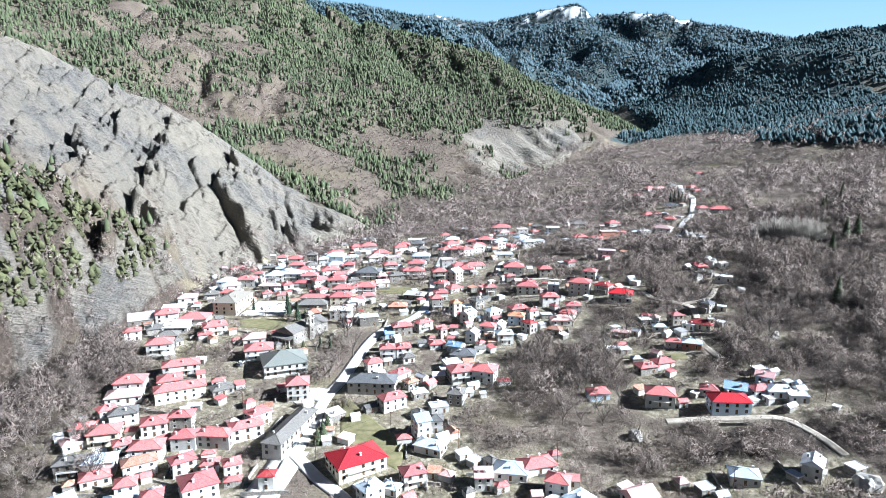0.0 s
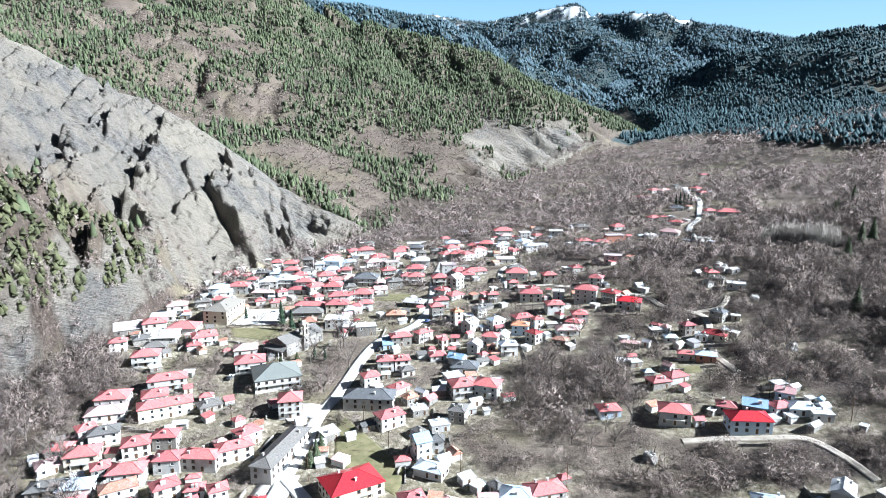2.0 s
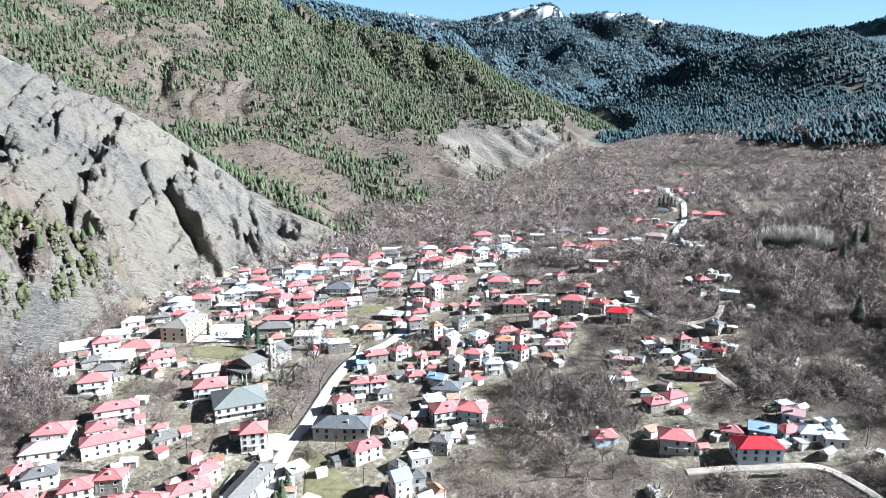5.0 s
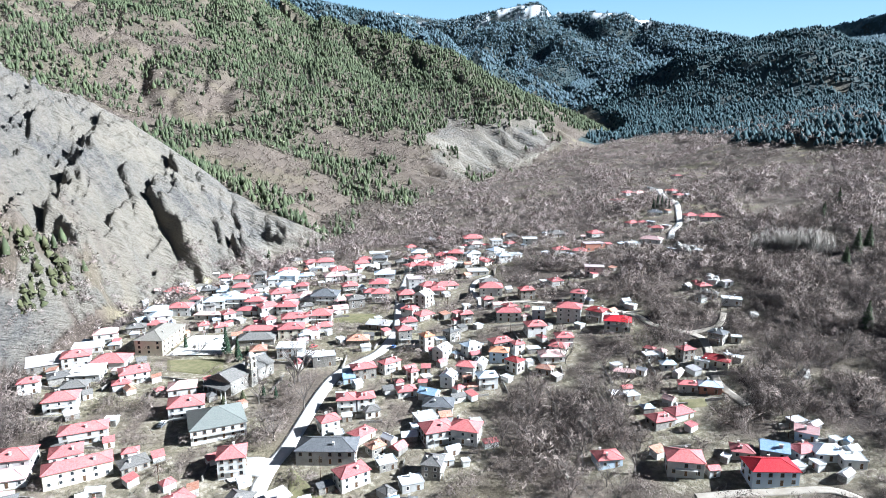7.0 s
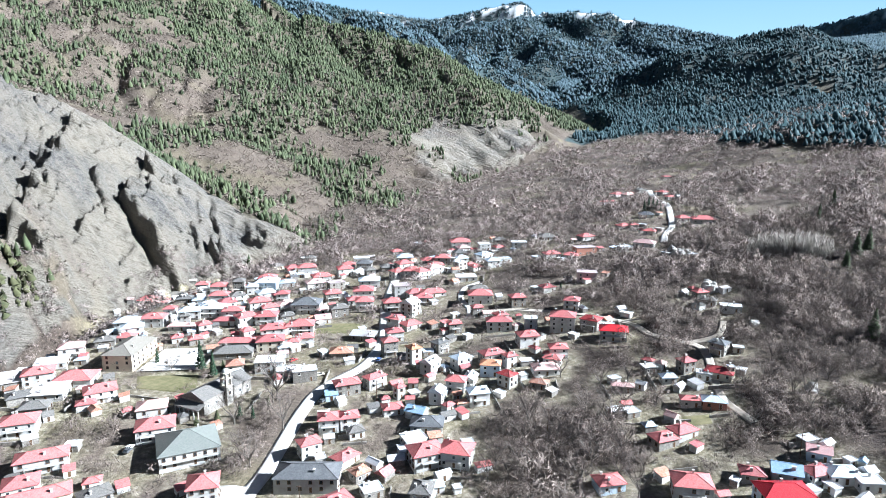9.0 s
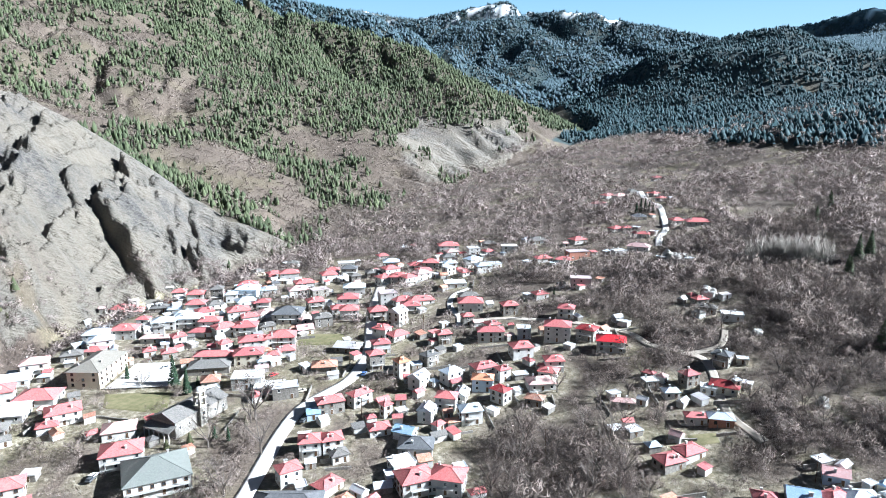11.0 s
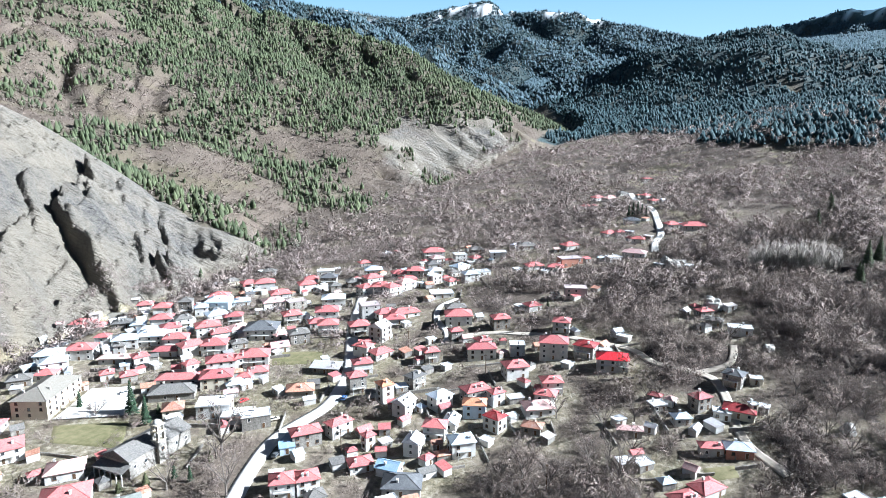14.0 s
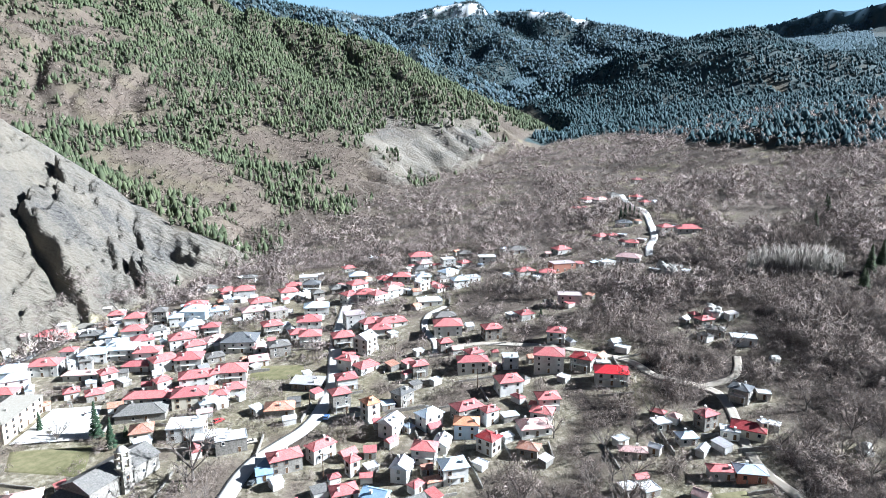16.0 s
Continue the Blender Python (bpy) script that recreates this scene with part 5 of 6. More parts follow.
def garden_wall(x, y, length, rot, high):
    """Dry stone wall with an uneven top that follows the ground."""
    rnd = random.Random(int(x * 13 + y * 7))
    n = max(4, int(length / 1.2))
    c, s = math.cos(radians(rot)), math.sin(radians(rot))
    pts, quads = [], []
    for i in range(n + 1):
        u = -length / 2 + i * length / n
        gx, gy = x + c * u, y + s * u
        gz = ground_z(gx, gy)
        top = gz + high + rnd.uniform(-0.15, 0.15)
        for v, zz in ((-0.28, gz - 0.6), (0.28, gz - 0.6), (0.22, top), (-0.22, top)):
            pts.append((gx - s * v - x, gy + c * v - y, zz))
        if i:
            b = 4 * (i - 1)
            quads += [(b + k, b + (k + 1) % 4, b + 4 + (k + 1) % 4, b + 4 + k) for k in range(4)]
    quads += [(3, 2, 1, 0), (4 * n, 4 * n + 1, 4 * n + 2, 4 * n + 3)]
    ob = new("garden_wall", Shape().solid(pts, quads).mesh("garden_wall", WALL["t"]))
    ob.location = (x, y, 0)
    tagged(ob, "low uneven dry stone garden wall", "wall", "garden walls")


house(-15.7, 249.9, 31.7, 8.0, 65, 2, "sw")
church(-13.2, 352.0, 26.8, 12.0, 48)
bell_tower(-9.3, 347.7, 48)
hoop(-37.5, 384.6, 0)
hoop(-35.4, 409.8, 180)
car(-27.7, 404.5, 20, 0)
car(-42.6, 320.8, 70, 0)
car(-42.9, 319.0, 70, 1)
car(29.2, 337.8, 60, 1)
car(31.7, 340.0, 60, 2)
car(58.7, 370.1, 65, 3)
car(19.5, 381.7, 30, 4)
car(30.4, 363.1, 10, 5)
car(-14.5, 243.1, 60, 1)
car(169.6, 373.9, 0, 2)
pole(23.9, 246.0)
pole(16.0, 269.6)
pole(-6.0, 233.8)
pole(82.1, 211.8)
pole(48.0, 228.1)
pole(132.3, 179.5)
pole(197.3, 216.2)
pole(180.1, 240.2)
pole(51.4, 332.8)
pole(53.9, 381.4)
pole(109.3, 287.7)
pole(22.7, 405.4)
pole(96.7, 409.3)
pole(120.2, 367.9)
pole(207.2, 403.0)
pole(262.0, 337.9)
pole(-37.2, 277.1)
wire((-6.0, 233.8), (23.9, 246.0))
wire((23.9, 246.0), (48.0, 228.1))
wire((48.0, 228.1), (82.1, 211.8))
wire((16.0, 269.6), (-6.0, 233.8))
wire((180.1, 240.2), (197.3, 216.2))
wire((51.4, 332.8), (53.9, 381.4))
wire((53.9, 381.4), (96.7, 409.3))
boulder(265.6, 436.5, 5.5)
boulder(272.3, 437.6, 4.0)
boulder(268.2, 446.4, 4.0)
boulder(245.0, 376.4, 5.0)
boulder(174.3, 169.1, 4.0)
boulder(116.5, 218.4, 3.0)
boulder(316.6, 400.0, 3.0)
boulder(328.1, 399.7, 2.6)
boulder(235.7, 330.0, 2.6)
boulder(214.9, 272.3, 3.0)
homes = [(sx, sy, r) for sx, sy, r in SITES if r > 3]
yards = random.Random(12)
for sx, sy, r in homes:
    if yards.random() < 0.55:
        a = yards.choice([-15, -15, 75]) + yards.uniform(-12, 12)
        off = r + yards.uniform(1.5, 4)
        way = radians(a - 90 if yards.random() < 0.7 else a + 90)
        garden_wall(sx + math.cos(way) * off, sy + math.sin(way) * off, yards.uniform(7, 18), a, yards.uniform(0.7, 1.7))
made = 0
for sx, sy, r in homes * 9:
    if made >= 240:
        break
    a, gap = yards.uniform(0, 2 * math.pi), yards.uniform(2.0, 4.5)
    px, py = sx + math.cos(a) * (r + gap), sy + math.sin(a) * (r + gap)
    if yards.random() < 0.5 and all(math.hypot(px - q[0], py - q[1]) > q[2] * 0.72 + 2.6 for q in SITES) and all(np.hypot(c[:, 0] - px, c[:, 1] - py).min() > wd / 2 + 2.2 for c, wd in ROAD_LINES):
        house(px, py, yards.uniform(3.4, 5.9), yards.uniform(2.8, 4.3), yards.choice([10, 10, -75]) + yards.uniform(-18, 22), 1, yards.choice("rrrrpoowMGGsbww") + yards.choice("wwt"))
        made += 1

# ---------------------------------------------------------------- plants
def bare_tree_meshes(seed, height, spread, twigs=130):
    """Trunk with limbs, and a crown of fine twigs."""
    rnd = random.Random(seed)
    trunk, crown = Shape(), Shape()
    fork = height * rnd.uniform(0.2, 0.32)
    trunk.tube((0, 0, -0.6), (0, 0, fork), 0.028 * height, 0.02 * height, 6)
    tips = []
    for i in range(7):
        a = 2.4 * i + rnd.random()
        out = spread * rnd.uniform(0.3, 0.55)
        p0 = Vector((0, 0, fork * rnd.uniform(0.7, 1.0)))
        p1 = p0 + Vector((math.cos(a) * out, math.sin(a) * out, height * rnd.uniform(0.2, 0.42)))
        trunk.tube(p0, p1, 0.014 * height, 0.008 * height, 4)
        for j in range(4):
            b = a + rnd.uniform(-1.1, 1.1)
            p2 = p1 + Vector((math.cos(b) * out * 0.7, math.sin(b) * out * 0.7, height * rnd.uniform(0.08, 0.3)))
            trunk.tube(p1, p2, 0.007 * height, 0.0035 * height, 3)
            tips += [(p1, p2), (p2, p2)]
    for i in range(twigs):
        a, b = rnd.choice(tips)
        p = a.lerp(b, rnd.random())
        way = Vector((rnd.gauss(0, 1), rnd.gauss(0, 1), rnd.gauss(0.55, 0.7))).normalized()
        crown.tube(p, p + way * height * rnd.uniform(0.1, 0.22), 0.0052 * height, 0.0015 * height, 3)
    return trunk.mesh("trunk", BARK), crown.mesh("crown", TWIG)


BARE = [bare_tree_meshes(i, 9 + i * 0.8, 5.2 + 0.3 * i) for i in range(5)]


def bare_tree(x, y, size, seed):
    tr, cr = BARE[seed % 5]
    root = thing("bare_tree", pose(x, y, ground_z(x, y), 0, 0, seed * 77) @ Matrix.Scale(size, 4), "leafless grey-brown deciduous tree with fine branches", "tree", "bare trees in the valley")
    part("trunk", tr, root)
    part("crown", cr, root)
    return root


def conifer_meshes(seed, height, radius, tufts=150):
    """Tapered trunk, and a crown of many small drooping sprays."""
    rnd = random.Random(seed)
    trunk, crown = Shape(), Shape()
    trunk.tube((0, 0, -0.6), (0, 0, height * 0.9), 0.022 * height, 0.004 * height, 6)
    for i in range(tufts):
        k = (i + rnd.random()) / tufts
        z = height * (0.1 + 0.9 * k)
        r = radius * (1 - k) ** 0.8 * rnd.uniform(0.55, 1.1) + 0.1
        a = i * 2.39996 + rnd.uniform(-0.3, 0.3)
        c, s, wd = math.cos(a), math.sin(a), 0.3 * r + 0.22
        base, tip = Vector((c * r * 0.15, s * r * 0.15, z)), Vector((c * r, s * r, z - 0.25 * r + rnd.uniform(-0.1, 0.35)))
        side = Vector((-s, c, 0)) * wd
        m = base.lerp(tip, 0.6)
        crown.solid([base, m + side, tip, m - side, m + Vector((0, 0, 0.32 * wd + 0.1)), m - Vector((0, 0, 0.25 * wd))],
                    [(0, 4, 1), (1, 4, 2), (2, 4, 3), (3, 4, 0), (0, 1, 5), (1, 2, 5), (2, 3, 5), (3, 0, 5)])
    return trunk, crown


CONIFER = []
for i, (hh, rr, mat) in enumerate(((11, 2.1, CYPRESS), (8, 2.2, PINE), (10, 2.6, PINE), (4.5, 1.6, BROOM))):
    tr, cr = conifer_meshes(40 + i, hh, rr)
    CONIFER.append((tr.mesh("trunk", BARK), cr.mesh("crown", mat)))


def conifer(x, y, size, style, words):
    root = thing("conifer", pose(x, y, ground_z(x, y), 0, 0, x * 31 % 360) @ Matrix.Scale(size, 4), words, "tree", "conifers in the valley")
    part("trunk", CONIFER[style][0], root)
    part("crown", CONIFER[style][1], root)
    return root


rng = np.random.default_rng(7)


CELL = 2.0
free = np.full((700, 700), 1e3, np.float32)       # distance to the nearest thing, metres, from x -400, y 100
fx, fy = np.meshgrid(-400 + CELL * np.arange(700), 100 + CELL * np.arange(700))
paved = np.full((700, 700), 1e3, np.float32)
for field, spots in ((free, [(a, b, 0.85 * r) for a, b, r in SITES]), (paved, [(a, b, w / 2) for c, w in ROAD_LINES for a, b in c])):
    for a, b, r in spots:
        i, j = int((a + 400) / CELL), int((b - 100) / CELL)
        w = np.s_[max(j - 16, 0):j + 17, max(i - 16, 0):i + 17]
        field[w] = np.minimum(field[w], np.hypot(fx[w] - a, fy[w] - b) - r)


def gap_to(field, x, y):
    i, j = ((x + 400) / CELL + 0.5).astype(int), ((y - 100) / CELL + 0.5).astype(int)
    ok = (i >= 0) & (j >= 0) & (i < 700) & (j < 700)
    return np.where(ok, field[np.clip(j, 0, 699), np.clip(i, 0, 699)], 1e3)


yard_gap = gap_to(free, GX.ravel() * UNIT, GY.ravel() * UNIT)
for key, values in (("trodden", smooth(8, 2, yard_gap + 4 * vnoise(GX.ravel() / 5, GY.ravel() / 5, 211))), ("shaded_litter", None)):
    if values is None:
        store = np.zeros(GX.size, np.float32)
        ground_mesh.attributes["shaded_litter"].data.foreach_get("value", store)
        ground_mesh.attributes["shaded_litter"].data.foreach_set("value", np.float32(store * smooth(2, 9, yard_gap)))
    else:
        ground_mesh.attributes.new(key, "FLOAT", "POINT").data.foreach_set("value", np.float32(0.7 * values))


def clear_of_things(x, y, gap=0.5):
    """True where nothing stands and no street runs."""
    return (gap_to(free, x, y) > gap) & (gap_to(paved, x, y) > gap)


def near_house(x, y):
    return gap_to(free, x, y)


def scatter(name, protos, x, y, size, mat, label, category):
    """One object of many small plants: each a turned, sized copy of a prototype's triangles and normals."""
    z = sheet_z(x, y) - 0.1
    pick = rng.integers(0, len(protos), len(x))
    turn = rng.random(len(x)) * 2 * np.pi
    vs, fs, ns, base = [], [], [], 0
    for k, (pv, pf, pn) in enumerate(protos):
        i = np.where(pick == k)[0]
        if not len(i):
            continue
        c, s = np.cos(turn[i])[:, None], np.sin(turn[i])[:, None]
        sz = size[i][:, None]
        tall = sz * rng.uniform(0.8, 1.25, len(i))[:, None]
        vs.append(np.stack([x[i][:, None] + sz * (c * pv[:, 0] - s * pv[:, 1]), y[i][:, None] + sz * (s * pv[:, 0] + c * pv[:, 1]), z[i][:, None] + tall * pv[:, 2]], -1).reshape(-1, 3))
        ns.append(np.stack([c * pn[:, 0] - s * pn[:, 1], s * pn[:, 0] + c * pn[:, 1], 0 * c + pn[:, 2]], -1).reshape(-1, 3))
        fs.append((pf[None] + (base + len(pv) * np.arange(len(i)))[:, None, None]).reshape(-1, 3))
        base += len(pv) * len(i)
    me = fill_mesh(name, np.concatenate(vs), np.concatenate(fs))
    me.polygons.foreach_set("use_smooth", np.ones(len(me.polygons), bool))
    me.attributes.new("custom_normal", "FLOAT_VECTOR", "POINT").data.foreach_set("vector", np.concatenate(ns).astype(np.float32).ravel())
    me.materials.append(mat)
    return tagged(new(name, me), label, category, kind="stuff")


def as_plant(v, f, centre=0.35, lift=0.25, closed=False):
    """Arrays of a prototype, its normals turned outwards from the heart of the crown."""
    v, f = np.array(v, float), np.array(f)
    n = v - np.array([0, 0, centre])
    n /= np.linalg.norm(n, axis=1)[:, None] + 1e-9
    n[:, 2] += lift
    n /= np.linalg.norm(n, axis=1)[:, None]
    face = np.cross(v[f[:, 1]] - v[f[:, 0]], v[f[:, 2]] - v[f[:, 0]])
    away = (face * n[f].sum(1)).sum(1) < 0
    f[away] = f[away][:, ::-1]
    if closed:
        face[away] *= -1
        n = 0.3 * n * np.linalg.norm(face, axis=1).mean()
        for k in range(3):
            np.add.at(n, f[:, k], face)
        n /= np.linalg.norm(n, axis=1)[:, None]
    return v, f, n


def sliver(v, f, root, end, width, r):
    """One slender three-sided twig."""
    w = end - root
    u = np.cross(w, r.normal(0, 1, 3))
    u /= np.linalg.norm(u) + 1e-9
    q = np.cross(w, u)
    q /= np.linalg.norm(q) + 1e-9
    n = len(v)
    v += [root + width * u, root + width * (-0.5 * u + 0.87 * q), root + width * (-0.5 * u - 0.87 * q), end]
    f += [(n, n + 1, n + 3), (n + 1, n + 2, n + 3)]


def lobes_of(v, f, rings, tip, r, ragged, base=(0.0, 0.0)):
    """A closed lumpy crown: rings of (height, radius, points) drawn together to a tip."""
    last = None
    for z, rad, points in rings:
        turn = r.random() * 6.28
        ring = []
        for i in range(points):
            a = turn + 6.283 * i / points
            q = rad * r.uniform(1 - ragged, 1 + ragged)
            ring.append(len(v))
            v.append((base[0] + q * math.cos(a), base[1] + q * math.sin(a), z + r.uniform(-0.35, 0.35) * ragged * 0.4))
        if last:
            for i in range(points):
                j = (i + 1) % points
                f += [(last[i], last[j], ring[j]), (last[i], ring[j], ring[i])]
        last = ring
    n = len(v)
    v.append((base[0] + r.normal(0, 0.02), base[1] + r.normal(0, 0.02), tip))
    f += [(last[i], last[(i + 1) % len(last)], n) for i in range(len(last))]


def twig_bush(seed, sprays, width, stems=4):
    """A leafless crown, unit high: a few stems, and small sprays of twigs over uneven lobes, with gaps between."""
    r = np.random.default_rng(seed)
    v, f = [], []
    lobes = [(np.array([r.normal(0, 0.2), r.normal(0, 0.2), r.uniform(0.34, 0.64)]), r.uniform(0.22, 0.36)) for _ in range(4)]
    for i in range(stems):
        a = r.random() * 6.28
        sliver(v, f, np.array([0.06 * math.cos(a), 0.06 * math.sin(a), -0.05]), np.array([0.3 * math.cos(a), 0.3 * math.sin(a), r.uniform(0.6, 0.98)]), min(width, 0.035) * 0.4, r)
    for i in range(sprays):
        c, rad = lobes[i % 4]
        w = r.normal(0, 1, 3)
        w /= np.linalg.norm(w)
        w[2] = abs(w[2]) * 1.15 - 0.35
        p = c + w * rad * r.uniform(0.75, 1.15)
        way = 0.45 * w + r.normal(0, 0.6, 3) + np.array([0, 0, 0.25])
        way /= np.linalg.norm(way) + 1e-9
        q = np.cross(way, w)
        q *= width * r.uniform(0.7, 1.4) / (np.linalg.norm(q) + 1e-9)
        size = r.uniform(0.12, 0.27) + width
        n = len(v)
        v += [p - q - 0.3 * size * way, p + q - 0.3 * size * way, p + 0.7 * size * way]
        f.append((n, n + 1, n + 2))
    return as_plant(v, f)


def far_pine(seed, points, slim=0.24, tiers=2, soft=False):
    """An uneven pine crown, unit high, fuller or thinner on one side."""
    r = np.random.default_rng(seed)
    v, f = [], []
    full = slim * r.uniform(0.85, 1.2)
    rings = [(0.12, 0.9 * full, points), (0.42 + r.uniform(-0.08, 0.08), 0.95 * full, points), (0.74, 0.5 * full, points)][:tiers]
    lobes_of(v, f, rings, 1.0, r, 0.44, tuple(r.normal(0, 0.03, 2)))
    return as_plant(v, f, 0.3, 0.7) if soft else as_plant(v, f, 0.3, 0.1, True)


def sample(n, x0, x1, y0, y1, power=1.0):
    """Random places, thinning out with distance."""
    return rng.uniform(x0, x1, n), y0 + (y1 - y0) * rng.random(n) ** power


def west_of_river(x, y):
    d, z, _, side = along(x / UNIT, y / UNIT, RIVER)
    return np.where(side > 0, d, -d) * UNIT


# leafless scrub and coppice
for label, n, (x0, x1, y0, y1), tw, wd, lo, hi in (
        ("near", 25000, (-240, 400, 142, 395), 50, 0.0135, 2.8, 7.2),
        ("eastern", 7000, (185, 430, 190, 480), 60, 0.0105, 4.6, 8.6),
        ("ravine", 4200, (-240, -96, 170, 420), 60, 0.0105, 4.6, 8.8),
        ("middle", 33000, (-155, 700, 395, 665), 40, 0.0195, 3.0, 7.8),
        ("upper", 32000, (-70, 1100, 665, 1190), 26, 0.031, 3.6, 8.4)):
    x, y = sample(n, x0, x1, y0, y1)
    west = west_of_river(x, y)
    dh = near_house(x, y)
    thick = fbm(x / 34, y / 34, 3, 201) + 0.35
    lean = np.where(dh < 5, 0.95, 1.0)
    keep = (rng.random(n) < lean * np.clip(0.8 + 1.0 * thick, 0.55, 1)) & (west < 16) & clear_of_things(x, y, 0.4) & (gap_to(paved, x, y) > 2.4)
    clump = {"middle": 8.0, "upper": 12.0}.get(label, 6.5)
    keep &= vnoise(x / clump, y / clump, 203) + 0.45 * vnoise(x / 19.5, y / 19.5, 204) > -0.26
    keep &= rng.random(n) > 0.9 * terraces(x / UNIT, y / UNIT, sheet_z(x, y) / UNIT)
    keep &= ~((abs(0.67 * (x - 315) + 0.74 * (y - 397)) < 10) & (abs(0.74 * (x - 315) - 0.67 * (y - 397)) < 24))
    x, y = x[keep], y[keep]
    size = rng.uniform(lo, hi, len(x)) * np.where(dh[keep] < 4, 0.42, np.where(dh[keep] < 9, 0.72, 1.0)) * np.clip(0.8 + 0.5 * thick[keep], 0.6, 1.4)
    size *= np.where((rng.random(len(x)) < 0.14) & (dh[keep] > 9), 1.65, 1.0)
    protos = [twig_bush(300 + i, tw, wd, {"middle": 2, "upper": 0}.get(label, 5)) for i in range(12)]
    scatter("bare_scrub", protos, x, y, size, GREY_TWIG if label in ("middle", "upper") else TWIG, f"leafless grey-brown scrub of the {label} valley slope", "scrub")

# a grove of slender pale poplars
def poplar(seed):
    """A leafless poplar, unit high: one stem and steep twigs close about it."""
    r = np.random.default_rng(seed)
    v, f = [], []
    sliver(v, f, np.array([0, 0, -0.05]), np.array([r.normal(0, 0.02), r.normal(0, 0.02), 1.0]), 0.008, r)
    for i in range(40):
        z, a = r.uniform(0.15, 0.85), r.random() * 6.28
        out = 0.13 * (1.15 - z) + 0.03
        sliver(v, f, np.array([0, 0, z]), np.array([out * math.cos(a), out * math.sin(a), z + r.uniform(0.1, 0.22)]), 0.0055, r)
    return as_plant(v, f, 0.2)


u, v = rng.uniform(-23, 23, 420), rng.uniform(-9, 9, 420)
scatter("poplar_grove", [poplar(350 + i) for i in range(6)], 315 + 0.74 * u + 0.67 * v, 397 - 0.67 * u + 0.74 * v, rng.uniform(10, 16, 420) * (1 - 0.3 * np.abs(u / 23) ** 2), PALE_TWIG, "grove of slender pale leafless poplars on the eastern slope", "grove")

# low scrub of the western slopes
x, y = sample(56000, -735, 390, 390, 1360)
west = west_of_river(x, y)
zz = sheet_z(x, y)
mk = land_masks(x / UNIT, y / UNIT, zz / UNIT)
keep = (west > 4) & (rng.random(len(x)) > mk["rock"] * 1.03) & (rng.random(len(x)) > 0.1 * mk["forest"])
x, y = x[keep], y[keep]
scatter("hillside_scrub", [twig_bush(330 + i, 13, 0.055, 0) for i in range(12)], x, y, rng.uniform(2.2, 7.0, len(x)), HILL_TWIG, "leafless brown scrub on the western hillside", "scrub")

# pines
x, y = sample(112000, -1000, 735, 355, 1950)
west = west_of_river(x, y)
zz = sheet_z(x, y)
mk = land_masks(x / UNIT, y / UNIT, zz / UNIT)
v = wood(x / UNIT, y / UNIT, zz / UNIT)
dc, _, run, sd = along(x / UNIT, y / UNIT, CREST)
strip = (sd > 0) & (dc < 22) & (x > -390)
keep = (west > 3) & (mk["rock"] < 0.5) & ((rng.random(len(x)) < smooth(-0.28, 0.3, v)) | strip & (rng.random(len(x)) < 0.75)) & (rng.random(len(x)) < 0.68)
x, y = x[keep], y[keep]
scatter("pine_forest", [far_pine(400 + i, 5) for i in range(12)], x, y, rng.uniform(4.5, 12.5, len(x)), PINE, "green pine forest on the western mountain side", "forest")
def eastward(x, y, lo, hi):
    """True between two bearings from the start of the valley, in degrees east of north."""
    b = np.degrees(np.arctan2(x, y))
    return (b > lo) & (b < hi)


# conifers of the far ridges, in the haze-tinted needles
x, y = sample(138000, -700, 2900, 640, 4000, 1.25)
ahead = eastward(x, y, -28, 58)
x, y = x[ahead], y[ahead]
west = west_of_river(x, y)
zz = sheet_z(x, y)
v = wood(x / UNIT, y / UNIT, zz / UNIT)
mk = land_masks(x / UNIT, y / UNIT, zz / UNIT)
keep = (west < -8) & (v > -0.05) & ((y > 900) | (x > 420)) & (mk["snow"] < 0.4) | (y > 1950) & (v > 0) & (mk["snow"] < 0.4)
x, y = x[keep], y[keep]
scatter("distant_forest", [far_pine(420 + i, 4, 0.3) for i in range(12)], x, y, rng.uniform(6, 13, len(x)), HAZED_FIR, "dark conifer forest on the far mountains, needles tinted blue for haze", "forest")
# farthest slopes, in needles that carry the painted haze
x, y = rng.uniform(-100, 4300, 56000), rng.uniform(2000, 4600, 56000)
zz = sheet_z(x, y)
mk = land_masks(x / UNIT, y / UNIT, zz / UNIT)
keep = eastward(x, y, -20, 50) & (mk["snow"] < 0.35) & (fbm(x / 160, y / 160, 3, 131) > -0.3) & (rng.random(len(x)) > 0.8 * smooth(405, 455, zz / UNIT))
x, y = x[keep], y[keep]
scatter("mountain_forest", [far_pine(430 + i, 4, 0.32, 2, True) for i in range(10)], x, y, rng.uniform(9, 18, len(x)), HAZED_MOUNTAIN_FIR, "conifer forest below the snowy peak, needles paled and blued for haze", "forest")
x, y = sample(3600, -260, -105, 295, 475)
keep = (west_of_river(x, y) > 6) & (along(x / UNIT, y / UNIT, SPUR)[0] < 60) & (fbm(x / 20, y / 20, 3, 111) > -0.02) & (along(x / UNIT, y / UNIT, CREST)[0] > 50)
x, y = x[keep], y[keep]
scatter("spur_pines", [far_pine(440 + i, 7, 0.28, 3) for i in range(12)], x, y, rng.uniform(4, 10, len(x)), BROOM, "olive green pines on a rocky spur", "forest")

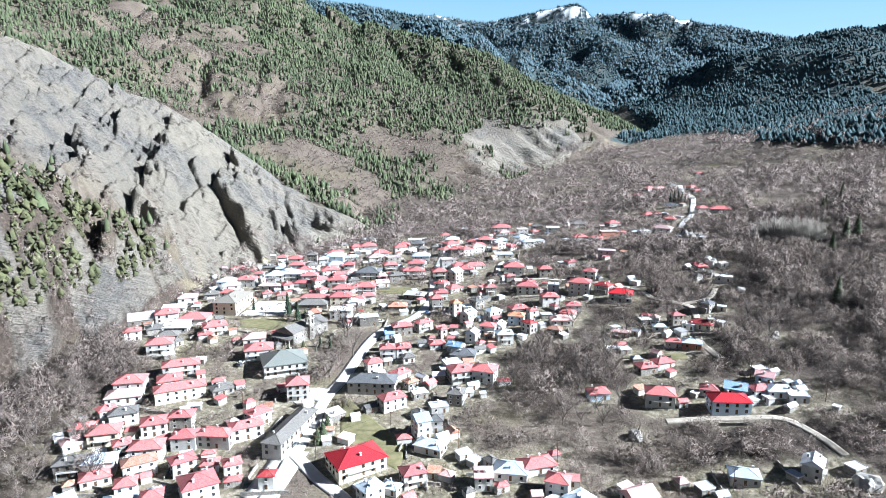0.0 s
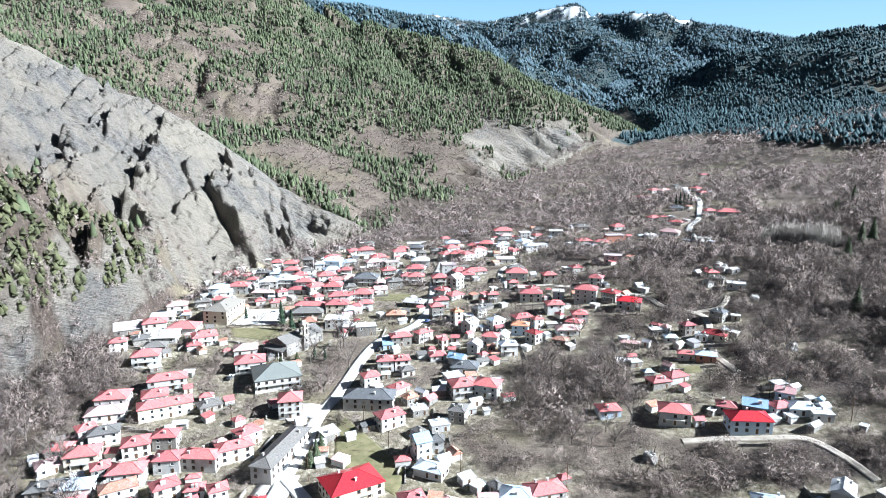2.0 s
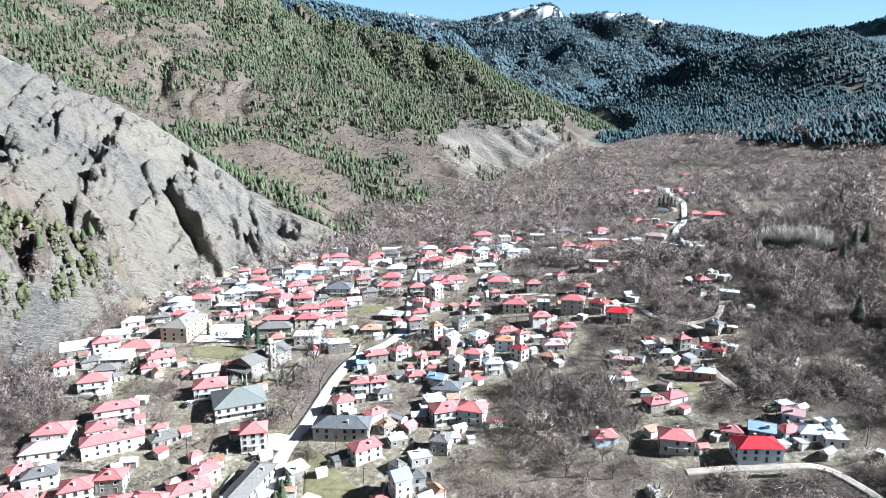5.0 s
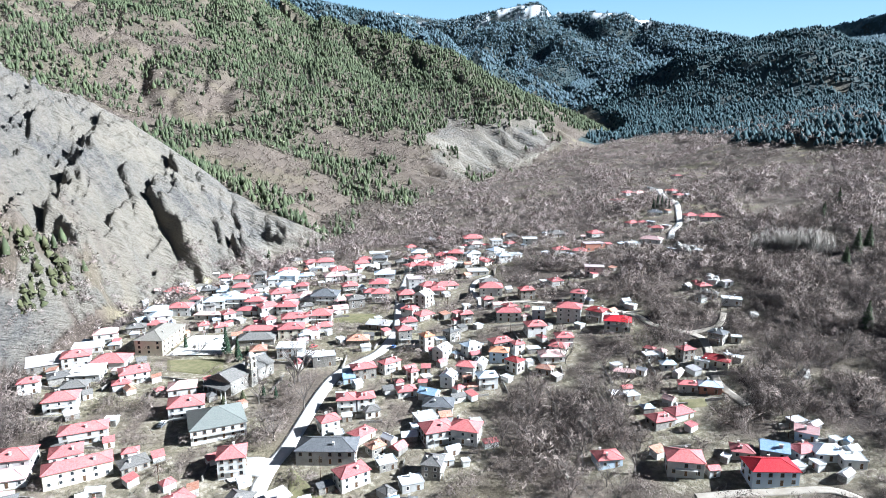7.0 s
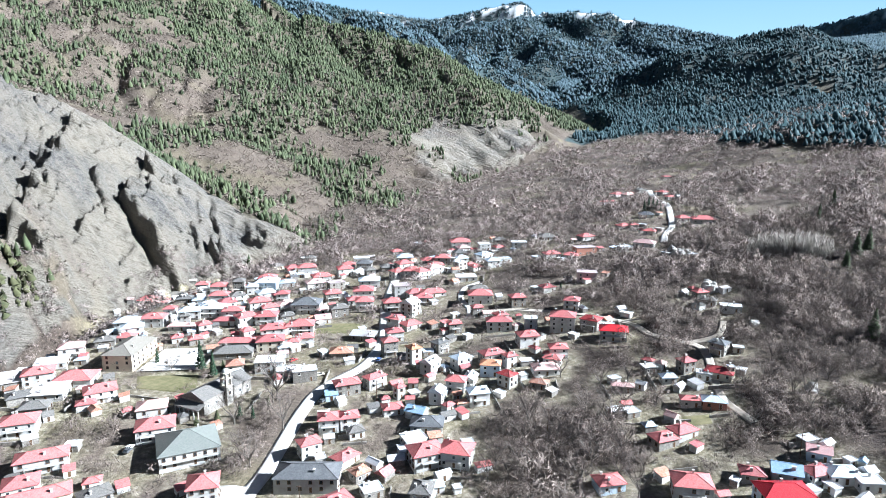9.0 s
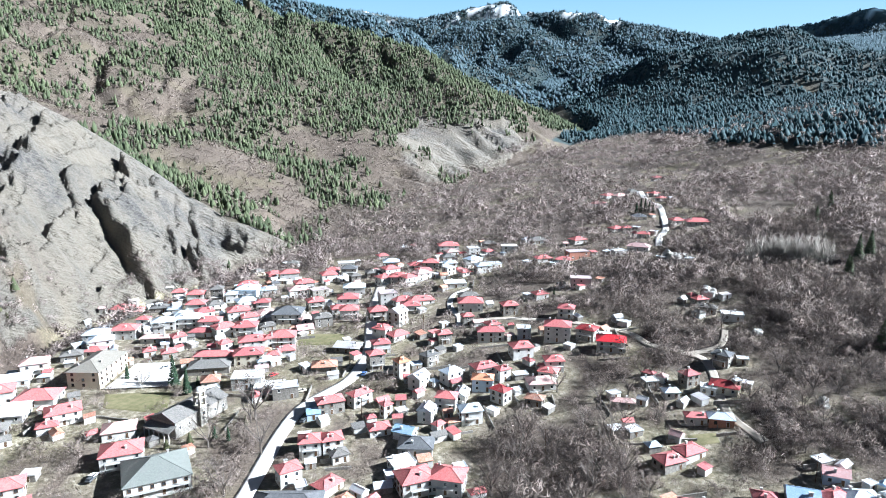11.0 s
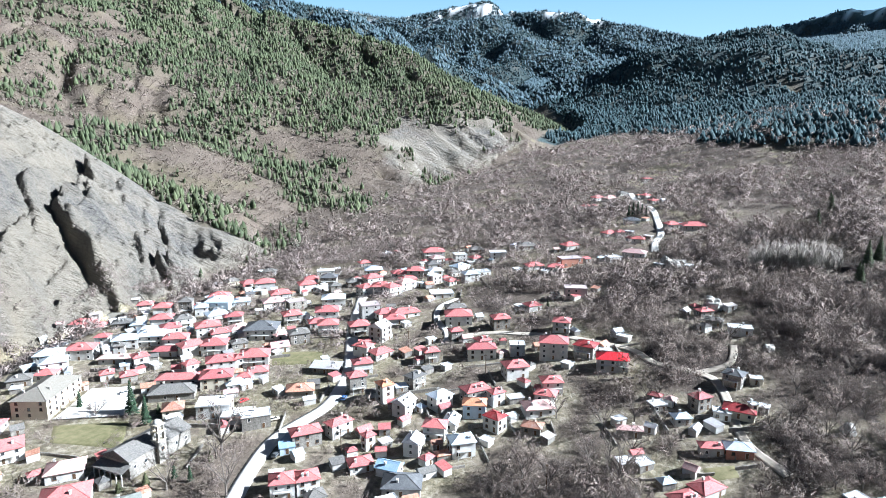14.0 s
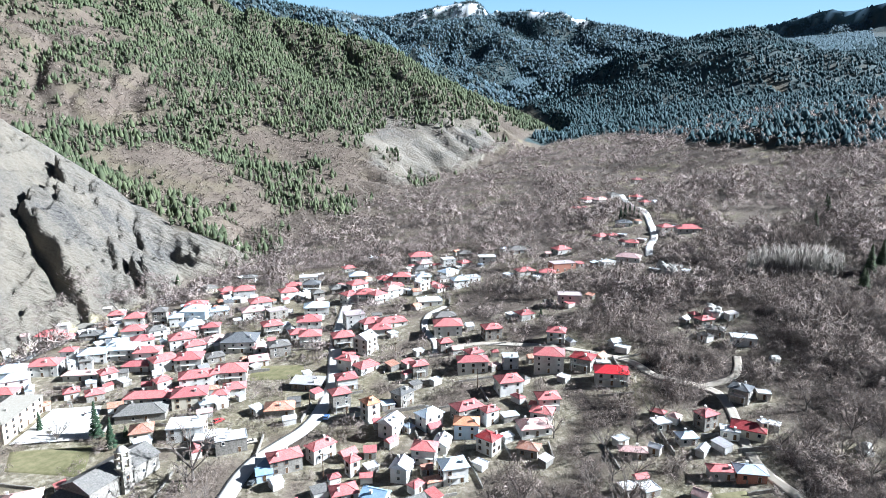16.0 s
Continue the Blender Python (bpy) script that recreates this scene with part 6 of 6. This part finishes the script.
bare_tree(11.0, 346.4, 1.70, 79)
bare_tree(12.4, 320.2, 1.35, 32)
bare_tree(-1.6, 306.7, 1.10, 45)
bare_tree(0.2, 298.8, 1.20, 88)
bare_tree(-6.0, 329.3, 1.20, 83)
bare_tree(9.1, 343.4, 1.00, 67)
bare_tree(188.3, 252.8, 0.75, 3)
bare_tree(194.0, 248.7, 0.80, 59)
bare_tree(-35.8, 386.8, 0.90, 31)
bare_tree(131.4, 323.8, 0.90, 83)
bare_tree(142.8, 309.3, 1.20, 6)
bare_tree(102.0, 476.2, 0.50, 20)
bare_tree(137.6, 609.9, 1.30, 14)
bare_tree(88.7, 693.1, 1.20, 47)
bare_tree(152.7, 615.6, 1.00, 60)
bare_tree(-60.3, 394.5, 0.60, 31)
bare_tree(149.2, 493.1, 1.10, 48)
bare_tree(174.4, 471.0, 1.10, 69)
bare_tree(189.6, 472.5, 1.20, 13)
bare_tree(162.6, 467.8, 0.90, 73)
bare_tree(91.3, 274.1, 0.92, 23)
bare_tree(123.3, 261.0, 0.79, 9)
bare_tree(87.3, 280.7, 0.77, 0)
bare_tree(144.0, 293.2, 1.13, 21)
bare_tree(131.6, 281.7, 1.23, 69)
bare_tree(124.2, 267.2, 0.80, 88)
bare_tree(85.2, 265.6, 0.91, 2)
bare_tree(107.0, 297.8, 0.78, 8)
bare_tree(94.1, 269.4, 1.02, 76)
bare_tree(120.3, 283.2, 0.87, 39)
bare_tree(110.4, 288.0, 0.96, 22)
bare_tree(78.2, 267.1, 0.71, 45)
bare_tree(136.8, 295.3, 1.13, 46)
bare_tree(95.9, 267.6, 0.95, 23)
bare_tree(105.8, 258.9, 0.77, 31)
bare_tree(120.4, 254.1, 0.89, 45)
bare_tree(133.6, 283.1, 0.95, 75)
bare_tree(114.6, 262.7, 1.17, 4)
bare_tree(96.4, 261.3, 0.81, 65)
bare_tree(105.8, 260.5, 0.89, 89)
bare_tree(113.8, 286.8, 0.87, 22)
bare_tree(120.3, 268.4, 1.10, 39)
bare_tree(141.3, 285.2, 0.73, 76)
bare_tree(111.3, 282.7, 0.83, 76)
bare_tree(104.4, 293.9, 1.06, 18)
bare_tree(78.9, 269.5, 0.72, 63)
bare_tree(104.7, 296.2, 1.24, 72)
bare_tree(127.8, 265.7, 1.13, 13)
bare_tree(92.8, 291.4, 0.73, 53)
bare_tree(98.0, 285.2, 1.25, 21)
bare_tree(133.0, 272.5, 0.97, 40)
bare_tree(110.8, 289.2, 0.92, 18)
bare_tree(83.0, 272.6, 0.99, 22)
bare_tree(114.3, 276.9, 0.89, 11)
bare_tree(108.7, 258.2, 0.92, 64)
bare_tree(96.7, 243.4, 1.01, 88)
bare_tree(127.4, 291.7, 0.82, 71)
bare_tree(124.9, 270.8, 0.89, 88)
bare_tree(107.6, 229.6, 0.84, 22)
bare_tree(127.8, 293.7, 0.92, 32)
bare_tree(107.4, 277.1, 0.82, 64)
bare_tree(108.4, 239.0, 0.84, 82)
bare_tree(92.9, 235.3, 0.86, 22)
bare_tree(120.4, 242.0, 1.09, 42)
bare_tree(109.5, 256.8, 0.77, 46)
bare_tree(129.4, 254.0, 0.98, 85)
bare_tree(129.6, 278.3, 1.01, 74)
bare_tree(100.0, 233.3, 0.82, 70)
bare_tree(-99.1, 261.0, 1.06, 3)
bare_tree(-121.1, 269.3, 1.01, 23)
bare_tree(-116.5, 259.4, 1.02, 5)
bare_tree(-83.3, 231.3, 0.78, 17)
bare_tree(-110.9, 236.5, 0.94, 70)
bare_tree(-162.3, 347.9, 0.89, 78)
bare_tree(-162.6, 356.6, 1.06, 47)
bare_tree(-163.3, 348.1, 0.84, 52)
bare_tree(-94.4, 255.7, 0.97, 4)
bare_tree(-119.1, 297.3, 0.85, 65)
bare_tree(-116.4, 269.2, 1.18, 16)
bare_tree(-105.8, 247.4, 1.02, 47)
bare_tree(-152.1, 373.2, 0.89, 61)
bare_tree(-84.4, 232.3, 1.00, 44)
bare_tree(-96.8, 258.4, 0.89, 41)
bare_tree(-107.1, 264.3, 0.77, 80)
bare_tree(-97.8, 267.7, 0.91, 28)
bare_tree(-114.4, 278.1, 1.05, 49)
bare_tree(-85.5, 236.3, 1.00, 33)
bare_tree(-111.7, 296.2, 0.83, 2)
bare_tree(-104.0, 234.4, 0.95, 36)
bare_tree(-161.4, 364.0, 1.03, 56)
bare_tree(-158.7, 367.6, 0.77, 50)
bare_tree(-129.8, 275.7, 0.84, 60)
bare_tree(-112.3, 302.8, 0.83, 19)
bare_tree(-113.0, 298.2, 0.95, 60)
bare_tree(-101.8, 327.2, 0.95, 15)
bare_tree(-140.4, 401.6, 0.71, 43)
bare_tree(-100.7, 333.1, 0.61, 44)
bare_tree(-108.1, 333.5, 0.84, 4)
bare_tree(-140.1, 396.5, 0.87, 13)
bare_tree(-94.5, 340.6, 0.61, 54)
bare_tree(-101.8, 335.1, 0.98, 83)
bare_tree(-102.3, 325.0, 0.75, 50)
bare_tree(217.4, 279.3, 1.05, 59)
bare_tree(287.5, 332.1, 1.02, 88)
bare_tree(231.0, 287.2, 0.92, 60)
bare_tree(280.2, 322.5, 0.84, 70)
bare_tree(204.9, 261.9, 0.87, 54)
bare_tree(208.1, 274.7, 0.63, 29)
bare_tree(267.6, 341.7, 0.63, 3)
bare_tree(232.4, 306.1, 0.63, 51)
bare_tree(285.3, 336.3, 1.02, 28)
bare_tree(207.9, 273.5, 0.66, 17)
bare_tree(226.5, 275.9, 0.82, 23)
bare_tree(242.2, 303.3, 0.68, 79)
bare_tree(218.2, 297.9, 0.93, 9)
bare_tree(218.7, 295.7, 0.66, 51)
bare_tree(280.4, 324.1, 0.82, 40)
bare_tree(236.7, 295.6, 0.78, 83)
bare_tree(275.3, 343.3, 0.95, 19)
bare_tree(217.7, 283.7, 0.75, 71)
bare_tree(260.6, 321.9, 0.63, 30)
bare_tree(203.9, 283.0, 0.86, 17)
bare_tree(210.0, 268.8, 0.83, 49)
bare_tree(204.6, 286.5, 0.93, 10)
bare_tree(283.6, 341.0, 1.03, 64)
bare_tree(259.7, 319.1, 1.04, 61)
bare_tree(286.9, 325.6, 0.87, 69)
bare_tree(285.8, 335.5, 0.68, 54)
bare_tree(176.6, 315.9, 0.65, 85)
bare_tree(172.5, 319.0, 0.88, 48)
bare_tree(168.3, 319.7, 0.73, 78)
bare_tree(157.5, 290.4, 0.75, 45)
bare_tree(156.0, 290.6, 0.77, 46)
bare_tree(159.8, 300.9, 0.83, 23)
bare_tree(174.3, 326.0, 0.61, 25)
bare_tree(155.8, 309.4, 0.97, 84)
bare_tree(187.7, 326.5, 0.79, 79)
bare_tree(178.7, 308.2, 0.78, 24)
bare_tree(76.6, 803.8, 0.85, 49)
bare_tree(167.3, 702.1, 0.92, 14)
bare_tree(94.8, 795.8, 0.81, 30)
bare_tree(53.6, 735.2, 0.84, 47)
bare_tree(102.1, 805.4, 0.71, 58)
bare_tree(109.4, 695.6, 0.75, 85)
bare_tree(99.3, 774.2, 0.80, 20)
bare_tree(54.7, 751.8, 0.93, 84)
bare_tree(63.1, 780.4, 1.09, 46)
bare_tree(153.7, 768.2, 0.84, 8)
bare_tree(144.7, 690.1, 0.77, 30)
bare_tree(79.2, 796.8, 0.72, 77)
bare_tree(104.2, 698.1, 0.70, 7)
bare_tree(112.3, 730.9, 0.77, 4)
bare_tree(117.2, 679.6, 0.91, 44)
bare_tree(167.1, 663.3, 0.79, 62)
bare_tree(64.5, 771.9, 0.97, 82)
bare_tree(59.2, 782.6, 0.72, 32)
bare_tree(163.8, 709.0, 0.96, 4)
bare_tree(185.5, 724.6, 0.98, 81)
bare_tree(109.8, 764.7, 0.73, 40)
bare_tree(170.8, 765.5, 1.09, 20)
bare_tree(339.9, 418.5, 0.89, 2)
bare_tree(347.1, 435.4, 0.97, 48)
bare_tree(357.8, 440.5, 0.80, 39)
bare_tree(341.9, 415.1, 1.20, 70)
bare_tree(340.4, 450.0, 0.84, 33)
bare_tree(361.7, 425.8, 0.85, 10)
bare_tree(340.6, 427.0, 1.12, 73)
bare_tree(357.9, 431.6, 1.00, 31)
bare_tree(342.0, 456.4, 0.91, 47)
bare_tree(372.2, 431.3, 1.11, 48)
bare_tree(351.6, 420.5, 1.16, 83)
bare_tree(371.7, 427.6, 0.81, 18)
bare_tree(350.9, 416.1, 1.18, 6)
bare_tree(359.4, 430.8, 1.12, 48)
bare_tree(352.8, 433.2, 0.92, 17)
bare_tree(333.6, 433.3, 0.91, 8)
bare_tree(341.7, 423.6, 0.81, 15)
bare_tree(344.7, 459.0, 0.94, 33)
bare_tree(356.7, 413.7, 0.89, 54)
bare_tree(344.6, 453.7, 0.94, 20)
bare_tree(340.3, 419.8, 1.09, 12)
bare_tree(336.0, 435.3, 1.05, 18)
bare_tree(204.8, 339.8, 0.84, 15)
bare_tree(217.1, 362.4, 0.67, 76)
bare_tree(220.8, 360.3, 0.83, 20)
bare_tree(206.7, 336.9, 0.78, 13)
bare_tree(196.4, 349.7, 0.81, 26)
bare_tree(255.9, 365.2, 0.77, 61)
bare_tree(233.2, 357.3, 0.74, 25)
bare_tree(223.7, 374.7, 0.77, 45)
bare_tree(220.3, 339.0, 0.71, 31)
bare_tree(226.3, 342.8, 0.87, 7)
bare_tree(228.2, 357.1, 0.64, 30)
bare_tree(238.8, 378.2, 0.65, 12)
bare_tree(294.5, 324.9, 0.97, 41)
bare_tree(250.7, 308.2, 0.81, 11)
bare_tree(286.1, 308.8, 0.60, 65)
bare_tree(244.4, 283.0, 0.93, 2)
bare_tree(300.8, 403.1, 0.72, 49)
bare_tree(245.1, 297.4, 0.88, 57)
bare_tree(251.9, 249.3, 0.97, 88)
bare_tree(314.9, 379.4, 0.66, 53)
bare_tree(229.1, 295.1, 0.87, 66)
bare_tree(252.3, 352.9, 0.61, 45)
bare_tree(222.2, 254.5, 0.98, 52)
bare_tree(196.7, 256.8, 0.71, 30)
bare_tree(193.7, 285.0, 0.87, 38)
bare_tree(257.7, 264.7, 0.94, 77)
bare_tree(294.8, 345.5, 0.81, 15)
bare_tree(188.7, 254.0, 0.82, 50)
bare_tree(264.5, 264.6, 0.75, 83)
bare_tree(288.1, 349.7, 0.87, 41)
bare_tree(292.6, 378.9, 0.88, 70)
bare_tree(217.7, 240.4, 0.70, 12)
bare_tree(250.1, 348.6, 0.71, 79)
bare_tree(179.5, 261.6, 0.63, 52)
bare_tree(68.4, 693.7, 0.72, 72)
bare_tree(56.6, 654.5, 0.86, 52)
bare_tree(45.3, 681.3, 0.86, 31)
bare_tree(38.4, 680.2, 0.88, 42)
bare_tree(31.6, 679.1, 0.73, 72)
bare_tree(53.6, 676.9, 0.83, 41)
bare_tree(54.8, 657.4, 0.91, 9)
bare_tree(23.6, 667.1, 0.95, 9)
bare_tree(38.4, 664.5, 0.89, 29)
bare_tree(71.0, 635.9, 0.94, 12)
bare_tree(19.9, 661.7, 0.73, 42)
bare_tree(28.8, 665.8, 0.73, 56)
bare_tree(61.1, 628.9, 0.94, 70)
bare_tree(74.3, 631.2, 0.99, 13)
bare_tree(230.5, 626.7, 0.78, 41)
bare_tree(251.3, 673.5, 0.97, 10)
bare_tree(213.3, 622.5, 0.89, 0)
bare_tree(219.6, 685.9, 0.85, 87)
bare_tree(220.2, 736.6, 0.84, 9)
bare_tree(233.2, 596.0, 0.98, 2)
bare_tree(226.3, 705.0, 0.84, 25)
bare_tree(298.6, 614.0, 0.82, 63)
bare_tree(253.7, 598.6, 0.74, 14)
bare_tree(251.1, 701.2, 1.04, 66)
bare_tree(270.3, 698.2, 1.09, 34)
bare_tree(301.6, 689.2, 0.81, 12)
bare_tree(267.0, 651.6, 0.77, 49)
bare_tree(303.9, 639.5, 0.88, 16)
bare_tree(320.4, 682.6, 1.01, 46)
bare_tree(319.0, 679.9, 0.92, 49)
bare_tree(315.4, 657.2, 1.09, 24)
bare_tree(298.8, 600.9, 0.89, 10)
bare_tree(286.8, 584.3, 1.04, 60)
bare_tree(290.5, 717.6, 0.86, 64)
bare_tree(247.4, 644.7, 1.06, 82)
bare_tree(262.1, 622.5, 0.79, 53)
bare_tree(283.8, 624.7, 1.05, 55)
bare_tree(298.6, 614.8, 1.10, 21)
conifer(-22.6, 384.6, 1.35, 0, "dark green conifer with dense drooping branches")
conifer(-16.7, 375.7, 1.10, 0, "dark green conifer with dense drooping branches")
conifer(-43.1, 396.1, 0.75, 0, "dark green conifer with dense drooping branches")
conifer(-4.0, 334.7, 0.60, 0, "dark green conifer with dense drooping branches")
conifer(1.1, 331.7, 0.55, 0, "dark green conifer with dense drooping branches")
conifer(327.9, 576.8, 1.00, 0, "tall dark cypress in a row above the road")
conifer(332.6, 577.7, 1.10, 0, "tall dark cypress in a row above the road")
conifer(336.3, 576.9, 1.00, 0, "tall dark cypress in a row above the road")
conifer(337.3, 572.3, 0.90, 0, "tall dark cypress in a row above the road")
conifer(337.0, 566.0, 0.80, 0, "tall dark cypress in a row above the road")
conifer(-5.4, 242.1, 0.90, 1, "green pine with loose branches")
conifer(-3.2, 246.8, 1.00, 1, "green pine with loose branches")
conifer(-1.3, 252.9, 0.85, 1, "green pine with loose branches")
conifer(171.7, 428.7, 0.60, 1, "green pine with loose branches")
conifer(178.3, 424.4, 0.60, 1, "green pine with loose branches")
conifer(-12.7, 382.3, 0.60, 1, "green pine with loose branches")
conifer(340.9, 373.7, 1.50, 2, "lone green pine on the eastern slope")
conifer(349.9, 374.5, 1.60, 2, "lone green pine on the eastern slope")
conifer(319.4, 360.3, 1.20, 2, "lone green pine on the eastern slope")
conifer(415.2, 464.9, 1.30, 2, "lone green pine on the eastern slope")
conifer(392.3, 454.1, 1.00, 2, "lone green pine on the eastern slope")
conifer(317.2, 357.0, 1.20, 2, "lone green pine on the eastern slope")
conifer(267.5, 293.7, 1.40, 2, "lone green pine on the eastern slope")
conifer(425.6, 475.6, 1.20, 2, "lone green pine on the eastern slope")
conifer(380.3, 442.9, 1.10, 2, "lone green pine on the eastern slope")
conifer(-12.6, 333.6, 1.00, 3, "olive green ornamental conifer")
conifer(-20.5, 332.2, 0.80, 3, "olive green ornamental conifer")
conifer(7.3, 342.5, 0.80, 3, "olive green ornamental conifer")
conifer(-22.6, 348.9, 0.80, 3, "olive green ornamental conifer")
conifer(-16.6, 349.7, 1.00, 3, "olive green ornamental conifer")
